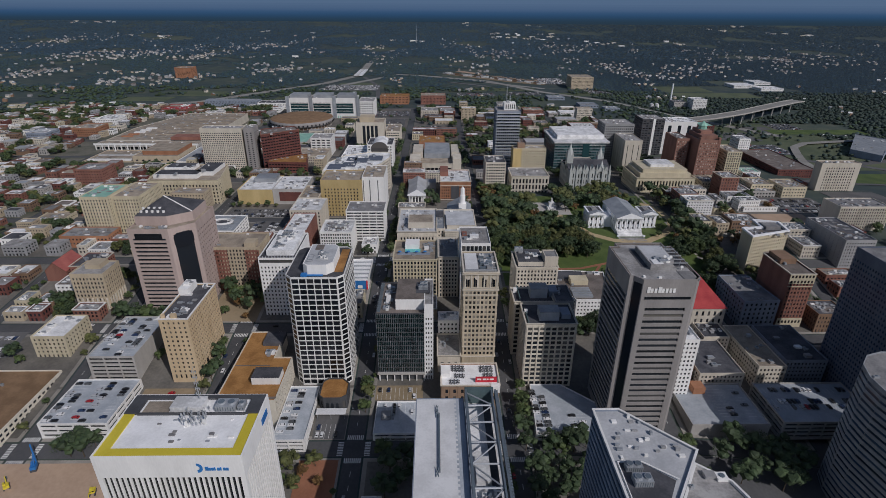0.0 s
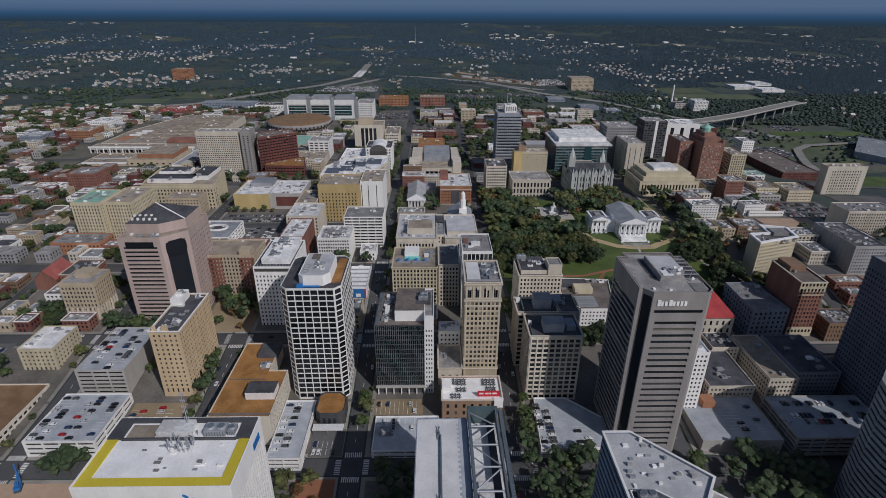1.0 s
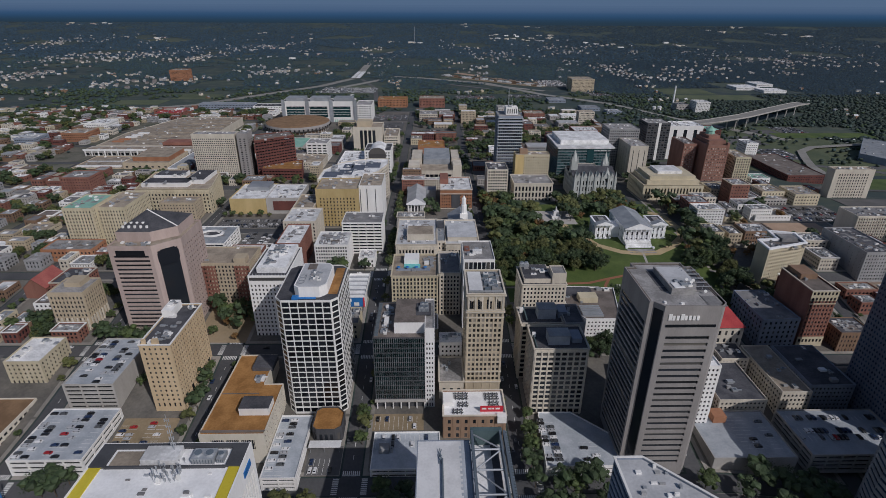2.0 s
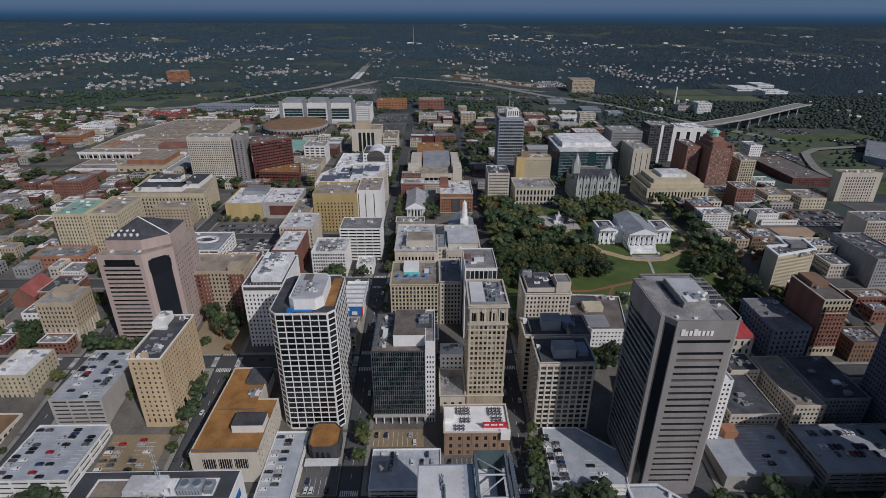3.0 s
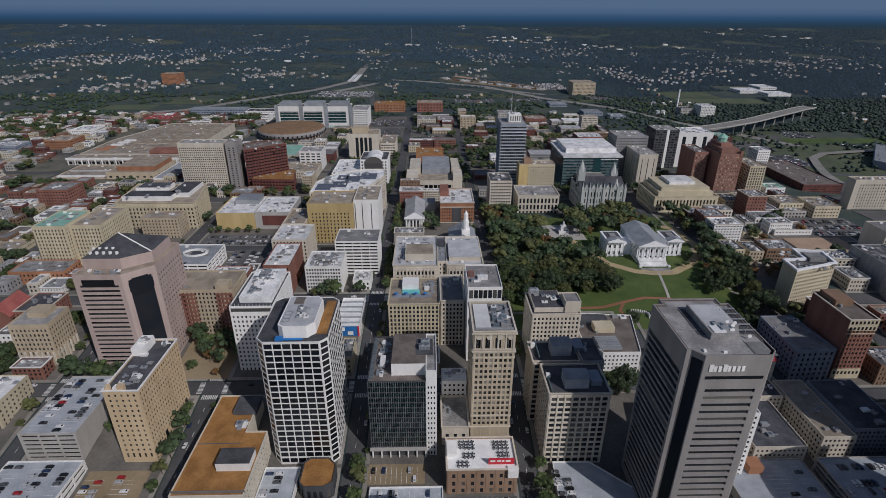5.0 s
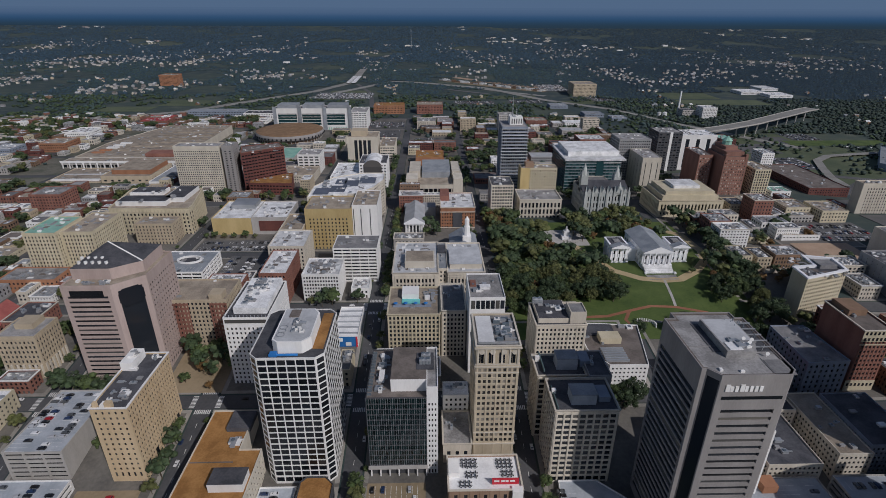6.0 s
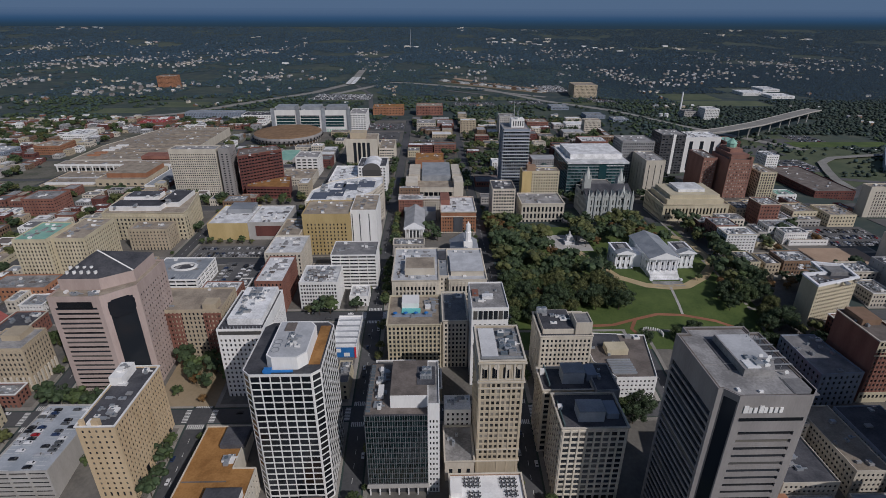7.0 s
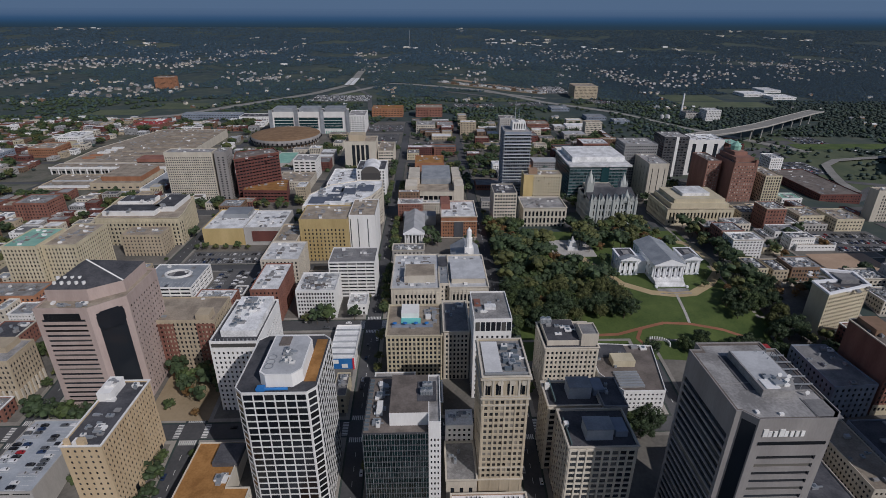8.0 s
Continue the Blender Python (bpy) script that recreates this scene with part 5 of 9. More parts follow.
# cream stone block with light wells and white roof curbs
take(-338, -254, 599, 672)
h3 = building("library_building", [(-337, 601), (-255, 601), (-255, 612), (-266, 668), (-345, 668)], 47, "cream", style(3.9, 4.4, 0.46, 0.6, base=5, top=5, pier=0.25, band=0.2), roof="r_tan", label="large cream stone building with dark and white roofs", units=0, cap="cream")
for r in ((-334, -282, 610, 632), (-334, -300, 640, 662), (-290, -268, 622, 664)):
    boxpart(h3, "upper_roof", (*r, 46, 50.5), MAT["white"], "white upper roof storey", h3[1])
    boxpart(h3, "dark_roof", (r[0] + 1, r[1] - 1, r[2] + 3, r[3] - 1, 50.5, 50.8), MAT["r_dark"], "", h3[1])
plant(h3, -330, -270, 605, 660, 50.8, 12, 43)
h4 = building("hotel_building", (-300.0, -262, 575, 597), 40, "tan", style(3.4, 3.8, 0.4, 0.5), roof="r_tan", label="tan brick block with a brown flat roof", units=2)
take(-305, -260, 560, 598)
# cream garage with the oval opening
take(-243, -197, 482, 528)
h5 = building("parking_garage", (-242, -198, 483, 526), 32.5, "white", S_GARAGE, roof="r_slate", label="white parking garage with an oval ramp on top", category="garage", units=2)
b = Buf()
for k in range(24):
    a0, a1 = 2 * math.pi * k / 24, 2 * math.pi * (k + 1) / 24
    b.face([(-218 + rr * 11 * math.cos(a), 507 + rr * 7.5 * math.sin(a), z) for a, rr, z in ((a0, 1, 31.8), (a1, 1, 31.8), (a1, 1, 33.4), (a0, 1, 33.4))])
    b.face([(-218 + rr * 11 * math.cos(a), 507 + rr * 7.5 * math.sin(a), 33.4) for a, rr in ((a0, 1), (a1, 1), (a1, 0.86), (a0, 0.86))])
    b.face([(-218 + rr * 11 * math.cos(a), 507 + rr * 7.5 * math.sin(a), z) for a, rr, z in ((a1, 0.86, 31.7), (a0, 0.86, 31.7), (a0, 0.86, 33.4), (a1, 0.86, 33.4))])
part(h5, "ramp_wall", b, MAT["white"], "oval white ramp parapet", h5[1])
# flat dark disc inside the oval, painted as the shade down the shaft
b = Buf()
b.face([(-218 + 9.4 * math.cos(2 * math.pi * k / 24), 507 + 6.4 * math.sin(2 * math.pi * k / 24), 31.72) for k in range(24)])
part(h5, "ramp_shaft", b, MAT["r_dark"], "", h5[1])
# theatre with yellow front and brick wing
take(-234, -153, 597, 656)
h6 = building("theatre_building", (-233, -192, 599, 655), 36, "yellow", PLAIN, {1: PLAIN}, roof="r_white", label="yellow theatre block with a pale flat roof", units=2)
h7 = building("theatre_building", (-191.7, -154, 599, 650), 37, "concrete", PLAIN, roof="r_white", label="pale theatre wing with dark red brick panels", units=6, seed=3)
boxpart(h7, "brick_panel", (-184, -157, 598.6, 598.97, 22, 33), MAT["dark_brick"], "dark red brick panel")
boxpart(h6, "fly_tower", (-222, -196, 630, 652, 35, 40), MAT["metal"], "low grey fly tower", h6[1])
# ochre office block, windowless white tower and the curved block behind
take(-135, -55, 505, 690)
h8 = building("office_building", (-126, -81, 561, 600), 60, "yellow", style(3.7, 3.7, 0.36, 0.55, base=4, top=9, edge=3, pier=0.12), roof="r_tan", label="tall ochre office block with small dark windows", units=3, single=True)
h9 = building("office_building", (-80.7, -56, 566, 612), 62, "white", PLAIN, {1: style(4, 4, 0.3, 0.5)}, roof="r_tan", label="tall windowless white tower with dark grooves", units=3)
for x in (-79.6, -72.5, -63.5):
    boxpart(h9, "groove", (x, x + 0.7, 565.75, 565.98, 18, 58), MAT["charcoal"], "dark vertical groove")
h10 = building("office_building", [(-132, 603), (-82, 613), (-66, 634), (-57, 664), (-58, 690), (-84, 690), (-116, 672), (-132, 640)], 58, "stone", style(3.4, 3.8, 0.5, 0.6), roof="r_white", label="pale office block with a curved white roof", units=0)
for r in ((-128, -112, 612, 632), (-112, -96, 620, 640), (-100, -84, 640, 660), (-84, -66, 650, 672), (-110, -98, 648, 664)):
    boxpart(h10, "solar_panel", (*r, 57.3, 57.9), MAT["navy_grey"], "dark blue roof panel field", h10[1])
plant(h10, -125, -65, 615, 680, 57.2, 30, 51, 2.4)
boxpart(h10, "plant_room", (-104, -90, 600, 606, 57, 62), MAT["r_white"], "", h10[1])
h11 = building("office_building", (-148, -127, 548, 590), 44, "tan", style(3.0, 3.7, 0.4, 0.55), roof="r_tan", label="tan stone block with arched windows", units=3, cap="stone")
take(-150, -126, 546, 592)
# white blocks down the hill street
h12 = building("office_building", (-70, -55, 462, 481), 27, "white", S_PUNCH, roof="r_white", label="small white corner building with a flat roof", units=4)
take(-71, -54, 461, 482)
h13 = building("market_building", (-75, -57, 400, 441), 22, "white", PLAIN, roof="r_bright", label="low building with a pale ribbed roof and mural", units=0)
take(-76, -56, 398, 447)
for k in range(5):
    boxpart(h13, "roof_rib", (-74.5, -57.5, 404 + k * 7.5, 404.8 + k * 7.5, 21, 22.2), MAT["metal"], "", h13[1])
b = Buf()
b.face(((-74.5, 399.7, 13), (-57.5, 399.7, 13), (-57.5, 399.7, 21.4), (-74.5, 399.7, 21.4)))
part(h13, "mural", b, MAT["blue_paint"], "bright blue and white mural")
b = Buf()
b.box(-58.6, -57.4, 399.3, 399.6, 12.5, 21.6, 0, True), b.box(-66, -62, 399.4, 399.6, 14, 17, 1, True), b.box(-73, -68, 399.4, 399.6, 17.5, 20.5, 1, True)
part(h13, "mural_panel", b, [MAT["red_paint"], MAT["white"]])
h13b = building("shop_building", (-66, -57.5, 361, 384), 22, "cream", S_PUNCH, roof="r_mid", label="low cream shop house with a dark roof", units=7)
take(-67, -56, 359, 386)
# federal courthouse: stepped slate and stone masses
take(-37, 42, 465, 532)
f1 = building("courthouse", (-36, 2, 467, 530), 38, "stone", style(3.1, 6.5, 0.5, 0.72, base=6, top=5, edge=2.5, depth=0.8, pier=0.4, band=0.2), roof="r_pale", label="grey stone courthouse with tall pilastered windows", category="courthouse", units=9, cap="stone")
f2 = building("courthouse", (10, 41, 470, 530), 37, "stone", style(3.1, 6.5, 0.5, 0.72, base=6, top=5, edge=2.0, depth=0.8, pier=0.4, band=0.2), roof="r_pale", label="grey stone courthouse wing with a slate-grey roof", category="courthouse", units=3, cap="stone")
f3 = building("courthouse", (2.1, 9.9, 474, 528), 38.5, "stone", style(3.1, 4.2, 0.4, 0.5), roof="r_slate", label="grey stone link between courthouse wings", category="courthouse", units=1)
boxpart(f1, "attic", (-26, -1, 478, 500, 37, 43), MAT["stone"], "stone attic storey", f1[1]), boxpart(f1, "attic_roof", (-25, -2, 479, 499, 43, 43.2), MAT["r_tan"], "", f1[1])
boxpart(f1, "skylight", (-27, -22, 508, 514, 37, 38.6), MAT["r_white"], "white skylight", f1[1]), boxpart(f1, "skylight", (-19, -14, 508, 514, 37, 38.6), MAT["r_white"], "white skylight", f1[1])
boxpart(f2, "attic", (12, 39, 478, 512, 36, 40.5), MAT["stone"], "stone attic storey", f2[1]), boxpart(f2, "attic_roof", (11.6, 39.4, 477.6, 512.4, 40.5, 40.9), MAT["r_pale"], "", f2[1])
# the courtyard is a dark slab on the roof, its shade given by colour
boxpart(f1, "court", (2, 9, 505, 522, 38.4, 38.8), MAT["r_dark"], "", f1[1])
# tall library with the sloped grey roof
take(-37, 40, 722, 832)
l1 = building("library_building", (-35, 38, 732, 816), 30, "stone", style(10, 14, 0.82, 0.35, base=2, top=10, edge=12, depth=1.5, shop=False), roof="r_tan", label="broad pale stone library with a grey metal roof", units=2, cap="stone")
for x0, x1 in ((-35, -20), (26, 38)):
    boxpart(l1, "corner_block", (x0, x1, 731.4, 760, 8, 37), MAT["stone"], "pale stone corner block")
b = Buf()
RA, RB, YA, YB = -15, 23, 764, 812
b.face(((RA, YA, 36.5), (RB, YA, 36.5), (RB, YB, 41), (RA, YB, 41))), b.face(((RA, YA, 29), (RB, YA, 29), (RB, YA, 36.5), (RA, YA, 36.5)))
b.face(((RA, YA, 29), (RA, YA, 36.5), (RA, YB, 41), (RA, YB, 29))), b.face(((RB, YA, 29), (RB, YB, 29), (RB, YB, 41), (RB, YA, 36.5)))
b.face(((RB, YB, 29), (RA, YB, 29), (RA, YB, 41), (RB, YB, 41)))
part(l1, "sloped_roof", b, MAT["r_slate"], "sloped pale grey metal roof", l1[1])
l2 = building("office_building", (-26, 18, 880, 925), 26, "orange_brick", style(8, 10, 0.3, 0.3), roof="r_rust", label="low rust-brown block with flat roof", units=2)
take(-28, 20, 878, 927)
for x0, x1 in ((-32, -17), (25, 36)):
    boxpart(l1, "roof_block", (x0, x1, 764, 814, 29, 38), MAT["stone"], "pale stone roof block", l1[1])
boxpart(l1, "glass_front", (-19, 25, 731.2, 731.9, 17, 24), GLASS_DARK, "dark recessed glass front")
for k in range(8):
    boxpart(l1, "column", (-18.6 + k * 6, -17.6 + k * 6, 730.6, 731.15, 17, 24), MAT["stone"])
# orange brick hotel; a flat dark panel stands in for its shaded bay
take(5, 46, 610, 666)
k1 = building("hotel_building", (7, 44, 612, 662), 42, "orange_brick", style(2.75, 3.5, 0.42, 0.5, base=6, top=5.5, edge=0.8, band=0.12), roof="r_white", label="orange brick block with stone bands and white roof", units=3, cap="stone")
boxpart(k1, "recess", (20, 30, 611.6, 611.97, 19, 36), MAT["charcoal"], "dark recessed bay")
boxpart(k1, "stair_tower", (7, 17, 636, 662, 41, 47), MAT["brick"], "brick stair tower", k1[1])
for z in (36.5, 18.5):
    boxpart(k1, "stone_band", (6.6, 44.4, 611.5, 611.98, z, z + 0.9), MAT["stone"])
# temple-fronted white church and the white spire
c0 = thing("church", (-21, 600, gz(-21, 600)), "small white church with a columned pediment front", "church")
ci = (c0, c0, (-21, 600, gz(-21, 600)), 20)
take(-36, 4, 588, 660)
b = Buf()
b.box(-31, -11, 600, 650, 16, 31)
part(ci, "wall", b, MAT["white"])
b = Buf()
for s in (-1, 1):
    b.face(((-21 + s * 11, 595, 31), (-21 + s * 11, 651, 31), (-21, 651, 37.5), (-21, 595, 37.5)) if s < 0 else ((-10, 595, 31), (-21, 595, 37.5), (-21, 651, 37.5), (-10, 651, 31)))
b.face(((-32, 595, 31), (-10, 595, 31), (-21, 595, 37.5)))
part(ci, "roof", b, MAT["r_pale"], "pale grey gabled roof")
for k in range(6):
    b = Buf()
    b.tube((-30 + k * 3.6, 596, 16), (-30 + k * 3.6, 596, 31), 0.8, 8)
    part(ci, "column", b, MAT["white"])
b = Buf()
b.face(((-32, 594.3, 31.2), (-10, 594.3, 31.2), (-21, 594.3, 37.6))), b.box(-32, -10, 594.4, 595.4, 29.6, 31.2, 0, True), b.box(-31.5, -10.5, 594.6, 600, 15, 17.5)
part(ci, "entablature", b, MAT["marble"], "white entablature and steps")
b = Buf()
b.box(-27, -15, 599.4, 599.9, 18, 26, 0, True)
part(ci, "portico_door", b, MAT["charcoal"], "dark recessed portico doors")
boxpart(ci, "hall", (-34, 2, 652, 668, 15, 28), MAT["r_slate"], "grey hall behind the church")
c2 = thing("church", (27, 538, gz(27, 538)), "slate-roofed church with a tall white steeple", "church")
cj = (c2, c2, (27, 538, gz(27, 538)), 20)
b = Buf()
b.box(15, 40, 533, 566, 15, 30)
part(cj, "wall", b, MAT["stone"])
b = Buf()
b.face(((14, 532, 30), (27.5, 532, 38), (27.5, 567, 38), (14, 567, 30))[::-1]), b.face(((41, 532, 30), (27.5, 532, 38), (27.5, 567, 38), (41, 567, 30)))
b.face(((14, 532, 30), (41, 532, 30), (27.5, 532, 38)))
part(cj, "roof", b, MAT["r_slate"])
b = Buf()
b.box(26, 34, 533, 541, 15, 42), b.tube((30, 537, 42), (30, 537, 51), 3.0, 8), b.tube((30, 537, 51), (30, 537, 58), 2.2, 8), b.tube((30, 537, 58), (30, 537, 61), 1.8, 8, 0, 0.15)
part(cj, "steeple", b, MAT["white"], "tall white tiered steeple")
take(13, 42, 531, 568)
# teal glass block
take(170, 258, 742, 824)
g1 = building("office_building", (172, 244, 744, 822), 57, "teal_frame", style(4.5, 4.0, 0.9, 0.78, base=6, top=2.5, depth=0.25, edge=0.3), roof="r_white", label="large teal glass office building with white roof slab", units=2, glass=GLASS_TEAL)
boxpart(g1, "roof_slab", (170.5, 250, 742, 823, 57, 59), MAT["r_white"], "thick white roof slab", g1[1])
boxpart(g1, "plant_storey", (178, 246, 760, 820, 59, 65), MAT["r_white"], "white plant storey", g1[1])
for k in range(9):
    boxpart(g1, "floor_band", (171.8, 244.2, 743.5, 743.96, 20.6 + k * 4.05, 21.1 + k * 4.05), MAT["r_slate"], "pale grey floor band")
boxpart(g1, "stone_base", (171.8, 244.2, 743.3, 743.97, 12, 16.4), MAT["stone"], "pale stone base band")
for k in range(5):
    boxpart(g1, "sun_shade", (221 + k * 4.8, 225.2 + k * 4.8, 742.6, 743.9, 54, 54.5), MAT["r_white"])
boxpart(g1, "glass_bay", (212, 222, 743.2, 743.97, 18, 57), GLASS_TEAL, "projecting glass bay")
# cream stone block with stepped tiers
take(256, 336, 640, 704)
m1 = building("monument_building", (258, 333, 645, 700), 36.5, "cream", style(3.9, 9.5, 0.5, 0.72, base=9, top=3, depth=1.2, edge=2, shop=True), roof="r_tan", label="broad cream stone building with stepped upper tiers", units=0, cap="cream")
for k, (e, z) in enumerate(((5, 41), (9, 45.5), (22, 49))):
    boxpart(m1, "tier", (258 + e, 333 - e, 645 + e * 0.8, 700 - e * 0.5, 35, z), MAT["cream" if k < 2 else "r_white"], "set-back stone tier", m1[1])
# blue-grey city tower details
take(84, 122, 732, 774)
b1 = building("city_tower", (86, 118, 734, 772), 103, "bluegrey", style(2.9, 4.2, 0.86, 0.6, base=5, top=2, depth=1.0, edge=0.4), roof="r_grey", label="tall blue-grey tower with deck-like floor bands", category="tower", units=0)
for k in range(22):
    boxpart(b1, "floor_ledge", (84.9, 119.1, 732.7, 733.97, 15.4 + k * 4.02, 16.0 + k * 4.02), MAT["r_pale"], "pale concrete floor ledge")
boxpart(b1, "penthouse", (97, 113, 748, 764, 102, 112), MAT["white"], "white penthouse with dark slots", b1[1])
for k in range(5):
    boxpart(b1, "slot", (99 + k * 2.9, 100.3 + k * 2.9, 747.8, 747.97, 104, 110), MAT["charcoal"], "", b1[1])
mast(b1, 101, 756, 112, 24, 0.5, 5), mast(b1, 106, 757, 112, 10, 0.3, 4), plant(b1, 97, 113, 748, 764, 112, 7, 61)
# apartment tower with the broken white rim
CP = [(290, 437), (331, 450), (334, 472), (312, 478), (310, 459), (291, 457)]
bounds(CP)
a1 = building("apartment_tower", CP, 45.5, "cream", style(2.55, 3.4, 0.42, 0.5, top=2.5, base=3), roof="r_dark", label="cream brick tower with a white roof rim", category="tower", cap="white", single=True, units=8, sides={5: PLAIN, 4: PLAIN, 1: PLAIN})
rim, n6, oi, ii = Buf(), len(CP), inset(CP, -0.7), inset(CP, 1.5)
for k in range(n6):
    j = (k + 1) % n6
    rim.face(((*oi[k], 46.6), (*oi[j], 46.6), (*ii[j], 46.6), (*ii[k], 46.6))), rim.face(((*oi[k], 45.2), (*oi[j], 45.2), (*oi[j], 46.6), (*oi[k], 46.6)))
    rim.face(((*ii[j], 44.6), (*ii[k], 44.6), (*ii[k], 46.6), (*ii[j], 46.6)))
part(a1, "roof_rim", rim, MAT["marble"], "broad white roof rim", a1[1])
boxpart(a1, "plant_room", (312, 326, 455, 466, 44, 48), MAT["r_mid"], "", a1[1])
# pale office row behind the cream hotel
take(98, 146, 346, 402)
o1 = building("office_building", [(99, 367), (109, 350), (134, 350), (143, 396), (99, 400)], 31.5, "white", style(2.5, 3.4, 0.46, 0.45), roof="r_brown", label="low pale office building with a dark gravel roof", units=5)
boxpart(o1, "upper_block", (110, 124, 374, 383, 30, 35), MAT["cream"], "cream upper block", o1[1])
boxpart(o1, "dark_roof", (100, 124, 384, 398, 30.6, 31.2), MAT["r_dark"], "black roof field", o1[1])
for k in range(6):
    boxpart(o1, "duct", (108, 123, 354 + k * 2.6, 355.4 + k * 2.6, 30.6, 31.9), MAT["metal"], "", o1[1])
# pale blocks behind: dark bay front and arch-roofed hall
o2 = building("office_building", (-134, -86, 908, 948), 52, "stone", style(7, 34, 0.7, 0.92, base=2, top=4, edge=10, depth=1.0, shop=False), roof="r_tan", label="pale stone block with a dark window bay", units=1)
boxpart(o2, "penthouse", (-128, -104, 915, 938, 51, 60), MAT["tan"], "", o2[1])
take(-136, -60, 906, 990)
o2b = building("office_building", (-84, -60, 915, 975), 36, "stone", style(4, 4, 0.8, 0.4), roof="r_tan", label="low pale office wing with window bands", units=3)
o3 = building("museum_building", (-98, -61, 762, 806), 50, "white", style(3.4, 4, 0.45, 0.5, base=4, top=3), {0: style(4.0, 4.2, 0.5, 0.5)}, roof="r_dark", label="white building with a dark vaulted glass front", units=3)
b = Buf()
for k in range(12):
    a0, a1_ = math.pi * k / 12, math.pi * (k + 1) / 12
    b.face([(-80 - 12 * math.cos(a), y, 45 + 9 * math.sin(a)) for a, y in ((a0, 761), (a0, 800), (a1_, 800), (a1_, 761))][::-1])
b.face([(-80 - 12 * math.cos(math.pi * k / 12), 761, 45 + 9 * math.sin(math.pi * k / 12)) for k in range(13)][::-1], 1)
b.face(((-92, 761.2, 24), (-68, 761.2, 24), (-68, 761.2, 45), (-92, 761.2, 45)), 1)
part(o3, "vault", b, [MAT["r_white"], GLASS_J], "vaulted roof over a dark glass front", o3[1])
o4 = building("office_building", (-134, -100, 745, 815), 36, "white", style(4, 4, 0.5, 0.5), roof="r_white", label="low white office block with a pale roof", units=4)
take(-136, -59, 742, 818)
# white hospital tower
o5 = building("hospital_tower", (372, 428, 860, 900), 64, "white", style(14, 60, 0.35, 0.92, base=3, top=4, edge=4, shop=False), roof="r_white", label="white and dark hospital tower", category="tower", units=6)
o6 = building("hospital_tower", (335, 371, 852, 890), 70, "charcoal", style(5, 4, 0.7, 0.5), roof="r_grey", label="dark hospital tower with white edges", category="tower", units=4)
boxpart(o6, "white_fin", (352, 356, 851.4, 851.97, 10, 70), MAT["white"], "white vertical fin")
take(333, 430, 850, 902)
o7 = building("hotel_building", (430, 452, 850, 885), 60, "dark_brick", S_PUNCH, roof="r_green", label="dark brick tower with a green copper top", units=1)
take(429, 453, 849, 886)
# dark blue-grey block, red-roofed hall and black roofs below the hill
d1 = building("office_building", [(248, 362), (278, 364), (274, 408), (249, 408)], 22, "bluegrey", style(4, 4, 0.4, 0.55), roof="r_mid", label="blue-grey stone block with a dark roof", units=9)
take(246, 280, 360, 410)
d2 = building("hall_building", (198, 228, 352, 392), 22, "stone", style(4.5, 6, 0.36, 0.6, base=4), roof="r_red", label="stone hall with a steep red roof", units=0)
take(196, 230, 350, 394)
b = Buf()
R4 = [(197, 351), (229, 351), (229, 393), (197, 393)]
for i in range(4):
    p, q = R4[i], R4[(i + 1) % 4]
    tp = {0: ((216, 378), (210, 378)), 1: ((216, 388), (216, 378)), 2: ((210, 388), (216, 388)), 3: ((210, 378), (210, 388))}[i]
    b.face(((*p, 22), (*q, 22), (*tp[0], 37), (*tp[1], 37)))
b.face(((210, 378, 37), (216, 378, 37), (216, 388, 37), (210, 388, 37)))
part(d2, "hip_roof", b, MAT["r_red"], "steep red hipped roof", d2[1])
for r, z, w, ro, lb in (((182, 213, 290, 330), 8, "stone", "r_dark", "low building with a black tar roof"), ((204, 224, 332, 352), 9, "stone", "r_dark", "low stone building with a black roof"),
                        ((226, 246, 296, 348), 9, "stone", "r_tan", "long low building with a tan roof"), ((247, 277, 300, 345), 11, "bluegrey", "r_dark", "low blue-grey block with a dark roof"),
                        ((150, 169, 278, 296), 44, "white", "r_white", "narrow white building with square windows"), ((172, 180, 296, 340), 10, "brick", "r_mid", "low brick row building with dark roof")):
    building("office_building", r, z, w, style(2.6, 3.5, 0.5, 0.5, base=4, top=1.5), roof=ro, label=lb, units=6, seed=int(r[0]))
    take(*r)
PK = building("parking_garage", (160, 209, 249, 288), 1, "concrete", PLAIN, roof="r_deck", label="parking deck half in shadow", category="garage", units=0, base=-14)
boxpart(PK, "stair_house", (173, 181, 278, 286, 0, 5), MAT["orange_brick"], "orange brick stair house", PK[1])
take(158, 211, 247, 290)
PK2 = building("parking_garage", (219, 281, 251, 289), 0.5, "concrete", S_GARAGE, roof="r_deck", label="wide parking deck full of cars", category="garage", units=0, base=-14)
take(217, 283, 249, 291)
# low pale buildings at the foot of the view
e1 = building("office_building", (-288, -264, 319, 348), 20.5, "cream", style(3.4, 3.6, 0.4, 0.5, base=4, top=1.5), roof="r_white", label="cream three-storey building with a white roof", units=9, seed=71, single=True)
take(-290, -262, 317, 350)
e2 = building("warehouse_building", (-315, -262, 243, 305), 2, "pale_cream", style(4.4, 3.6, 0.70, 0.62, base=1, top=1.5, shop=False, depth=0.5), roof="r_copper", label="low pale warehouse with large windows and a brown roof", units=2, base=-14)
take(-317, -260, 241, 307)

# ---- the capitol on its hill ----
CX = 204.0
cg = 17.3
cap = thing("capitol", (CX, 535, cg), "white temple-fronted capitol with two pedimented wings", "capitol")
cv = (cap, cap, (CX, 535, cg), 20)
take(60, 264, 436, 632)


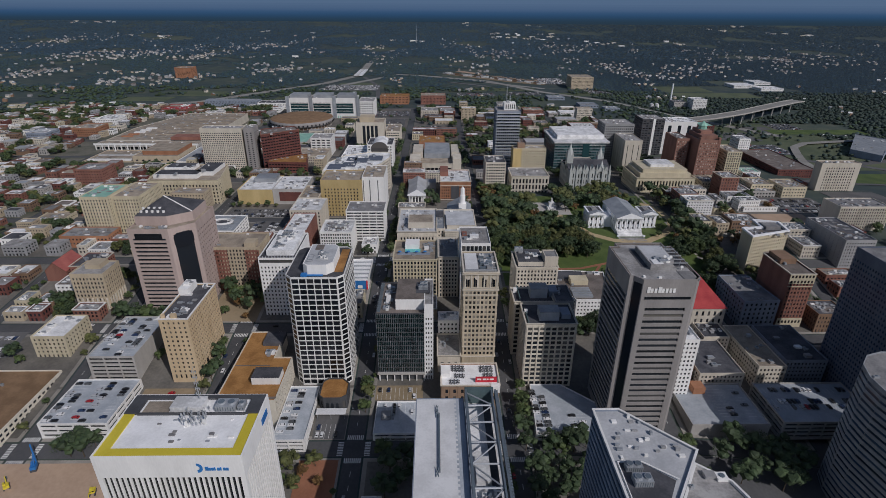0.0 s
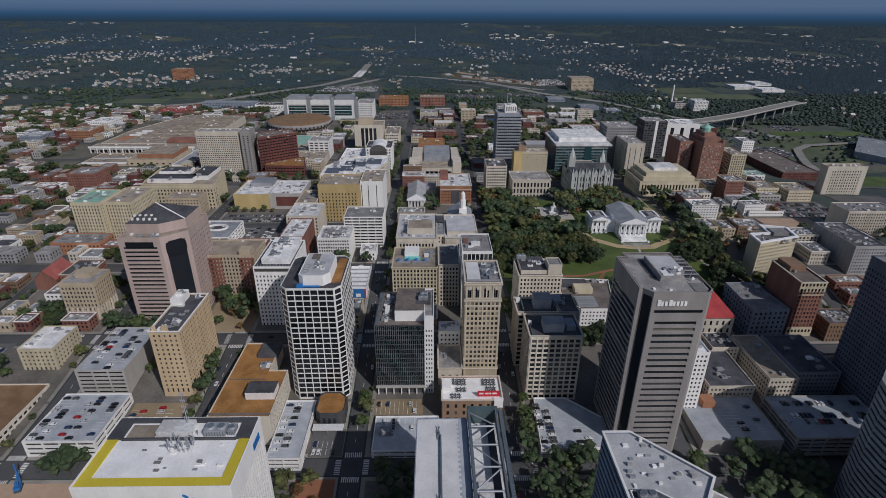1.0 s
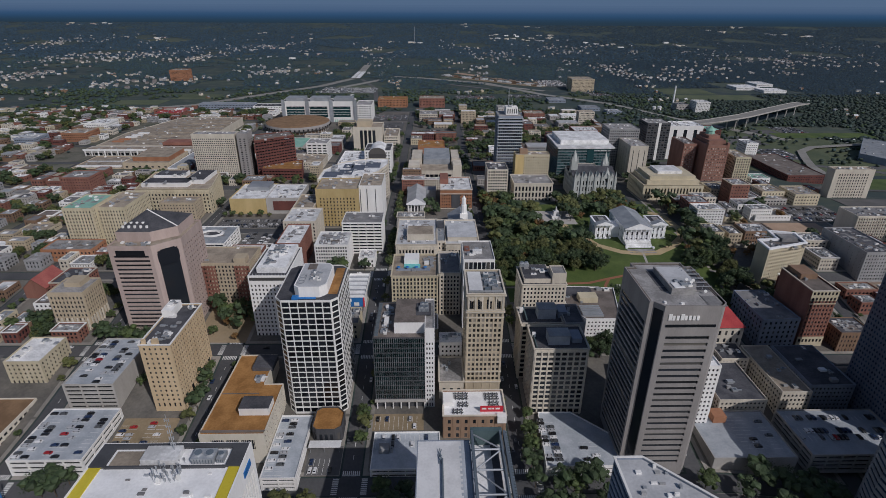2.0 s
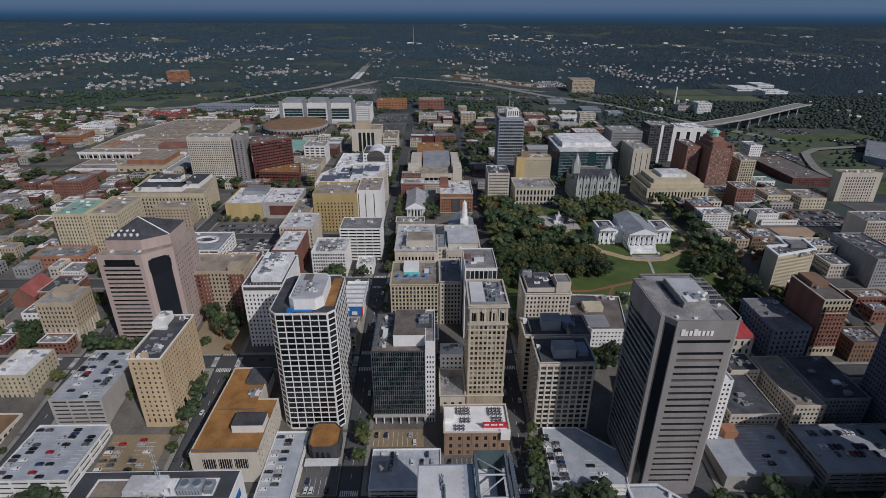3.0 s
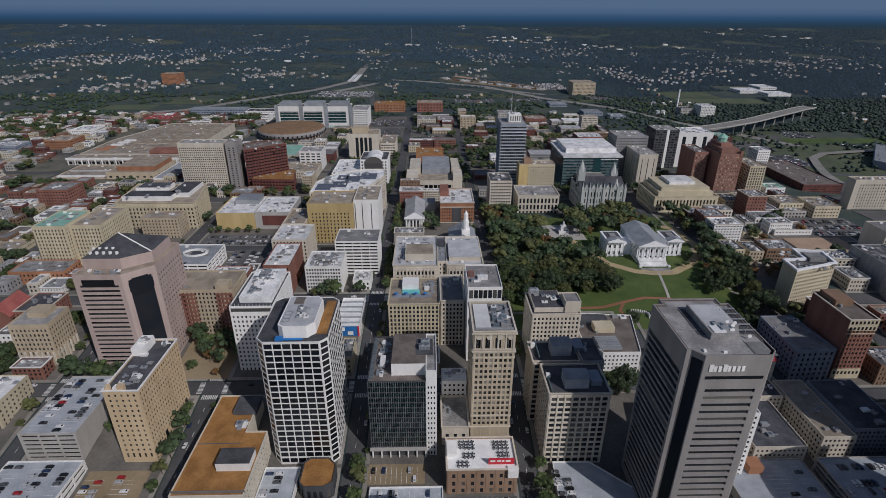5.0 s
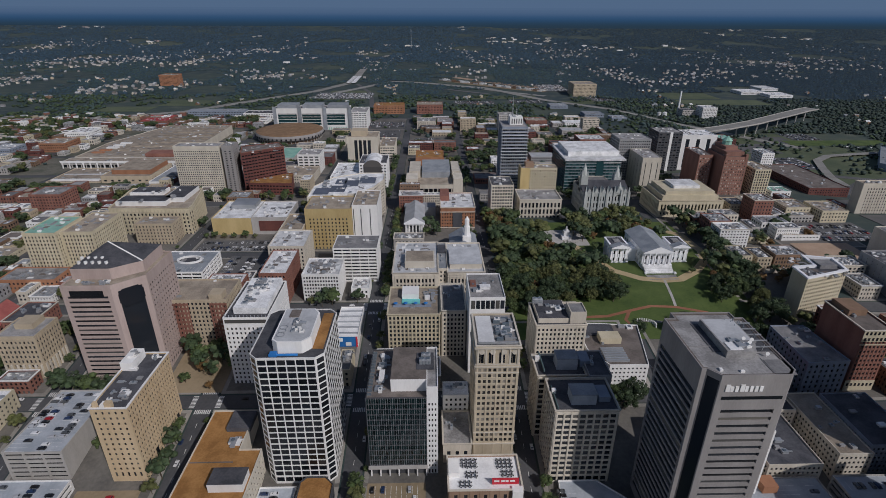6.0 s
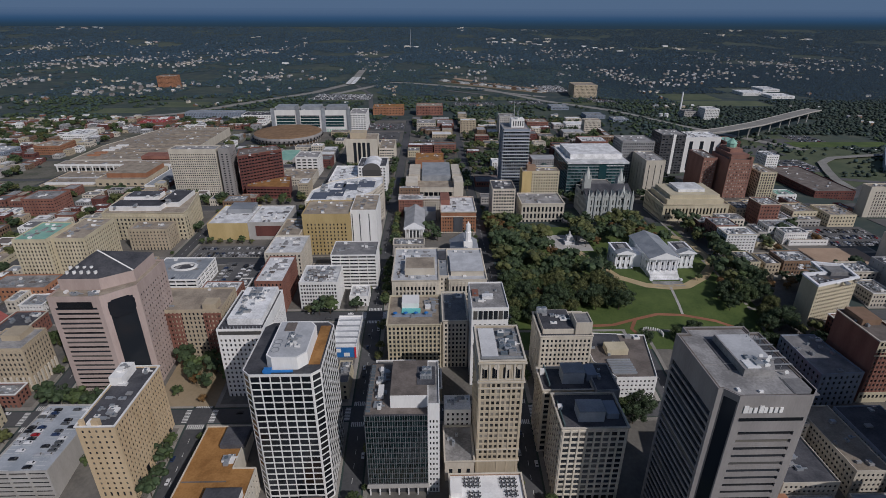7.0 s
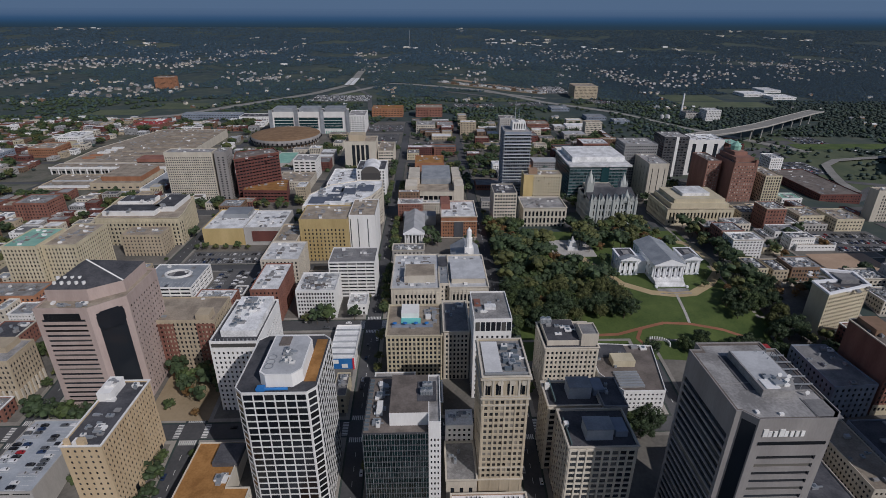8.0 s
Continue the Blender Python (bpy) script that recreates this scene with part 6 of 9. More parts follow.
def temple(x0, x1, y0, y1, z0, ze, zr, flat, cols, zc):
    """A white block with a pediment, windows, columns or pilasters."""
    b = Buf()
    panes = []
    facade(b, panes, (x1, y0 + 3), (x1, y1), z0, ze, style(5, 8, 0.28, 0.5, base=2, top=2, depth=0.3, shop=False))
    facade(b, panes, (x0, y1), (x0, y0 + 3), z0, ze, style(5, 8, 0.28, 0.5, base=2, top=2, depth=0.3, shop=False))
    facade(b, panes, (x0, y0 + 3), (x1, y0 + 3), z0, ze, style((x1 - x0) / (3 if flat else 5), 8, 0.34, 0.5, base=2, top=2, depth=0.3, shop=False))
    b.face(((x1, y1, z0), (x0, y1, z0), (x0, y1, ze), (x1, y1, ze)))
    part(cv, "wall", b, MAT["marble"])
    for c, turn, w, h in panes:
        q = Buf()
        q.box(-w / 2 - 0.03, w / 2 + 0.03, 0, 0.1, -h / 2, h / 2)
        o = solid("window", q, GLASS, cap, at=(c[0] - CX, c[1] - 535, c[2] - cg))
        o.rotation_euler = (0, 0, turn)
    b = Buf()
    e = 0.8
    xm = (x0 + x1) / 2
    yb = y0 + 6 if flat else y1
    b.box(x0 - e, x1 + e, y0 - e, y1 + e, ze, ze + 0.9, 0, True)
    b.face(((x0 - e, y0 - e, ze + 0.9), (x1 + e, y0 - e, ze + 0.9), (xm, y0 - e, zr)))
    part(cv, "entablature", b, MAT["marble"], "white entablature and pediment")
    b = Buf()
    b.face(((x0 - e, y0 - e, ze + 0.92), (xm, y0 - e, zr), (xm, yb + e, zr), (x0 - e, yb + e, ze + 0.92))[::-1])
    b.face(((x1 + e, y0 - e, ze + 0.92), (xm, y0 - e, zr), (xm, yb + e, zr), (x1 + e, yb + e, ze + 0.92)))
    b.face(((x1 + e, yb + e, ze + 0.92), (x0 - e, yb + e, ze + 0.92), (xm, yb + e, zr)))
    if flat:
        b.face(((x0 + 1, y0 + 6, ze + 1.0), (x1 - 1, y0 + 6, ze + 1.0), (x1 - 1, y1 - 1, ze + 1.0), (x0 + 1, y1 - 1, ze + 1.0)), 1)
        b.box(xm - 3, xm + 3, y0 + 12, y1 - 6, ze + 1.0, ze + 1.8, 2)
    part(cv, "roof", b, [MAT["r_slate"], MAT["r_dark"], MAT["r_grey"]], "grey metal roof")
    for k in range(cols):
        x = x0 + 0.9 + k * (x1 - x0 - 1.8) / (cols - 1)
        b = Buf()
        b.tube((x, y0 + 0.6, zc), (x, y0 + 0.6, ze), 0.75 if not flat else 0.4, 10, 0, 0.62 if not flat else 0.36)
        b.box(x - 0.95, x + 0.95, y0 - 0.3, y0 + 1.5, ze - 0.7, ze, 0, True), b.box(x - 0.95, x + 0.95, y0 - 0.3, y0 + 1.5, zc, zc + 0.5)
        part(cv, "column", b, MAT["marble"])


temple(190.5, 217.5, 510, 562, cg - 1, 34.0, 40.5, False, 6, 22)
temple(165, 181, 521, 546, cg - 1, 34.0, 38, True, 4, 20)
temple(222, 237, 521, 546, cg - 1, 34.0, 38, True, 4, 20)
boxpart(cv, "podium", (190.5, 217.5, 509, 513, cg - 1, 22), MAT["r_white"], "white stone podium")
for k in range(10):
    boxpart(cv, "step", (191, 217, 508 - k * 0.85, 509 - k * 0.85, cg - 1, 22 - (k + 1) * 0.42), MAT["r_white"])
for x0, x1 in ((181, 190.5), (217.5, 222)):
    boxpart(cv, "link", (x0, x1, 528, 545, cg - 1, 30), MAT["marble"])
for x in (189.5, 216.5):
    boxpart(cv, "pier", (x, x + 2, 499.5, 502, cg - 1, 19.2), MAT["marble"])

# gothic hall beyond the park
gh = building("city_hall", (172, 226, 652, 700), 44, "gothic", style(3.4, 8.0, 0.4, 0.7, base=3, top=3, depth=0.6, shop=False), roof="r_dark", label="grey granite gothic hall with gables and spires", category="hall", units=0)
take(168, 230, 640, 704)
for k in range(7):
    x = 174 + k * 8.3
    b = Buf()
    b.prism([(x - 1, 650.8), (x + 1, 650.8), (x + 1, 652), (x - 1, 652)], 16, 46)
    b.tube((x, 651.4, 46), (x, 651.4, 52), 1.1, 4, 0, 0.1)
    part(gh, "buttress", b, MAT["gothic"], "granite buttress with a pinnacle")
for k in range(6):
    x = 178.2 + k * 8.3
    b = Buf()
    b.face(((x - 3, 651.6, 43.5), (x + 3, 651.6, 43.5), (x, 651.6, 50))), b.face(((x - 3, 651.6, 43.5), (x, 651.6, 50), (x, 662, 50), (x - 3, 662, 43.5))), b.face(((x + 3, 651.6, 43.5), (x + 3, 662, 43.5), (x, 662, 50), (x, 651.6, 50)))
    part(gh, "gable", b, MAT["gothic"], "steep granite gable")
for x, y, h in ((176, 672, 74), (221, 690, 66), (214, 656, 56)):
    b = Buf()
    b.box(x - 4, x + 4, y - 4, y + 4, 40, h - 14), b.tube((x, y, h - 14), (x, y, h), 4.4, 8, 0, 0.1)
    for sx in (-3.6, 3.6):
        for sy in (-3.6, 3.6):
            b.tube((x + sx, y + sy, h - 16), (x + sx, y + sy, h - 7), 0.9, 5, 0, 0.1)
    part(gh, "tower", b, MAT["gothic"], "granite tower with a pointed spire")
b = Buf()
b.face(((172, 656, 44), (226, 656, 44), (226, 676, 52), (172, 676, 52))), b.face(((226, 696, 44), (172, 696, 44), (172, 676, 52), (226, 676, 52)))
part(gh, "slate_roof", b, MAT["r_dark"], "steep dark slate roof")

# round arena with the rust roof
ac = thing("arena", (-272, 1104, gz(-272, 1104)), "round brown arena with a flat rust-coloured roof", "arena")
av = (ac, ac, (-272, 1104, gz(-272, 1104)), 20)
take(-335, -208, 1030, 1180)
N = 48
ring = [(math.cos(2 * math.pi * k / N), math.sin(2 * math.pi * k / N)) for k in range(N)]
b = Buf()
b.prism([(-272 + 56 * c, 1104 + 60 * s) for c, s in ring], 0, 16)
part(av, "wall", b, MAT["brown"], "brown concrete drum")
b = Buf()
prof = ((60, 12.5, 0), (63, 15, 0), (63.5, 19, 0), (62, 22.5, 0), (53, 24.5, 1), (0.5, 26.5, 1))
for (r0, z0, s0), (r1, z1, s1) in zip(prof, prof[1:]):
    for k in range(N):
        (c0, s0_), (c1, s1_) = ring[k], ring[(k + 1) % N]
        b.face([(-272 + r * c, 1104 + r * 1.06 * s, z) for c, s, r, z in ((c0, s0_, r0, z0), (c1, s1_, r0, z0), (c1, s1_, r1, z1), (c0, s0_, r1, z1))], 1 if s1 else 0)
part(av, "roof", b, [MAT["taupe"], MAT["r_copper"]], "flat rust-coloured disc roof with a grey rim")
for k in range(N):
    c, s = ring[k]
    if s < 0.35:
        b = Buf()
        b.box(-272 + 59 * c - 0.6, -272 + 59 * c + 0.6, 1104 + 62 * s - 0.6, 1104 + 62 * s + 0.6, 0, 15.5)
        part(av, "pier", b, MAT["concrete"])
        b = Buf()
        b.box(-272 + 63.6 * c - 1.3, -272 + 63.6 * c + 1.3, 1104 + 67.4 * s - 0.5, 1104 + 67.4 * s + 0.5, 15.6, 18.4)
        part(av, "rim_window", b, GLASS_DARK)

# broad white research block
take(-325, -130, 1168, 1225)
v1 = building("research_building", (-320, -168, 1175, 1215), 50, "white", style(48, 40, 0.78, 0.70, base=6, top=5, edge=3, depth=1.5, shop=False), roof="r_grey", label="broad white building with three framed window fields", units=4, glass=GLASS_TEAL)
for k in range(4):
    boxpart(v1, "grey_fin", (-321 + k * 50.5, -314 + k * 50.5, 1173, 1176, 4, 53), MAT["r_slate"], "grey vertical fin")
for k in range(3):
    boxpart(v1, "roof_block", (-312 + k * 50.5, -273 + k * 50.5, 1180, 1212, 49, 56), MAT["r_slate"], "", v1[1])
    for j in range(8):
        boxpart(v1, "arcade_post", (-312 + k * 50.5 + j * 5, -310 + k * 50.5 + j * 5, 1174.4, 1174.97, 4, 12), MAT["r_green"])
for k in range(3):
    for j in range(5):
        boxpart(v1, "glazing_bar", (-314 + k * 50.5, -273 + k * 50.5, 1175.2, 1175.7, 16 + j * 5.5, 16.7 + j * 5.5), MAT["white"])
v2 = building("research_building", (-166, -132, 1180, 1240), 42, "white", style(5, 4, 0.7, 0.4), roof="r_grey", label="white office wing with window bands", units=3)
# wide convention hall with low tan roofs
take(-600, -380, 790, 1160)
w1 = building("convention_hall", [(-560, 905), (-396, 905), (-396, 1145), (-520, 1145), (-560, 1000)], 22, "stone", PLAIN, roof="r_tan", label="wide convention hall with a flat tan roof", category="hall", units=26)
w2 = building("convention_hall", (-566, -395, 880, 904.6), 21, "concrete", style(7, 8, 0.92, 0.8, base=1, top=4, shop=False, depth=2), roof="r_tan", label="long low hall front with dark bays under a white fascia", category="hall", units=3, glass=GLASS_DARK_J)
w3 = building("convention_hall", (-462, -394, 800, 868), 22, "tan", style(9, 6, 0.4, 0.5, base=3, top=4, shop=False), roof="r_tan", label="tan hall block under a red-brown upper hall", category="hall", units=1)
w4 = building("convention_hall", (-540, -464, 800, 868), 14, "tan", style(6, 5, 0.5, 0.4), roof="r_tan", label="low tan hall wing", category="hall", units=3)
w5 = building("convention_hall", (-392, -372, 790, 880), 17, "white", style(5, 5, 0.8, 0.5), roof="r_slate", label="long glazed white hall wing", category="hall", units=0)
for k in range(7):
    boxpart(w1, "roof_monitor", (-515 + k * 6, -400, 948 + k * 27, 949.4 + k * 27, 21, 22.6), MAT["r_tan"], "", w1[1])
for k in range(5):
    boxpart(w1, "skylight", (-548 + k * 3, -530 + k * 3, 930 + k * 16, 937 + k * 16, 21, 23), MAT["orange_brick" if k < 2 else "white"], "", w1[1])
boxpart(w2, "fascia", (-567, -394, 879.2, 879.9, 19, 22.2), MAT["white"], "long white roof fascia")
for k in range(17):
    boxpart(w2, "column", (-564 + k * 10.4, -562.6 + k * 10.4, 877.5, 878.9, 8, 19), MAT["white"])
boxpart(w4, "roof_strip", (-536, -470, 806, 812, 13, 15), MAT["white"], "", w4[1])
boxpart(w4, "roof_strip", (-536, -470, 836, 838, 13, 14.6), MAT["r_pale"], "", w4[1])
boxpart(w3, "upper_block", (-452, -398, 812, 866, 21, 27), MAT["orange_brick"], "red-brown upper hall", w3[1])
boxpart(w3, "upper_roof", (-451, -399, 813, 865, 27, 27.2), MAT["r_tan"], "", w3[1])
boxpart(w1, "upper_block", (-450, -398, 905, 930, 21, 27), MAT["brick"], "low red roof block", w1[1])


RX, RY = -330.0, 427.0
rc = thing("church", (RX, RY, gz(RX, RY)), "red brick church with a steep red roof", "church")
rv = (rc, rc, (RX, RY, gz(RX, RY)), 20)
b = Buf()
b.box(RX - 9, RX + 9, RY - 13, RY + 13, 11, 24)
for y, s in ((RY - 13, 1), (RY + 13, -1)):
    b.face(((RX - 9 * s, y, 24), (RX + 9 * s, y, 24), (RX, y, 32)))
part(rv, "wall", b, MAT["brick"])
b = Buf()
for s in (-1, 1):
    b.face(((RX + s * 9.6, RY - 13.6, 23.5), (RX + s * 9.6, RY + 13.6, 23.5), (RX, RY + 13.6, 32.2), (RX, RY - 13.6, 32.2))[::s])
part(rv, "roof", b, MAT["r_faded"], "steep faded red roof")
for k in range(5):
    boxpart(rv, "window", (RX + 9.02, RX + 9.2, RY - 11 + k * 4.8, RY - 9.4 + k * 4.8, 15, 21), GLASS_DARK)
take(RX - 11, RX + 11, RY - 15, RY + 15)
simple("office_building", (-316, -293, 413, 441), 29, "brick", style(2.8, 3.6, 0.42, 0.52, base=4, top=1.8, band=0.1), "r_dark", "red brick block with a black roof", units=8, cap="stone")


# ---- trees ----
def blob(b, c, r, rng, slot=0, squash=0.8):
    """A small uneven clump of foliage: a jittered twenty-faced ball."""
    g = (1 + 5 ** 0.5) / 2
    vs = [Vector(v).normalized() for v in ((-1, g, 0), (1, g, 0), (-1, -g, 0), (1, -g, 0), (0, -1, g), (0, 1, g), (0, -1, -g), (0, 1, -g), (g, 0, -1), (g, 0, 1), (-g, 0, -1), (-g, 0, 1))]
    fs = ((0, 11, 5), (0, 5, 1), (0, 1, 7), (0, 7, 10), (0, 10, 11), (1, 5, 9), (5, 11, 4), (11, 10, 2), (10, 7, 6), (7, 1, 8), (3, 9, 4), (3, 4, 2), (3, 2, 6), (3, 6, 8), (3, 8, 9), (4, 9, 5), (2, 4, 11), (6, 2, 10), (8, 6, 7), (9, 8, 1))
    k = len(b.v)
    for v in vs:
        s = r * rng.uniform(0.7, 1.3)
        b.v.append((c[0] + v.x * s, c[1] + v.y * s, c[2] + v.z * s * squash))
    for f in fs:
        b.f.append(tuple(k + i for i in f))
        b.s.append(slot)


def tree(height, spread, leaves, seed, label, tuft=3400):
    """A tapered trunk with limbs under a crown of clumps and loose leaf tufts."""
    rng = random.Random(seed)
    th = thing("tree", (0, 0, 0), label, "tree")
    b = Buf()
    b.tube((0, 0, -1), (0.2, 0.1, height * 0.55), 0.32, 7, 0, 0.16)
    tips = []
    for k in range(7):
        a, up = rng.uniform(0, 6.28), rng.uniform(0.5, 0.9)
        q = (math.cos(a) * spread * 0.33, math.sin(a) * spread * 0.33, height * up)
        b.tube((0.1, 0.05, height * rng.uniform(0.25, 0.5)), q, 0.13, 5, 0, 0.05)
        tips.append(q)
    solid("trunk", b, MAT["bark"], th)
    b = Buf()
    lobes = [(0, 0, height * 0.62, spread * 0.34), (0.4, -0.3, height * 0.80, spread * 0.22)]
    for k in range(19):
        a, up = 2.4 * k + rng.uniform(-0.3, 0.3), rng.uniform(0.38, 0.82)
        reach = spread * rng.uniform(0.26, 0.40) * (1.15 - 0.6 * max(0, up - 0.5))
        lobes.append((math.cos(a) * reach, math.sin(a) * reach, height * up, spread * rng.uniform(0.10, 0.18)))
    for x, y, z, r in lobes:
        blob(b, (x, y, z), r * 0.62, rng)
    for k in range(tuft):
        x, y, z, r = lobes[k % len(lobes)]
        d = Vector((rng.gauss(0, 1), rng.gauss(0, 1), rng.gauss(0.25, 0.8))).normalized()
        c = Vector((x, y, z)) + d * r * rng.uniform(0.62, 1.16)
        u = d.orthogonal().normalized()
        u.rotate(Matrix.Rotation(rng.uniform(0, 6.28), 3, d))
        w = (d.cross(u) + d * rng.uniform(-0.7, 0.7)).normalized()
        s = rng.uniform(0.18, 0.42)
        u = (u + d * rng.uniform(-0.6, 0.6)).normalized()
        p = [c + u * s, c + w * s, c - u * s * 0.9 + d * s * 0.35, c - w * s]
        b.face([q[:] for q in p])
    solid("crown", b, leaves, th)
    return th


SHAPES = (
    (13, 12, "green", "leafy green broadleaf tree"), (16, 14, "dark", "large dark green broadleaf tree"), (11, 10, "olive", "olive-green street tree with open crown"),
    (14, 12, "dark", "dark green park tree with dense crown"), (10, 9, "autumn", "rust-tinged tree turning to autumn"), (8, 7, "green", "small green street tree"), (15, 13, "olive", "broad olive-green tree with loose crown"))
TREES = [tree(h, s, LEAF[l], 100 + i, lb) for i, (h, s, l, lb) in enumerate(SHAPES)]
USED = set()
SINGLE, GROVE = [], {}
trng = random.Random(77)


def plant_tree(x, y, kind=None, size=1.0, z=None):
    i = trng.choice((0, 1, 2, 3, 0, 3, 6)) if kind is None else kind
    m = pose(x, y, (gz(x, y) if z is None else z) + 0.1, 0, 0, trng.uniform(0, 360)) @ Matrix.Scale(size * trng.uniform(0.85, 1.15), 4)
    if (y > 490 or len(SINGLE) >= 300) and i in USED:
        GROVE.setdefault(i, []).append(m)
        return
    SINGLE.append(i)
    if i not in USED:
        USED.add(i)
        TREES[i].matrix_basis = m
    else:
        o = copy_thing(TREES[i], Matrix())
        o.matrix_basis = m


# ---- the park ----
tagged(sheet("lawn", PARK[0], PARK[1], 405, PARK[3], 0.36, MAT["lawn"]), "mown green lawn of the capitol square", "lawn", kind="structure")
for line, w, m, lb in (
    ([(136, 600), (140, 565), (152, 535), (163, 508), (183, 492), (202, 488), (218, 490), (240, 506), (258, 528), (264, 548), (262, 590), (240, 605)], 8, "path", "tan gravel drive round the capitol"),
    ([(112, 432), (135, 433), (155, 440), (175, 447), (196, 447), (220, 442), (245, 430)], 2.8, "brickpath", "red-brown brick walk across the lawn"),
    ([(155, 440), (148, 428), (152, 418)], 2.6, "brickpath", "red-brown brick walk"),
    ([(203, 488), (196, 447)], 2.2, "concrete", "pale stone stepped walk on the lawn"),
    ([(190, 494), (217, 494)], 9, "r_grey", "grey stone landing below the stairs")):
    tagged(ribbon("path", line, w, 0.5, MAT[m], lb, step=4), category="path")
tagged(sheet("plaza", 116, 158, 564, 604, 0.55, MAT["concrete"]), "grey paved plaza round a monument", "plaza", kind="structure")
b = Buf()
b.prism([(132, 578), (142, 578), (142, 588), (132, 588)], gz(137, 583), gz(137, 583) + 4)
b.prism([(134, 580), (140, 580), (140, 586), (134, 586)], gz(137, 583) + 4, gz(137, 583) + 9)
b.tube((137, 583, gz(137, 583) + 9), (137, 583, gz(137, 583) + 14), 1.6, 8, 0, 0.6)
tagged(solid("statue", b, MAT["r_white"]), "pale stone monument with a figure on top", "statue")

spots = []


def far_enough(x, y, d):
    if all((x - a) ** 2 + (y - c) ** 2 > d * d for a, c in spots):
        spots.append((x, y))
        return True
    return False


for _ in range(1500):
    x, y = trng.uniform(58, 282), trng.uniform(430, 640)
    if x < 147:
        ok = (x - 140) ** 2 + ((y - 574) / 1.35) ** 2 > 30 ** 2 and (y < 606 or x < 90) and not (140 < x and 520 < y < 560) and not (110 < x and y < 452)
    elif y > 566:
        ok = y > 572 and not (235 < x < 268) and not (165 < x < 200 and y < 590 and trng.random() < 0.6)
    else:
        ok = x > 252 and not (254 < x < 270 and 520 < y < 600) and (x < 272 or y > 470)
    if ok and far_enough(x, y, 6.6 if x < 152 else 8.6):
        plant_tree(x, y, trng.choice((1, 3, 6, 0, 6, 6, 4, 2) if trng.random() < 0.35 or y > 585 else (1, 3, 0, 1, 3, 6)), trng.uniform(0.85, 1.35))
for x, y, k in ((150, 520, 3), (156, 512, 3), (158, 545, 0), (245, 545, 5), (242, 520, 5), (236, 470, 3), (244, 478, 3), (238, 455, 1), (250, 462, 1), (232, 500, 5), (246, 488, 4), (150, 470, 1), (146, 482, 3), (152, 456, 1), (144, 500, 3),
                (118, 338, 1), (125, 343, 1), (119, 352, 3), (113, 345, 0)):
    plant_tree(x, y, k)

for k in range(26):
    x, y = 150 + 4.3 * k + trng.uniform(-2, 2), trng.uniform(404, 424)
    if not 150 < x < 174:
        plant_tree(x, y, trng.choice((1, 3, 3, 0)), trng.uniform(0.7, 1.0))

# ---- parking lots ----
LOTS = [((-197, -162.5, 250, 290), "lot_tan", 34), ((-76, -56, 247, 267), "lot", 16), ((-196, -153, 500, 545), "lot", 110), ((4, 42, 247, 270), "lot", 9), ((-345, -310, 318, 345), "lot", 14), ((-40, -8, 278, 291), "lot_tan", 4),
        ((400, 470, 570, 622), "lot", 90), ((-150, -62, 1085, 1170), "lot", 50), ((-236, -152, 556, 583), "lot", 90), ((365, 424, 528, 566), "dirt", 0), ((572, 640, 900, 980), "lot", 130), ((-141, -56, 1197, 1257), "lot", 120), ((-32, 16, 1060, 1095), "lot", 50), ((730, 790, 1120, 1180), "lot", 70), ((60, 170, 1500, 1545), "lot", 130), ((210, 300, 1520, 1570), "lot", 120), ((440, 520, 1560, 1620), "lot", 130), ((-330, -262, 1420, 1480), "lot", 80), ((268, 300, 290, 300), "lot", 3)]
for r, m, n in LOTS:
    tagged(sheet("parking_lot", *r, 0.4, MAT[m], step=6), "worn asphalt parking lot with parked cars", "parking lot", kind="structure")
    take(*r)
tagged(sheet("garden_square", -180, -141.5, 357, 398, 0.5, MAT["lot_tan"], step=6), "small tan paved square with trees", "plaza", kind="structure")
tagged(sheet("bare_ground", -262, -182, 150, 231, 0.6, MAT["dirt"]), "bare tan building site", "ground", kind="structure")
take(-262, -182, 150, 236)
DK = building("parking_garage", (-97.4, -77.6, 238, 287), 1.5, "white", S_GARAGE, roof="r_deck", label="low pale parking deck beside the brown roof", category="garage", units=0, base=-12)
take(-98, -77, 236, 288)

# ---- cars ----
CARM = []
for nm, c in (("white", (0.75, 0.75, 0.75)), ("silver", (0.42, 0.43, 0.45)), ("black", (0.012, 0.012, 0.014)), ("grey", (0.09, 0.095, 0.10)), ("red", (0.35, 0.015, 0.02)), ("navy", (0.02, 0.04, 0.10))):
    m = bpy.data.materials.new(nm + "_car_paint")
    m.use_nodes = True
    p = m.node_tree.nodes["Principled BSDF"]
    p.inputs["Base Color"].default_value, p.inputs["Roughness"].default_value, p.inputs["Coat Weight"].default_value = (*c, 1), 0.35, 0.5
    CARM.append((nm, m))


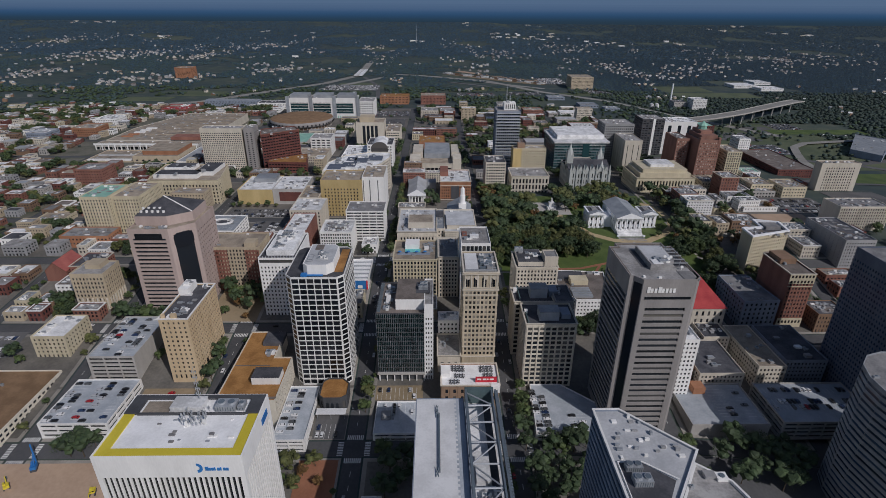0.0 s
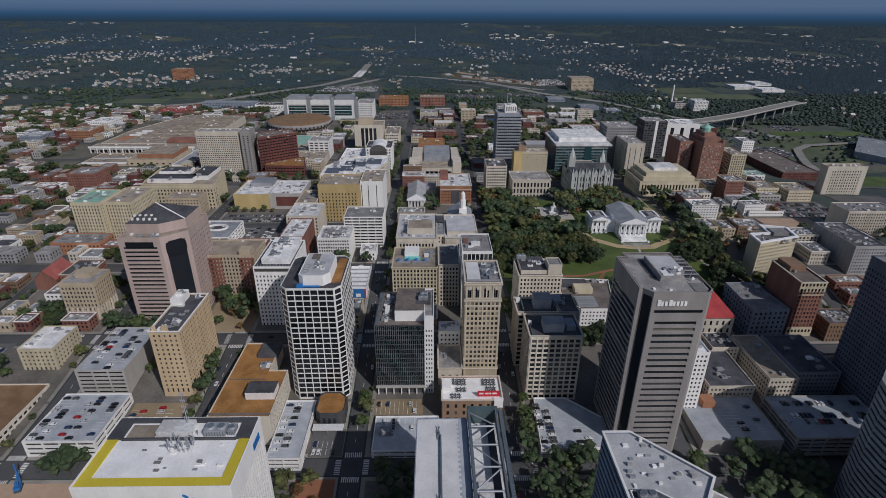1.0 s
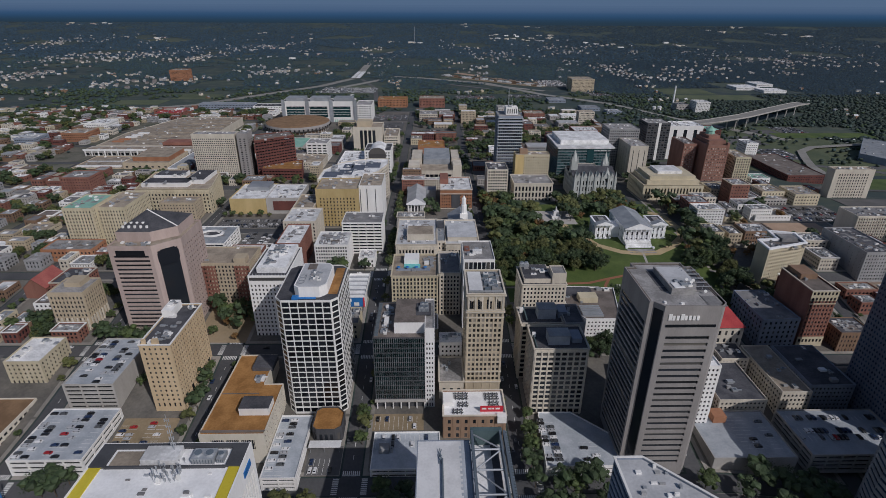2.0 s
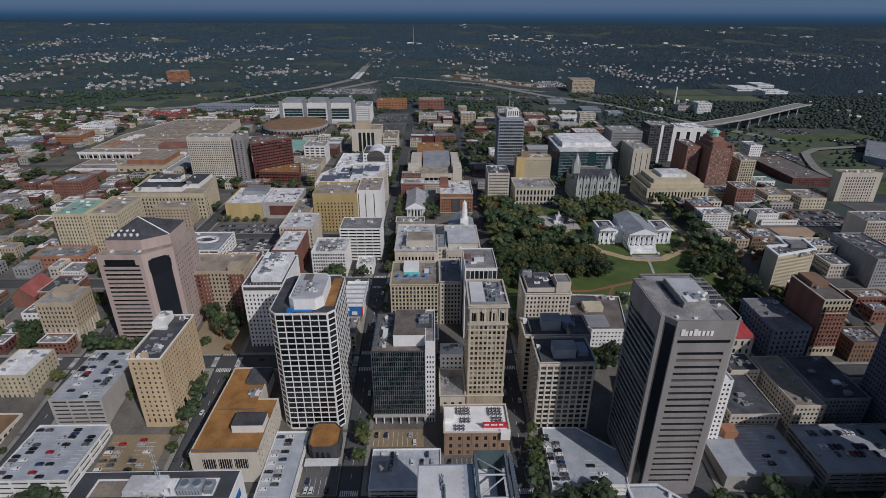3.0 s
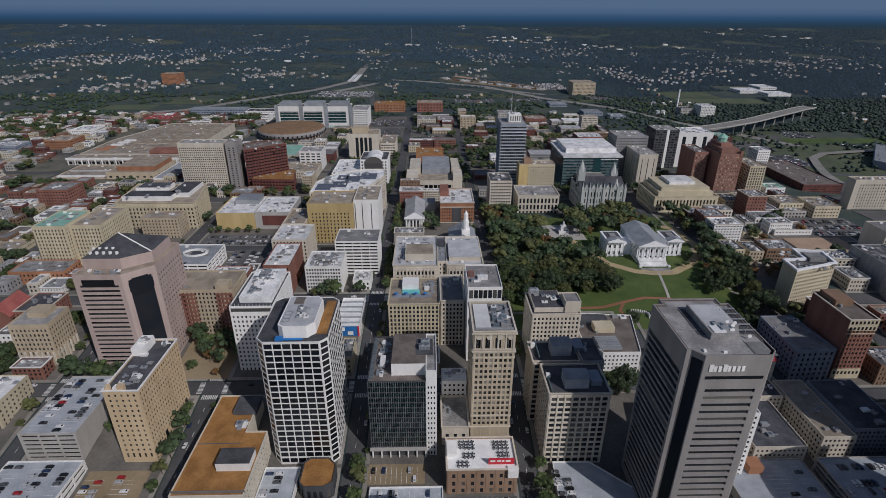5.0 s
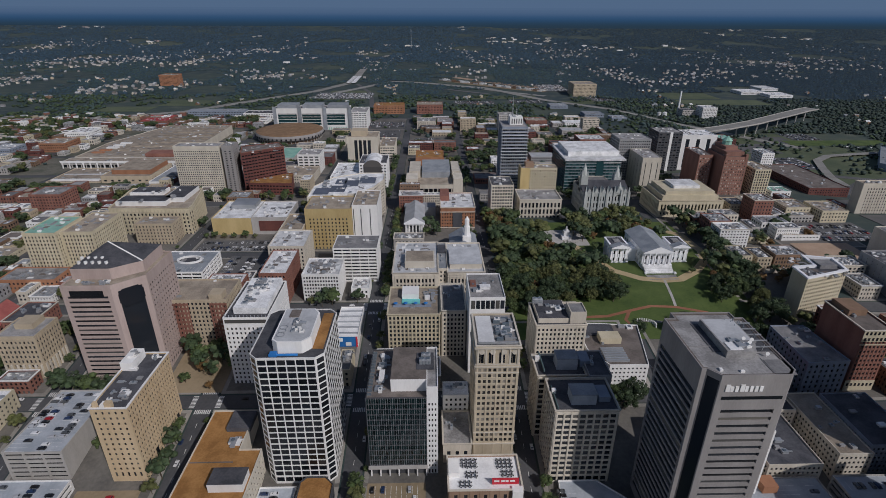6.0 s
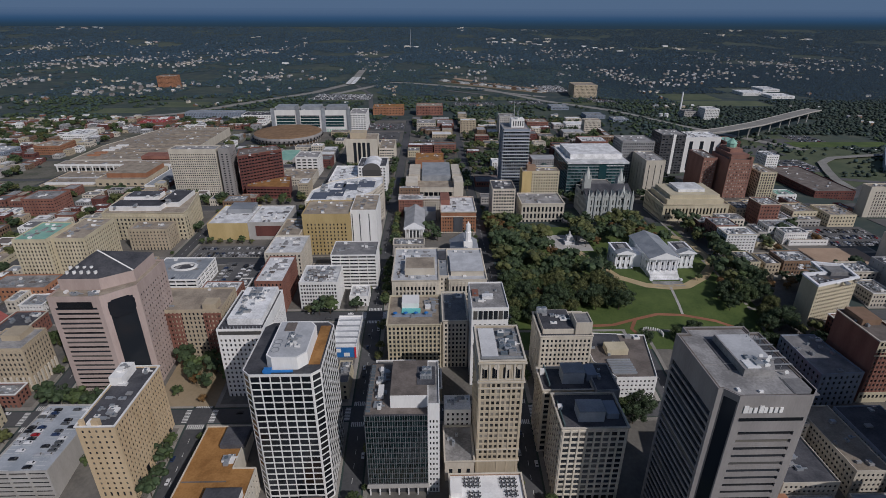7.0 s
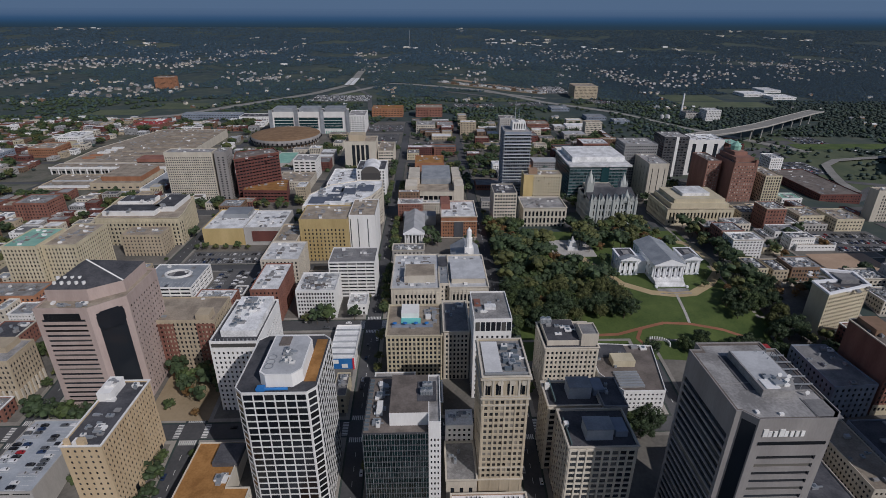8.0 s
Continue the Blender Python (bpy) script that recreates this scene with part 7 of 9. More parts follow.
def car(nm, paint):
    th = thing("car", (0, 0, 0), "parked %s car with dark windows" % nm, "car")
    b = Buf()
    prof = [(-2.25, 0.35), (2.25, 0.35), (2.3, 0.7), (2.1, 0.85), (1.1, 0.95), (0.55, 1.42), (-1.2, 1.45), (-1.9, 1.0), (-2.25, 0.95)]
    for s in (-1, 1):
        b.face([(s * (0.9 if z < 1.1 else 0.72), y, z) for y, z in (prof if s > 0 else prof[::-1])])
    for (y0, z0), (y1, z1) in zip(prof, prof[1:] + prof[:1]):
        w0, w1 = (0.9 if z0 < 1.1 else 0.72), (0.9 if z1 < 1.1 else 0.72)
        b.face(((-w0, y0, z0), (w0, y0, z0), (w1, y1, z1), (-w1, y1, z1))[::-1])
    solid("body", b, paint, th)
    b = Buf()
    b.face(((-0.7, 1.04, 1.0), (0.7, 1.04, 1.0), (0.62, 0.62, 1.39), (-0.62, 0.62, 1.39)))
    b.face(((0.7, -1.82, 1.06), (-0.7, -1.82, 1.06), (-0.62, -1.28, 1.42), (0.62, -1.28, 1.42)))
    for s in (-1, 1):
        q = ((s * 0.86, 0.85, 1.02), (s * 0.86, -1.6, 1.04), (s * 0.745, -1.2, 1.38), (s * 0.745, 0.5, 1.36))
        b.face(q if s < 0 else q[::-1])
    solid("car_windows", b, GLASS, th)
    for x in (-0.82, 0.82):
        for y in (-1.4, 1.4):
            b = Buf()
            b.tube((x - 0.1, y, 0.33), (x + 0.1, y, 0.33), 0.33, 8)
            solid("wheel", b, MAT["charcoal"], th)
    return th


CARS = [car(nm, m) for nm, m in CARM]
seen = set()
NEAR, FARCARS = [], {}
crng = random.Random(5)
PICK = (0, 0, 1, 2, 2, 2, 2, 3, 3, 3, 3, 5, 5, 0, 1, 1, 2, 2, 2, 3, 3, 0, 0, 5, 1, 2, 4)


def park_car(x, y, z, turn, k=None):
    k = crng.choice(PICK) if k is None else k
    m = pose(x, y, z, 0, 0, turn + crng.uniform(-3, 3))
    if k in seen and (y > 300 or len(NEAR) > 95):
        FARCARS.setdefault(k, []).append(m)
        return
    NEAR.append(k)
    if k in seen:
        copy_thing(CARS[k], m)
    else:
        seen.add(k)
        CARS[k].matrix_basis = m


STALLS = Buf()


def rows_of_cars(x0, x1, y0, y1, z, share, turn, pitch=5.6):
    """Cars side by side in rows; turn 0: noses along y."""
    for x in np.arange(x0 + 3, x1 - 2.5, 5.6 if turn else 2.9):
        for y in np.arange(y0 + 3, y1 - 2.5, 2.9 if turn else pitch):
            lane = int((y - y0) / pitch) if not turn else int((x - x0) / 5.6)
            if lane % 3 != 2 and y < 620:
                u, v = (2.5, 0.09) if turn else (0.09, 2.5)
                cx, cy = (x, y - 1.45) if turn else (x - 1.45, y)
                STALLS.face([(float(a), float(c), (gz(a, c) + 0.46 if z is None else z + 0.04)) for a, c in ((cx - u, cy - v), (cx + u, cy - v), (cx + u, cy + v), (cx - u, cy + v))])
    for x in np.arange(x0 + 3, x1 - 2.5, 5.6 if turn else 2.9):
        for y in np.arange(y0 + 3, y1 - 2.5, 2.9 if turn else pitch):
            lane = int((y - y0) / pitch) if not turn else int((x - x0) / 5.6)
            if lane % 3 != 2 and crng.random() < share:
                park_car(float(x), float(y), gz(x, y) + 0.42 if z is None else z, 90 if turn else 0)


for r, share, turn in (((-236, -204, 297, 348), 0.48, 90), ((-241, -199, 249, 291), 0.50, 90)):
    rows_of_cars(*r, 18.15 if r[2] > 290 else 4.15, share, turn)
rows_of_cars(62, 78, 247, 286, -0.35, 0.55, 90), rows_of_cars(84, 100, 247, 268, -0.35, 0.3, 90)
rows_of_cars(219, 281, 262, 289, -0.35, 0.5, 0)
rows_of_cars(182, 209, 255, 288, 0.15, 0.2, 90)
rows_of_cars(-97, -78, 239, 286, 0.65, 0.66, 90)
rows_of_cars(-38, 2, 262, 275, -2.35, 0.3, 0)
rows_of_cars(-242, -198, 483, 500, 31.7, 0.05, 0)
for r, m, n in LOTS:
    if n:
        rows_of_cars(*r, None, min(0.6, n * 22.0 / ((r[1] - r[0]) * (r[3] - r[2]))), 90 if r[3] - r[2] > r[1] - r[0] else 0)
for x in (-148, -49, 50):
    for y in np.arange(200, 560, 7.0):
        if min(abs(y - s) for s in YS) > 13 and crng.random() < 0.42:
            park_car(x + crng.choice((-4.4, 4.4, -1.8)), float(y), gz(x, y) + 0.15, crng.choice((0, 180)))
for y in (240, 349, 449):
    for x in np.arange(-300, 50, 8.0):
        if min(abs(x - s) for s in XS) > 13 and crng.random() < 0.36:
            park_car(float(x), y + crng.choice((-4.2, 4.2, 1.8)), gz(x, y) + 0.15, crng.choice((90, 270)))

# cafe tables on the white terrace, and the red banner
tb = thing("cafe_table", (12, 285, 12.7), "dark outdoor table with chairs on the terrace", "table", "terrace tables")
b = Buf()
b.tube((0, 0, 0), (0, 0, 0.7), 0.08, 5), b.tube((0, 0, 0.7), (0, 0, 0.76), 0.5, 8)
solid("tabletop", b, MAT["charcoal"], tb)
for k in range(4):
    b = Buf()
    c, s = math.cos(k * 1.571), math.sin(k * 1.571)
    b.box(c * 0.8 - 0.22, c * 0.8 + 0.22, s * 0.8 - 0.22, s * 0.8 + 0.22, 0, 0.45)
    b.box(c * 1.0 - 0.2, c * 1.0 + 0.2, s * 1.0 - 0.2, s * 1.0 + 0.2, 0.45, 0.9)
    solid("chair", b, MAT["charcoal"], tb)
for x0, y0, nx, ny in ((12, 287.5, 4, 3), (10.5, 275, 3, 2), (14, 281, 3, 2), (31, 287, 4, 3), (33, 281.5, 3, 2)):
    for i in range(nx):
        for j in range(ny):
            if (i, j, x0) != (0, 0, 12):
                copy_thing(tb, pose(x0 + i * 2.3, y0 + j * 2.3, 12.7, 0, 0, crng.uniform(-20, 20)))
    if x0 == 12:
        tb.matrix_basis = pose(12, 288, 12.7)
bn = thing("banner", (33, 276, 12.6), "red banner fence with pale lettering bars on the terrace", "banner")
b = Buf()
b.box(-6.5, 7.5, -0.12, 0.12, 0.2, 4.6, 0, True)
solid("panel", b, MAT["red_paint"], bn)
for x0, x1 in ((-5.5, -2.8), (-1.8, 0.4), (0.8, 2.0), (2.8, 5.4)):
    b = Buf()
    b.box(x0, x1, -0.2, -0.125, 2.0, 3.2, 0, True)
    solid("bar", b, MAT["white"], bn)
for x in (-6, -2, 2, 7):
    b = Buf()
    b.tube((x, 0.3, 0), (x, 0.3, 3), 0.08, 5)
    solid("post", b, MAT["metal"], bn)

take(-670, -623, 983, 1032), take(-692, -648, 1093, 1142), take(-737, -698, 958, 1002), take(-620, -558, 1223, 1264)
take(104, 266, 403, 436)
take(-242, -150, 530, 597)
take(-181, -141, 350, 399)
take(98, 146, 316, 349)
# ---- filler buildings of the blocks ----
frng = random.Random(2024)
LOW = 0


def free(x0, x1, y0, y1, gap=1.5):
    return all(x1 + gap < a or x0 - gap > c or y1 + gap < d or y0 - gap > e for a, c, d, e in RECTS)


WALLN = dict(taupe="taupe brick", white="white painted", cream="cream brick", tan="tan brick", stone="pale stone", brick="red brick", dark_brick="dark red brick", concrete="grey concrete", orange_brick="orange brick", grey="grey", brown="brown brick", bluegrey="blue-grey")
ROOFN = dict(r_white="white", r_grey="grey", r_dark="black", r_tan="tan", r_mid="dark grey", r_rust="rust-brown", r_slate="slate-grey", r_brown="brown")
for i, xa in enumerate(XS[:-1]):
    xb = XS[i + 1]
    for ya, yb in zip(YS[:-1], YS[1:]):
        if xa > 250 and ya > 800 or xa > 480:
            continue
        if xa < -250 and ya < 200 or ya < 200:
            continue
        far = ya >= 700
        left = xa < -330
        y = ya + 9
        while y < yb - 14:
            dep = frng.uniform(14, 26) if not (left or far) else (frng.uniform(11, 20) if left else frng.uniform(16, 30))
            x = xa + 8.5
            while x < xb - 16:
                w = (frng.uniform(16, 42) if far else frng.uniform(12, 30)) if not left else frng.uniform(8, 22)
                x1, y1 = min(x + w, xb - 8.5), min(y + dep, yb - 8.5)
                roll = frng.random()
                if x1 - x > 7 and y1 - y > 8 and free(x, x1, y, y1):
                    if roll < ((0.74 if ya < 560 else 0.58) if left else (0.46 if far else 0.70)):
                        h = frng.uniform(6, 11) if left else (frng.uniform(7, 16) if far or xa > 260 else frng.uniform(8, 22))
                        if not left and frng.random() < 0.10:
                            h += 12
                        wl = frng.choice(("brick", "brick", "dark_brick", "tan", "stone", "white", "cream", "concrete", "stone", "brown", "grey", "tan", "concrete", "brown"))
                        rf = frng.choice(("r_white", "r_white", "r_grey", "r_mid", "r_tan", "r_dark", "r_grey", "r_slate") if not far else ("r_white", "r_bright", "r_grey", "r_mid", "r_tan", "r_dark", "r_pale"))
                        if left and frng.random() < 0.45:
                            wl, rf = frng.choice(("brick", "dark_brick", "white", "stone", "grey", "brown")), frng.choice(("r_mid", "r_brown", "r_white", "r_grey", "r_slate", "r_white", "r_dark"))
                        if xa > 250 and frng.random() < 0.8:
                            wl, rf = frng.choice(("brick", "dark_brick", "brown", "grey", "stone", "brick", "white", "taupe")), frng.choice(("r_dark", "r_mid", "r_brown", "r_dark", "r_tan", "r_slate", "r_white"))
                        top, sty = gz((x + x1) / 2, (y + y1) / 2) + h, style(frng.uniform(2.3, 3.8), frng.uniform(3.2, 3.8), frng.uniform(0.38, 0.6), frng.uniform(0.45, 0.62), base=frng.choice((3.0, 4.0, 4.5)), top=frng.uniform(0.8, 1.8), depth=0.25, band=frng.choice((0, 0, 0.12)) if y < 690 else 0)
                        if y < 690 and xa > -360 and LOW < 240:
                            LOW += 1
                            building("low_building", (x, x1, y, y1), top, wl, sty, roof=rf, label="low %s building with a flat %s roof" % (WALLN[wl], ROOFN[rf]), units=frng.randint(5, 13), seed=int(x * 7 + y), parapet=0.7, plain_plant=True, cap=frng.choice((None, None, None, "stone", "white")))
                        else:
                            far_block(x, x1, y, y1, top, wl, sty, rf, frng.randint(0, 4), frng)
                        take(x, x1, y, y1)
                    elif roll < (0.94 if left else 0.86):
                        for _ in range(frng.randint(2, 5) if not far else frng.randint(4, 9)):
                            plant_tree(frng.uniform(x, x1), frng.uniform(y, y1), None, frng.uniform(0.6, 0.95))
                    elif roll < (0.9 if ya < 700 else 1.0) and ya < 1250:
                        for _ in range(frng.randint(2, 5) if not far else 12):
                            cx, cy = frng.uniform(x + 2, x1 - 2), frng.uniform(y + 2, y1 - 2)
                            park_car(cx, cy, gz(cx, cy) + 0.35, frng.choice((0, 90)))
                x = x1 + frng.uniform(1.5, 5)
            y += dep + frng.uniform(2, 6)
# yard trees of the western blocks
for _ in range(150):
    x, y = trng.uniform(-455, -205), trng.uniform(212, 600)
    if min(abs(x - q) for q in XS) > 8 and min(abs(y - q) for q in YS) > 8 and free(x - 4, x + 4, y - 4, y + 4, 0.5):
        plant_tree(x, y, None, trng.uniform(0.5, 0.85))
for _ in range(260):
    x, y = trng.uniform(228, 470), trng.uniform(392, 640)
    if free(x - 3.5, x + 3.5, y - 3.5, y + 3.5, 0.5) and min(abs(x - q) for q in XS) > 7 and min(abs(y - q) for q in YS) > 7:
        plant_tree(x, y, trng.choice((1, 3, 3, 0, 4)), trng.uniform(0.6, 1.0))
# street trees
for x in XS:
    for y in np.arange(210, 690, 11.0):
        for s in (-7.6, 7.6):
            if min(abs(y - q) for q in YS) > 10 and trng.random() < (0.5 if x < 60 else 0.3) and not (x > 60 and y > 400) and free(x + s - 1, x + s + 1, y - 1, y + 1, 0.5):
                plant_tree(x + s, float(y), trng.choice((2, 5, 5, 0, 6)), 0.62)
for y in np.arange(462, 820, 9.5):
    for s in (-7.4, 7.4):
        if min(abs(y - q) for q in YS) > 9 and trng.random() < 0.75 and free(-49 + s - 1, -49 + s + 1, y - 1, y + 1, 0.3):
            plant_tree(-49 + s, float(y), trng.choice((0, 3, 0, 2)), 0.72)
for x, y, k, s in ((-212, 240, 1, 1.0), (-205, 243, 3, 0.9), (-220, 239, 0, 0.9), (-84, 226, 6, 0.9), (-76, 222, 4, 0.9), (-80, 214, 2, 1.0), (-70, 228, 6, 0.9), (-90, 216, 0, 0.9), (-66, 216, 4, 0.8), (-45, 268, 0, 0.9), (-44, 279, 6, 0.9), (-46, 288, 0, 0.8),
                   (56, 262, 0, 1.0), (55, 250, 3, 1.1), (57, 272, 0, 0.9), (55, 238, 3, 1.1), (70, 238, 3, 1.0), (84, 237, 1, 1.1), (92, 240, 3, 0.9), (76, 235, 0, 1.0), (-155, 318, 0, 0.8), (-154, 306, 3, 0.8), (-156, 328, 0, 0.7), (-196, 330, 3, 0.8), (-197, 316, 0, 0.8),
                   (-150, 385, 3, 1.1), (-142, 392, 1, 1.0), (-155, 392, 0, 1.0), (-140, 380, 0, 0.9), (-165, 386, 0, 1.0), (-172, 392, 1, 1.0), (-160, 376, 4, 0.8), (-205, 357, 1, 1.0), (-215, 356, 3, 1.1), (-225, 357, 0, 1.1), (-236, 358, 3, 1.1), (-248, 362, 1, 1.0), (-192, 394, 3, 1.0), (-161, 379, 3, 1.1), (-157, 318, 3, 1.0), (-154, 296, 1, 0.9),
                   (-300, 374, 1, 1.0), (-310, 380, 3, 1.0), (-320, 372, 0, 1.0), (-276, 326, 2, 0.7), (-284, 324, 4, 0.7), (-98, 352, 3, 0.9), (-100, 342, 1, 0.9), (-102, 356, 0, 0.9), (-84, 452, 0, 1.0), (-92, 450, 3, 1.0), (-100, 452, 2, 0.9), (-64, 454, 3, 0.8), (-6, 606, 3, 1.1), (0, 600, 1, 1.0), (3, 592, 3, 0.8), (-38, 600, 2, 1.1),
                   (-40, 590, 0, 1.0), (-8, 592, 0, 0.8), (-236, 588, 0, 0.6), (-227, 588, 0, 0.6), (-218, 588, 2, 0.6), (-208, 588, 0, 0.6), (-196, 588, 0, 0.65), (-186, 588, 2, 0.6), (-55, 553, 3, 0.8), (-43, 520, 0, 0.7), (-43, 508, 3, 0.7), (-43, 496, 0, 0.7), (-86, 456, 3, 1.0), (-262, 612, 3, 0.9), (-250, 618, 1, 0.9), (58, 190, 1, 1.0), (63, 200, 3, 1.1), (57, 208, 1, 1.0), (65, 214, 3, 1.0), (58, 222, 1, 1.1), (66, 228, 3, 1.0), (74, 208, 1, 1.0), (75, 222, 3, 1.0), (84, 214, 1, 1.1), (92, 224, 3, 1.0), (86, 200, 3, 1.0), (-152, 372, 3, 0.9), (-168, 366, 0, 0.7), (-150, 360, 4, 0.6), (106, 335, 3, 0.9), (-28, 208, 1, 1.0), (-20, 214, 3, 1.1), (-14, 222, 3, 1.0), (-26, 224, 1, 1.1), (-18, 232, 3, 1.0), (-30, 234, 0, 1.0), (-216, 236, 1, 1.1), (-208, 236, 1, 1.1), (66, 905, 3, 1.2), (74, 912, 1, 1.2), (84, 905, 3, 1.2), (94, 912, 1, 1.2), (102, 904, 3, 1.1), (60, 1180, 1, 1.2), (70, 1192, 3, 1.2), (80, 1180, 1, 1.3), (92, 1190, 3, 1.2), (104, 1182, 1, 1.3), (115, 1196, 3, 1.2), (72, 1212, 1, 1.3), (88, 1220, 3, 1.3), (102, 1214, 1, 1.2), (118, 1226, 3, 1.3), (62, 1236, 1, 1.2), (80, 1244, 3, 1.3), (98, 1250, 1, 1.3),
                   (-58, 870, 3, 0.9), (-58, 890, 3, 0.9), (-58, 910, 1, 0.9), (-58, 850, 0, 0.9), (49, 790, 3, 0.9), (47, 810, 1, 0.9), (48, 830, 3, 0.9), (-29, 772, 3, 0.8), (46, 770, 3, 1.0), (150, 214, 3, 1.1), (176, 216, 1, 1.2), (188, 222, 3, 1.1), (200, 214, 1, 1.2), (212, 222, 3, 1.1), (222, 232, 1, 1.1), (170, 232, 3, 1.1), (182, 240, 1, 1.1), (196, 236, 3, 1.2), (206, 228, 1, 1.2), (214, 240, 3, 1.0), (150, 236, 0, 1.0)):
    plant_tree(x, y, k, s)


def merge(name, pieces, label, category):
    """Copies of meshes joined into one object of stuff."""
    vs, fs, off = [], [], 0
    for me, mats in pieces:
        co = np.empty(len(me.vertices) * 3)
        me.vertices.foreach_get("co", co)
        co = co.reshape(-1, 3)
        polys = [tuple(q.vertices) for q in me.polygons]
        for m in mats:
            a = np.array(m)
            vs.append(co @ a[:3, :3].T + a[:3, 3])
            fs.extend(tuple(i + off for i in q) for q in polys)
            off += len(co)
    me = bpy.data.meshes.new(name)
    me.from_pydata(np.concatenate(vs).tolist(), [], fs)
    me.materials.append(pieces[0][0].materials[0])
    tagged(new(name, me), label, category, kind="stuff")


def light_crown(i):
    """A plainer crown for the many farther trees."""
    h, s = SHAPES[i][:2]
    rng, b = random.Random(900 + i), Buf()
    blob(b, (0, 0, h * 0.62), s * 0.32, rng)
    for k in range(9):
        a = 2.4 * k + rng.uniform(-0.4, 0.4)
        up = rng.uniform(0.42, 0.86)
        q = s * 0.34 * (1.1 - 0.7 * max(0, up - 0.55))
        blob(b, (math.cos(a) * q, math.sin(a) * q, h * up), s * rng.uniform(0.13, 0.20), rng)
    for k in range(260):
        a, e, q = rng.uniform(0, 6.28), rng.uniform(-0.4, 1.4), rng.uniform(0.28, 0.66)
        rr = rng.uniform(0.34, 0.50) * (1 + 0.16 * math.sin(3 * a + i) * math.cos(2 * e))
        c = Vector((math.cos(a) * math.cos(e) * s * rr, math.sin(a) * math.cos(e) * s * rr, h * 0.64 + math.sin(e) * h * rr * 0.7))
        u, w = Vector((rng.uniform(-1, 1), rng.uniform(-1, 1), rng.uniform(-0.6, 0.6))).normalized() * q, Vector((rng.uniform(-1, 1), rng.uniform(-1, 1), rng.uniform(-0.6, 0.6))).normalized() * q
        b.face([(c + u)[:], (c + w)[:], (c - u)[:]])
    me = bpy.data.meshes.new("crown_light")
    me.from_pydata(b.v, [], b.f)
    me.materials.append(LEAF[SHAPES[i][2]])
    return me


for i, ms in GROVE.items():
    merge("grove_crowns", [(light_crown(i), ms)], "crowns of the many farther city trees", "trees")
    q = Buf()
    q.tube((0, 0, -1), (0.2, 0.1, SHAPES[i][0] * 0.6), 0.3, 6, 0, 0.15), q.tube((0.1, 0, SHAPES[i][0] * 0.3), (1.6, 0.8, SHAPES[i][0] * 0.6), 0.14, 4, 0, 0.05)
    me = bpy.data.meshes.new("trunk_light")
    me.from_pydata(q.v, [], q.f)
    me.materials.append(MAT["bark"])
    merge("grove_trunks", [(me, ms)], "trunks of the many farther city trees", "trees")
for k, ms in FARCARS.items():
    merge("far_cars", [([c for c in CARS[k].children if c.name.startswith("body")][0].data, ms)], "many far parked cars", "cars")
    merge("far_car_windows", [([c for c in CARS[k].children if c.name.startswith("car_")][0].data, ms)], "windows of the many far parked cars", "cars")


# dark asphalt, also standing in for shade, and trees below the eastern towers
tagged(sheet("asphalt_yard", 112, 240, 190, 233, 0.45, MAT["asphalt"], step=6), "dark asphalt yard between towers", "ground", kind="structure")

# the canopy by the eight-sided building, the blue-roofed kiosk and the brick plaza below the towers
cn = thing("canopy", (-66.5, 264.7, gz(-66, 265)), "long white canopy on slim posts", "canopy")
b = Buf()
b.box(-9.5, 9.5, -2.7, 2.7, 4.2, 4.7, 0, True)
solid("canopy_roof", b, MAT["r_bright"], cn)
for x in (-8.5, 0, 8.5):
    for y in (-2.2, 2.2):
        b = Buf()
        b.tube((x, y, -1), (x, y, 4.3), 0.15, 6)
        solid("post", b, MAT["metal"], cn)
building("kiosk_building", (-40, -29, 195, 205), -6.5, "white", style(3, 3.5, 0.5, 0.5, base=1.5, top=0.8, shop=False), roof="r_blue", label="small white building with a blue roof", units=0)
tagged(sheet("brick_plaza", -80, -57, 195, 232, 0.5, MAT["brickpath"], step=6), "reddish brick plaza with trees", "plaza", kind="structure")


def digger(x, y, turn, z=None):
    """A tracked yellow excavator."""
    th = thing("excavator", (x, y, gz(x, y) + 0.62), "yellow tracked excavator on the bare building site", "excavator", "", turn)
    for s in (-1.3, 1.3):
        b = Buf()
        b.box(s - 0.35, s + 0.35, -2.1, 2.1, 0, 0.9, 0, True)
        b.tube((s - 0.35, 2.1, 0.45), (s + 0.35, 2.1, 0.45), 0.45, 8), b.tube((s - 0.35, -2.1, 0.45), (s + 0.35, -2.1, 0.45), 0.45, 8)
        solid("track", b, MAT["charcoal"], th)
    b = Buf()
    b.box(-1.4, 1.4, -2.4, 1.2, 1.0, 2.2, 0, True), b.box(0.1, 1.4, -2.4, -0.6, 2.2, 2.7)
    solid("body", b, MAT["yellow_paint"], th)
    b = Buf()
    b.box(-1.35, -0.2, -0.4, 1.5, 2.2, 3.2)
    cab = solid("cab", b, MAT["yellow_paint"], th)
    b = Buf()
    b.box(-1.3, -0.25, 1.5, 1.53, 2.3, 3.1, 0, True)
    solid("cab_window", b, GLASS, cab)
    b = Buf()
    b.tube((0.4, 0.9, 1.9), (0.4, 4.2, 4.6), 0.3, 6, 0, 0.24), b.tube((0.4, 4.2, 4.6), (0.4, 6.6, 2.2), 0.24, 6, 0, 0.18)
    solid("arm", b, MAT["yellow_paint"], th)
    b = Buf()
    b.box(-0.2, 1.0, 6.1, 7.1, 0.9, 2.2, 0, True)
    solid("bucket", b, MAT["steel_dark"], th)


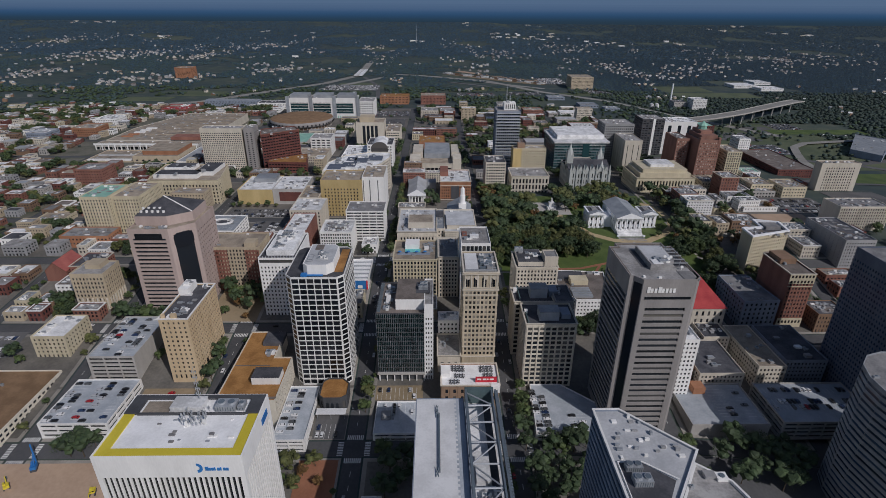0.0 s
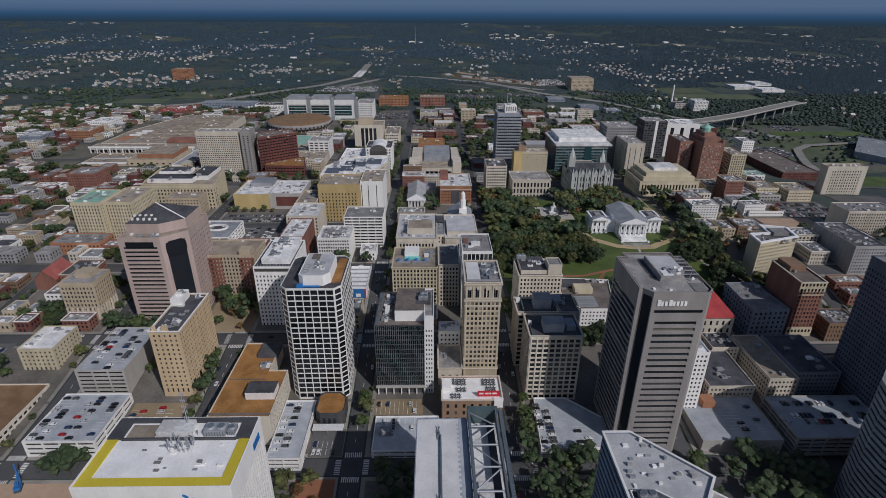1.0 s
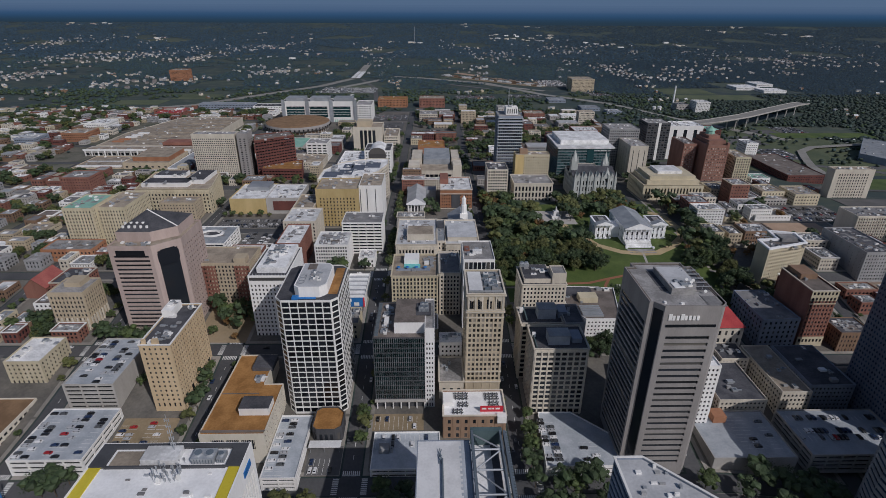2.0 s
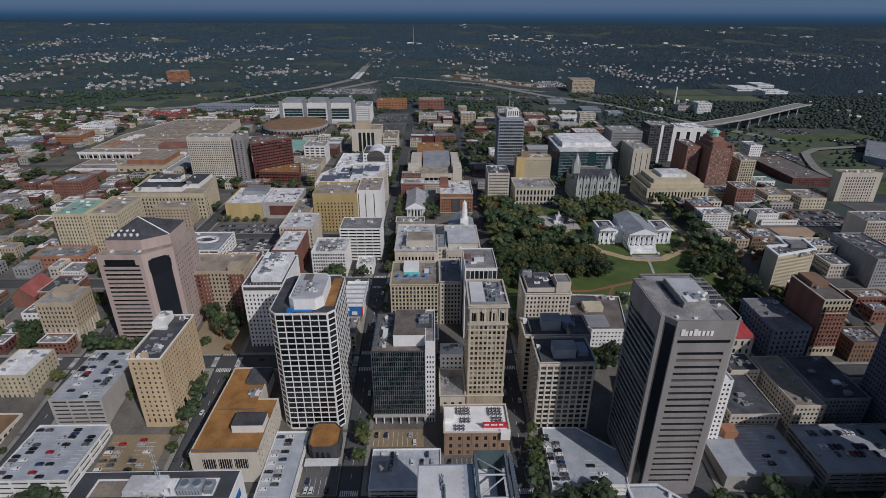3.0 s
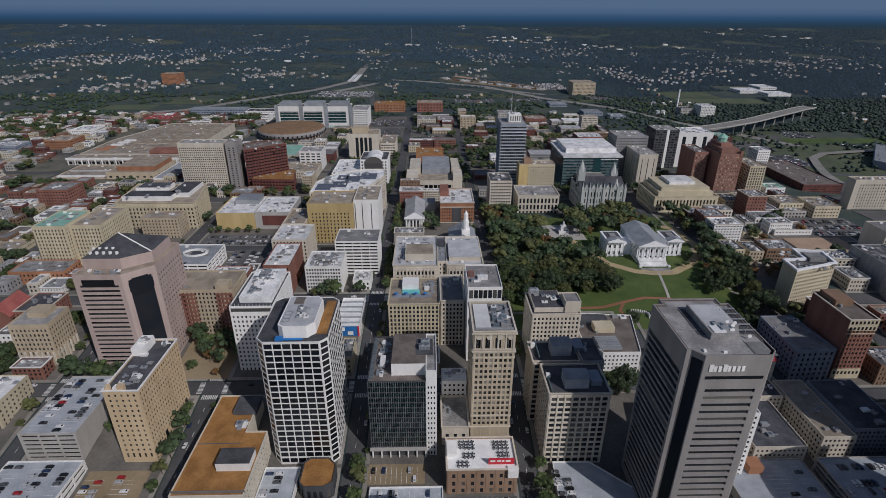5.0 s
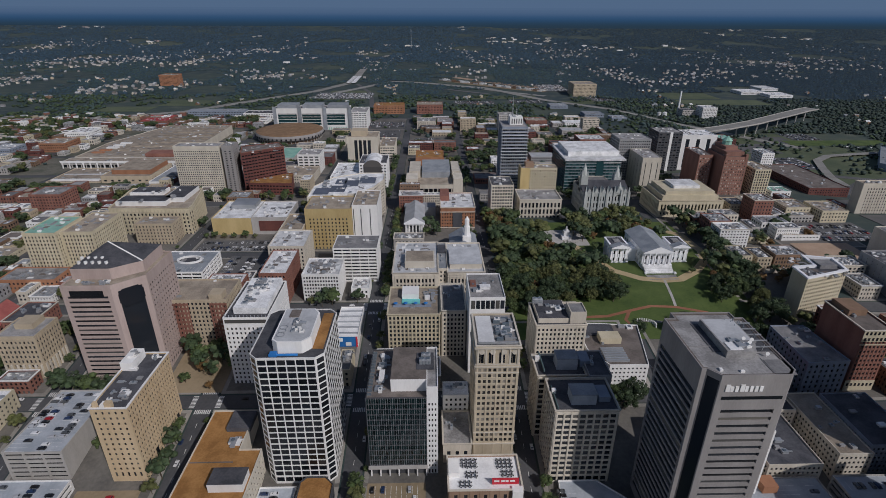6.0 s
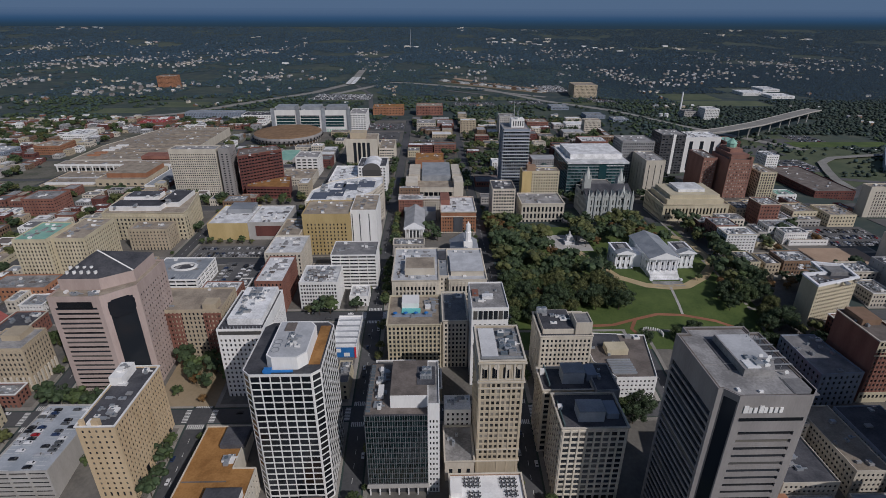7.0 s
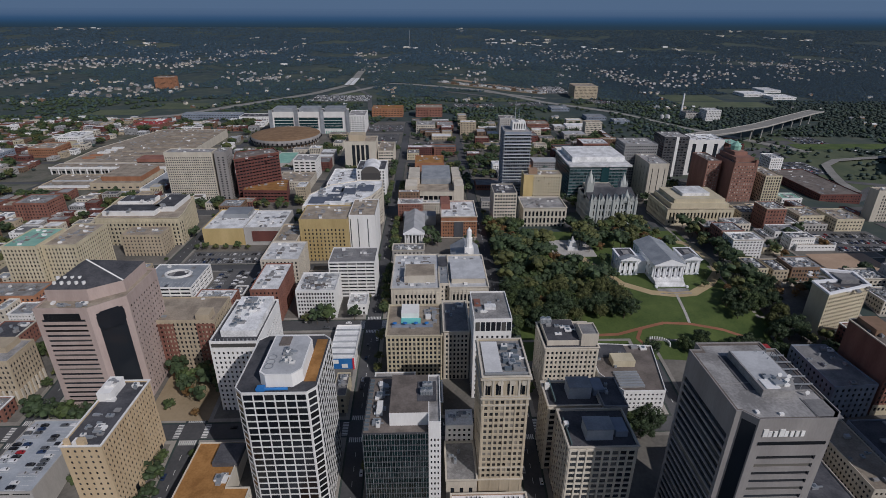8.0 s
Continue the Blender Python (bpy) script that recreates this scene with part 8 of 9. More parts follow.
digger(-240, 216, 40), digger(-190, 212, 200)
rig = thing("drilling_rig", (-232, 228, gz(-232, 228) + 0.62), "blue tracked drilling rig with a leaning mast", "drilling rig", "", 20)
b = Buf()
b.box(-1.6, 1.6, -3, 3, 0, 1.1, 0, True)
solid("track", b, MAT["charcoal"], rig)
b = Buf()
b.box(-1.5, 1.5, -2.6, 1.4, 1.1, 3.0, 0, True), b.box(-1.4, -0.1, 0.2, 2.0, 3.0, 4.2, 0, True)
solid("body", b, MAT["blue_paint"], rig)
b = Buf()
b.tube((0.6, 2.2, 0.6), (0.2, 4.2, 14.5), 0.5, 6, 0, 0.42), b.tube((0.6, -1.4, 3.0), (0.4, 3.4, 9.0), 0.22, 5), b.tube((-0.6, -1.4, 3.0), (0.2, 3.2, 8.0), 0.22, 5)
mst = solid("mast", b, MAT["blue_paint"], rig)
b = Buf()
b.tube((0.1, 4.9, 0.2), (-0.1, 4.9, 12.5), 0.3, 8)
solid("drill_rod", b, MAT["steel_dark"], mst)
# white balustrade at the end of the walk
bl = thing("balustrade", (160, 421, gz(160, 421) + 0.3), "curved white stone balustrade at the lawn", "balustrade")
for k in range(12):
    a = -0.3 + k * 0.2
    b = Buf()
    b.box(-0.35, 0.35, -0.35, 0.35, -1.0, 2.4)
    solid("baluster", b, MAT["white"], bl, at=(9 * math.cos(a), 7 * math.sin(a), 0))

tagged(solid("stall_marking", STALLS, MAT["paint"]), "thin white stall lines of the parking decks", "road marking", kind="stuff")


# ---- roads, bridges and marks of the far plain ----
ribbon("highway", [(-960, 1210), (-760, 1300), (-593, 1383), (-470, 1567), (-345, 1736), (-262, 1942), (-272, 2342), (-265, 2779), (-219, 2989), (-90, 3116), (120, 3200)], 26, 1.2, MAT["concrete_road"], "pale concrete highway curving to the horizon", step=30)
ribbon("highway", [(-187, 2000), (-187, 2532), (-184, 2898), (-120, 3053), (150, 3300)], 14, 1.0, MAT["concrete_road"], "pale highway branch", step=30)
ribbon("road", [(-340, 1600), (-128, 1972), (-48, 1943), (173, 1806), (311, 1573), (506, 1357), (600, 1230), (700, 1050)], 22, 0.8, MAT["concrete_road"], "pale road along the valley edge", step=25)
ribbon("road", [(-148, 1290), (-150, 1455), (-175, 1690), (-240, 1900)], 12, 0.7, MAT["lot"], "street running out to the highway", step=25)
ribbon("ramp", [(600, 800), (612, 850), (635, 901), (660, 950), (700, 982), (745, 992), (822, 1007)], 13, 3.0, MAT["concrete_road"], "curving pale highway ramp", step=10)
ribbon("road", [(560, 760), (640, 820), (760, 860), (900, 870)], 18, 0.8, MAT["lot"], "asphalt road in the valley", step=20)
FLY = [(480, 1098), (585, 1130), (676, 1180), (786, 1260), (894, 1346), (938, 1382)]
ribbon("highway_bridge", FLY, 29, 0, MAT["concrete_road"], "long curved concrete flyover on tall piers", deck=[15, 19, 20, 20, 17, 14], step=12)
for side in (-1, 1):
    ribbon("bridge_barrier", [(x - side * 8.2, y + side * 11.6) for x, y in FLY], 0.9, 0, MAT["concrete"], "pale concrete edge barrier of the flyover", deck=[16, 20, 21, 21, 18, 15], step=12)
for k in range(7):
    t = k / 6
    x, y = 640 + 240 * t, 1160 + 176 * t
    pr = thing("bridge_pier", (x, y, gz(x, y)), "tall concrete pier under the flyover", "pier", "flyover piers")
    top = 17.6 - gz(x, y)
    for s in (-1, 1):
        b = Buf()
        b.tube((s * -5.0, s * 7.0, -1), (s * -5.6, s * 7.8, top - 2.2), 1.3, 8)
        solid("column", b, MAT["concrete"], pr)
    b = Buf()
    b.prism([(6.6, -11.2), (8.6, -9.8), (-6.6, 11.2), (-8.6, 9.8)], top - 2.3, top)
    solid("cross_beam", b, MAT["concrete"], pr)
ov = thing("overpass", (-262, 1990, 4), "pale twin highway bridge", "bridge")
for s in (-8, 8):
    b = Buf()
    b.box(s - 6.2, s + 6.2, -90, 90, 4, 6.2, 0, True)
    solid("deck", b, MAT["r_white"], ov)

far = [  # plan, height, wall, roof, label
    ((-860, -806, 1850, 1895), 34, "orange_brick", "r_tan", "tall orange brick slab on the plain"), ((410, 476, 1640, 1705), 34, "tan", "r_tan", "tan office block with window bands"),
    ((-136, -64, 1358, 1400), 20, "orange_brick", "r_rust", "orange brick apartment block with rust roof"), ((-34, 28, 1358, 1400), 22, "brick", "r_tan", "red brick apartment block"),
    ((-30, 9, 1183, 1225), 16, "stone", "r_grey", "low grey block with a flat roof"), ((12, 46, 1183, 1225), 15, "brick", "r_grey", "low brick block with a grey roof"),
    ((300, 345, 1430, 1470), 8, "bluegrey", "r_slate", "long blue shed with a pale roof"), ((355, 400, 1310, 1350), 8, "bluegrey", "r_slate", "blue metal shed with a pale roof"), ((405, 440, 1270, 1300), 7, "bluegrey", "r_slate", "low blue metal shed on the plain"),
    ((655, 690, 1360, 1395), 26, "white", "r_white", "white industrial block near a smokestack"), ((618, 650, 1385, 1415), 16, "concrete", "r_dark", "low dark-roofed industrial hall"),
    ((505, 524, 862, 890), 36, "white", "r_pale", "white banded tower by the valley"), ((488, 497, 668, 690), 22, "brick", "r_red", "small red painted building"),
    ((965, 1040, 1750, 1815), 9, "white", "r_white", "wide white warehouse with flat roof"), ((1020, 1090, 1690, 1745), 8, "white", "r_white", "long white warehouse with flat roof"), ((1075, 1130, 1830, 1900), 8, "white", "r_white", "white warehouse with a flat roof"),
    ((-668, -625, 985, 1030), 16, "orange_brick", "r_tan", "orange brick block with deep pilasters"), ((-690, -650, 1095, 1140), 13, "white", "r_white", "white block with a flat white roof"), ((-735, -700, 960, 1000), 12, "bluegrey", "r_pale", "pale blue block with a flat roof"),
    ((-618, -560, 1225, 1262), 10, "brick", "r_red", "red brick row with a red roof"), ((-640, -570, 1270, 1300), 9, "brick", "r_red", "red brick row with a red roof"), ((-560, -430, 1330, 1356), 13, "bluegrey", "r_slate", "long blue glass office block"), ((-420, -345, 1290, 1330), 14, "white", "r_dark", "white and brick school block"),
    ((120, 150, 880, 920), 22, "orange_brick", "r_grey", "brick block with a flat roof"), ((196, 240, 1180, 1215), 18, "brick", "r_tan", "red-brown brick apartment block"), ((130, 160, 1110, 1140), 42, "concrete", "r_grey", "grey concrete slab block"),
    ((255, 300, 980, 1020), 22, "brick", "r_white", "brick block with a white roof"), ((205, 250, 930, 970), 18, "stone", "r_white", "pale block with a white roof"), ((310, 350, 940, 980), 24, "stone", "r_white", "pale stone block with roof plant"),
    ((402, 430, 636, 665), 31, "cream", "r_tan", "cream stone office block with a tan roof"), ((434, 464, 622, 656), 32, "cream", "r_tan", "cream stone block with tall windows"), ((345, 365, 650, 676), 30, "tan", "r_dark", "narrow tan block with a black roof"), ((367, 383, 655, 680), 28, "cream", "r_mid", "cream bow-fronted block with a dark roof"), ((385, 399, 660, 685), 27, "white", "r_dark", "small white block with a gabled look"), ((440, 466, 724, 745), 21, "white", "r_green", "small white house with a pale green roof"),
    ((505, 560, 745, 865), 14, "dark_brick", "r_brown", "long dark brick hall with roof plant"), ((355, 384, 602, 622), 27, "white", "r_slate", "white villa with a slate-grey roof"), ((322, 342, 566, 584), 25, "cream", "r_mid", "cream house by the park"), ((360, 400, 573, 598), 24, "white", "r_tan", "long white house with a tan roof"),
    ((420, 470, 380, 430), 16, "brick", "r_dark", "brick block with a dark roof"), ((300, 345, 500, 540), 22, "stone", "r_tan", "stone building with a brown roof"), ((-466, -430, 668, 700), 40, "brick", "r_grey", "red brick hotel slab"),
    ((-430, -400, 530, 560), 24, "cream", "r_tan", "cream blank-walled block with tan roof"), ((-365, -318, 476, 500), 30, "orange_brick", "r_grey", "orange brick block with rows of windows"), ((-396, -350, 560, 590), 20, "brick", "r_rust", "brick block with a rust roof"),
]
for r, h, w, ro, lb in far:
    z = gz((r[0] + r[1]) / 2, (r[2] + r[3]) / 2)
    building("office_building", r, max(z + h * 0.6, z + h) if h < 20 else (h if r[2] < 900 else z + h), w, style(3.6, 3.8, 0.5, 0.45, base=3, top=1.5, shop=False), roof=ro, label=lb, units=4 if r[2] < 1300 else 2, seed=int(r[0] + r[2]), plain_plant=r[2] > 500)
for line, w, m, lb in (([(40, 2010), (150, 1890), (260, 1790), (350, 1730)], 34, "lot_tan", "tan gravel rail yard"), ([(90, 2080), (220, 1930), (330, 1830), (420, 1800)], 30, "dirt", "bare earth strip beside the rail yard"),
                       ([(-10, 1930), (110, 1830), (230, 1720), (330, 1640)], 20, "concrete_road", "pale service road of the yards"), ([(-60, 1880), (60, 1770), (170, 1680)], 16, "lot", "grey asphalt yard lane")):
    ribbon("rail_yard", line, w, 0.9, MAT[m], lb, step=20)
tagged(sheet("parking_lot", 340, 425, 1735, 1880, 0.8, MAT["lot"], step=20), "far asphalt parking lot full of cars", "parking lot", kind="structure")
tagged(sheet("parking_lot", -330, -165, 1590, 1700, 0.8, MAT["lot"], step=20), "far asphalt parking lot full of cars", "parking lot", kind="structure")
yrng = random.Random(47)
cars = [Buf() for _ in range(3)]
for x0, x1, y0, y1 in ((342, 423, 1738, 1878), (-328, -168, 1593, 1698)):
    for y in np.arange(y0, y1, 7.5):
        for x in np.arange(x0, x1, 2.9):
            if yrng.random() < 0.72:
                z = gz(x, y) + 0.85
                cars[yrng.choice((0, 0, 1, 1, 2))].box(float(x), float(x) + 1.8, float(y), float(y) + 4.4, z, z + 1.4)
for b, m in zip(cars, ("charcoal", "metal", "white")):
    tagged(solid("far_cars", b, MAT[m]), "rows of far parked cars", "cars", kind="stuff")
wag = [Buf() for _ in range(3)]
for k in range(5):
    o = (k - 2) * 6.5
    for t in np.arange(0.02, 0.98, 0.045):
        if yrng.random() < 0.62:
            x, y = 40 + 310 * t + o * 0.68, 2010 - 280 * t + o * 0.74
            c, q, z = 0.74, -0.67, gz(x, y) + 1.0
            p = [(x + u * c - v * q, y + u * q + v * c) for u, v in ((-8, -1.5), (8, -1.5), (8, 1.5), (-8, 1.5))]
            wag[yrng.choice((0, 0, 1, 2))].prism(p, z, z + 3.8)
for b, m in zip(wag, ("white", "brown", "r_pale")):
    tagged(solid("rail_wagons", b, MAT[m]), "rows of standing rail wagons", "wagons", kind="stuff")
st = thing("smokestack", (622, 1420, -8), "slim pale smokestack on the plain", "chimney")
b = Buf()
b.tube((0, 0, 0), (0, 0, 58), 2.6, 12, 0, 1.8)
solid("shaft", b, MAT["r_white"], st)
for k in range(2):
    tk = thing("storage_tank", (560 + k * 14, 1385, gz(560, 1385)), "round white storage tank", "tank")
    b = Buf()
    b.tube((0, 0, 0), (0, 0, 9), 5, 14), b.tube((0, 0, 9), (0, 0, 10.5), 5, 14, 0, 0.3)
    solid("shell", b, MAT["r_white"], tk)
mt = thing("radio_mast", (-107, 3400, gz(-107, 3400)), "tall thin radio mast", "mast")
b = Buf()
b.tube((0, 0, 0), (0, 0, 105), 2.0, 4, 0, 0.8)
solid("shaft", b, MAT["metal"], mt)

# ---- suburbs and woods out to the ridge ----
nrng = np.random.default_rng(11)


def patch(x, y, sx, seed):
    """Smooth noise for where woods, fields and houses lie."""
    out = np.zeros_like(x)
    for k in range(1, 5):
        r = np.random.default_rng(seed * 31 + k)
        for _ in range(4):
            a, p = r.uniform(0, 6.28), r.uniform(0, 6.28)
            f = 2 ** (k - 1) / sx * r.uniform(0.7, 1.4)
            out += np.sin((x * math.cos(a) + y * math.sin(a)) * f * 6.28 + p) / (4 * k)
    return out


ROADS_FAR = np.array([(-960, 1210), (-760, 1300), (-593, 1383), (-470, 1567), (-345, 1736), (-262, 1942), (-272, 2342), (-265, 2779), (-219, 2989), (-90, 3116), (-187, 2532), (-128, 1972), (-48, 1943), (173, 1806), (311, 1573), (506, 1357), (600, 1230),
                      (560, 1136), (650, 1200), (750, 1262), (905, 1345), (635, 901), (700, 982), (822, 1007), (-150, 1455), (-175, 1690)], float)


def near_road(x, y, d):
    hit = np.zeros(len(x), bool)
    for a, c in zip(ROADS_FAR[:-1], ROADS_FAR[1:]):
        ab = c - a
        if np.hypot(*ab) > 420:
            continue
        t = np.clip(((x - a[0]) * ab[0] + (y - a[1]) * ab[1]) / (ab @ ab), 0, 1)
        hit |= np.hypot(x - a[0] - t * ab[0], y - a[1] - t * ab[1]) < d
    return hit


def clear_of(x, y, gap):
    ok = np.ones(len(x), bool)
    for a, c, d, e in list(RECTS) + [f[0] for f in far]:
        ok &= ~((x > a - gap) & (x < c + gap) & (y > d - gap) & (y < e + gap))
    return ok


def scatter(n, y0, y1, power):
    y = y0 + (y1 - y0) * nrng.random(n) ** power
    x = (nrng.random(n) * 2 - 1) * (y * 0.92 + 120)
    return x, y


ICO = np.array([(-1, 1.618, 0), (1, 1.618, 0), (-1, -1.618, 0), (1, -1.618, 0), (0, -1, 1.618), (0, 1, 1.618), (0, -1, -1.618), (0, 1, -1.618), (1.618, 0, -1), (1.618, 0, 1), (-1.618, 0, -1), (-1.618, 0, 1)]) / 1.902
ICOF = np.array([(0, 11, 5), (0, 5, 1), (0, 1, 7), (0, 7, 10), (0, 10, 11), (1, 5, 9), (5, 11, 4), (11, 10, 2), (10, 7, 6), (7, 1, 8), (3, 9, 4), (3, 4, 2), (3, 2, 6), (3, 6, 8), (3, 8, 9), (4, 9, 5), (2, 4, 11), (6, 2, 10), (8, 6, 7), (9, 8, 1)])


OCT_V = np.array([(1, 0, 0), (0, 1, 0), (-1, 0, 0), (0, -1, 0), (0, 0, 1), (0, 0, -1)], float)
OCT_F = np.array([(0, 1, 4), (1, 2, 4), (2, 3, 4), (3, 0, 4)])


def woods(name, x, y, r, leaves, label, small=False):
    """Thousands of uneven crowns in one mesh."""
    n, V, F = len(x), OCT_V if small else ICO, OCT_F if small else ICOF
    k = len(V)
    jit = nrng.uniform(0.65, 1.35, (n, k, 1))
    tall = nrng.uniform(0.75, 1.25, (n, 1, 1))
    a = nrng.uniform(0, 6.28, n)
    v = V[None] * jit * r[:, None, None]
    v[:, :, 2:3] *= 0.62 * tall
    c, s = np.cos(a)[:, None], np.sin(a)[:, None]
    v = np.stack([v[:, :, 0] * c - v[:, :, 1] * s, v[:, :, 0] * s + v[:, :, 1] * c, v[:, :, 2]], -1)
    v = (v + np.stack([x, y, ground_z(x, y) + r * (0.35 if small else 0.7)], -1)[:, None]).reshape(-1, 3)
    f = (F[None] + (np.arange(n) * k)[:, None, None]).reshape(-1, 3)
    me = bpy.data.meshes.new(name)
    me.vertices.add(len(v)), me.loops.add(f.size), me.polygons.add(len(f))
    me.vertices.foreach_set("co", v.ravel().astype(np.float32))
    me.loops.foreach_set("vertex_index", f.ravel().astype(np.int32))
    me.polygons.foreach_set("loop_start", np.arange(0, f.size, 3, dtype=np.int32))
    me.update(calc_edges=True)
    me.materials.append(leaves)
    return tagged(new(name, me), label, "trees", kind="stuff")


def open_land(x, y):
    """Fields, yards and built-up ground with few trees."""
    o = ((x > 700) & (x < 960) & (y > 1540) & (y < 1790)) | ((x > 690) & (x < 900) & (y > 1070) & (y < 1180)) | ((x > -900) & (x < -560) & (y > 1370) & (y < 1640) & (patch(x, y, 300, 5) > -0.1))
    o |= (x > 940) & (x < 1140) & (y > 1660) & (y < 1920)
    o |= (x > -300) & (x < -170) & (y > 1560) & (y < 1760)
    o |= (x > 0) & (x < 430) & (y > 1640) & (y < 2080) & (np.abs(y - 2010 + (x - 40) * 0.92) < 75)
    o |= (x > 330) & (x < 435) & (y > 1725) & (y < 1890)
    o |= (x > -340) & (x < -155) & (y > 1580) & (y < 1710)
    o |= (x > -40) & (x < 480) & (y > 1480) & (y < 1760) & (np.abs(patch(x, y, 260, 9)) < 0.25)
    return o


# crowns: the nearer plain, then the farther
def wooded(x, y):
    inside = (y < 1300) & (x > -960) & (x < 420)
    keep = (patch(x, y, 420, 3) > np.where(x > 430, -0.9, -0.22)) & ~near_road(x, y, 22) & ~open_land(x, y) & clear_of(x, y, 5) & ~(inside & (nrng.random(len(x)) < 0.80))
    return keep & ~(inside & (np.abs((x + 49) % 99) < 9)) & ~((x > 430) & (x < 780) & (y < 1190) & (nrng.random(len(x)) < 0.72))


for lo, hi, count, power, size, small in ((850, 1650, 26000, 0.8, (2.2, 5.0), False), (1600, 2700, 95000, 0.85, (2.2, 5.6), True)):
    x, y = scatter(count, lo, hi, power)
    keep = wooded(x, y)
    x, y = x[keep], y[keep]
    r, third = nrng.uniform(*size, len(x)), nrng.random(len(x))
    deep = np.clip((x - 250) / 650 + 0.35 * patch(x, y, 500, 12), 0.04, 0.96)      # the eastern slopes carry the darker woods
    kind = np.where(third < deep, 0, np.where(third < deep + (1 - deep) * 0.62, 1, 2))
    # the farther band takes the leaf colours with haze mixed in
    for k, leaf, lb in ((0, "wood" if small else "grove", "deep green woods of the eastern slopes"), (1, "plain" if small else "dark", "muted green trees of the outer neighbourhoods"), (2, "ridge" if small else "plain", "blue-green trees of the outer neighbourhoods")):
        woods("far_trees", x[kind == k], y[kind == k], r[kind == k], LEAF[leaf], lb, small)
x, y = scatter(78000, 2650, FAR_Y - 30, 0.85)
keep = (patch(x, y, 700, 4) > -0.5)
x, y = x[keep], y[keep]
deep = nrng.random(len(x)) < np.clip((x - 200) / 1500, 0.05, 0.8)
# both leaf colours here carry the blue of haze
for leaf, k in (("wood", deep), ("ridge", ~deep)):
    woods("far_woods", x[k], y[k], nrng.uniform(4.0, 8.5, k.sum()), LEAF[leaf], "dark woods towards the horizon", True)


finish_joined()


def loose_houses(n, y0, y1, power, seed, level):
    """Places of houses in rows along slanting lanes, where the noise lets them stand."""
    x, y = scatter(n, y0, y1, power)
    slant = np.where(np.sin(x / 260 + y / 340) > 0, 0.75, -0.35) + 0.15 * np.sin(x / 700)
    y = np.round((y + slant * x) / 46) * 46 - slant * x + nrng.choice((-8.0, 8.0), n)
    keep = (patch(x, y, 380, seed) > level) & ~near_road(x, y, 26) & ~open_land(x, y) & clear_of(x, y, 7) & ~((y < 1300) & (x > -960) & (x < 430)) & ~((x > 430) & (x < 1000) & (y < 1500))
    return x[keep], y[keep]


def settled(places):
    """Places of houses in named quarters: centre, width, depth and count."""
    xs, ys = [], []
    for cx, cy, w, d, n in places:
        u, v = nrng.normal(0, 0.32, n), nrng.normal(0, 0.32, n)
        xs.append(cx + (u + 0.25 * v) * w), ys.append(cy + np.round(v * d / 38) * 38 + nrng.uniform(-7, 7, n))
    return np.concatenate(xs), np.concatenate(ys)


def houses(x, y, single, width=(8, 16)):
    """Small gabled houses; single ones as things, the rest joined."""
    wb, rb = [Buf() for _ in range(4)], [Buf() for _ in range(4)]
    order = np.argsort(y)
    for k, i in enumerate(order):
        w, d, h = nrng.uniform(*width), nrng.uniform(6, 10), nrng.uniform(3.5, 6.5)
        t = 0.35 * math.sin(x[i] / 300) + (math.pi / 2 if nrng.random() < 0.4 else 0)
        c, s = math.cos(t), math.sin(t)
        z = gz(x[i], y[i])
        kind = int(nrng.integers(0, 4))

        def at(u, v, q):
            return (u * c - v * s, u * s + v * c, q)

        bw, br = (Buf(), Buf()) if k < single else (wb[kind], rb[kind])
        o = Vector((0, 0, 0)) if k < single else Vector((x[i], y[i], z))
        q = [at(-w / 2, -d / 2, 0), at(w / 2, -d / 2, 0), at(w / 2, d / 2, 0), at(-w / 2, d / 2, 0)]
        for j in range(4):
            a, e = q[j], q[(j + 1) % 4]
            bw.face([(p[0] + o.x, p[1] + o.y, zz + o.z) for p, zz in ((a, -2), (e, -2), (e, h), (a, h))])
        hr = h + d * 0.3
        e0, e1 = at(-w / 2, 0, 0), at(w / 2, 0, 0)
        for p0, p1, r1, r0 in ((q[0], q[1], e1, e0), (q[2], q[3], e0, e1)):
            br.face([(p[0] * (1.06 if zz == h else 1) + o.x, p[1] * (1.06 if zz == h else 1) + o.y, zz + o.z) for p, zz in ((p0, h), (p1, h), (r1, hr), (r0, hr))])
        bw.face([(p[0] + o.x, p[1] + o.y, zz + o.z) for p, zz in ((q[3], h), (q[0], h), (e0, hr))])
        bw.face([(p[0] + o.x, p[1] + o.y, zz + o.z) for p, zz in ((q[1], h), (q[2], h), (e1, hr))])
        wm = ("stone", "tan", "brown", "grey")[kind]
        rm = ("r_grey", "r_mid", "r_white", "r_slate")[(kind + k) % 4 if k < single else kind]
        if k < single:
            th = thing("house", (x[i], y[i], z), "small %s house with a gabled roof" % WALLN[wm], "house", "suburban houses")
            solid("wall", bw, MAT[wm], th)
            solid("roof", br, MAT[rm], th)
    for kind in range(4):
        if wb[kind].f:
            tagged(solid("far_houses", wb[kind], MAT[("stone", "concrete", "taupe", "grey")[kind]]), "walls of far small houses among trees", "houses", kind="stuff")
            tagged(solid("far_roofs", rb[kind], MAT[("r_mid", "r_grey", "r_brown", "r_pale")[kind]]), "gabled roofs of far small houses", "houses", kind="stuff")


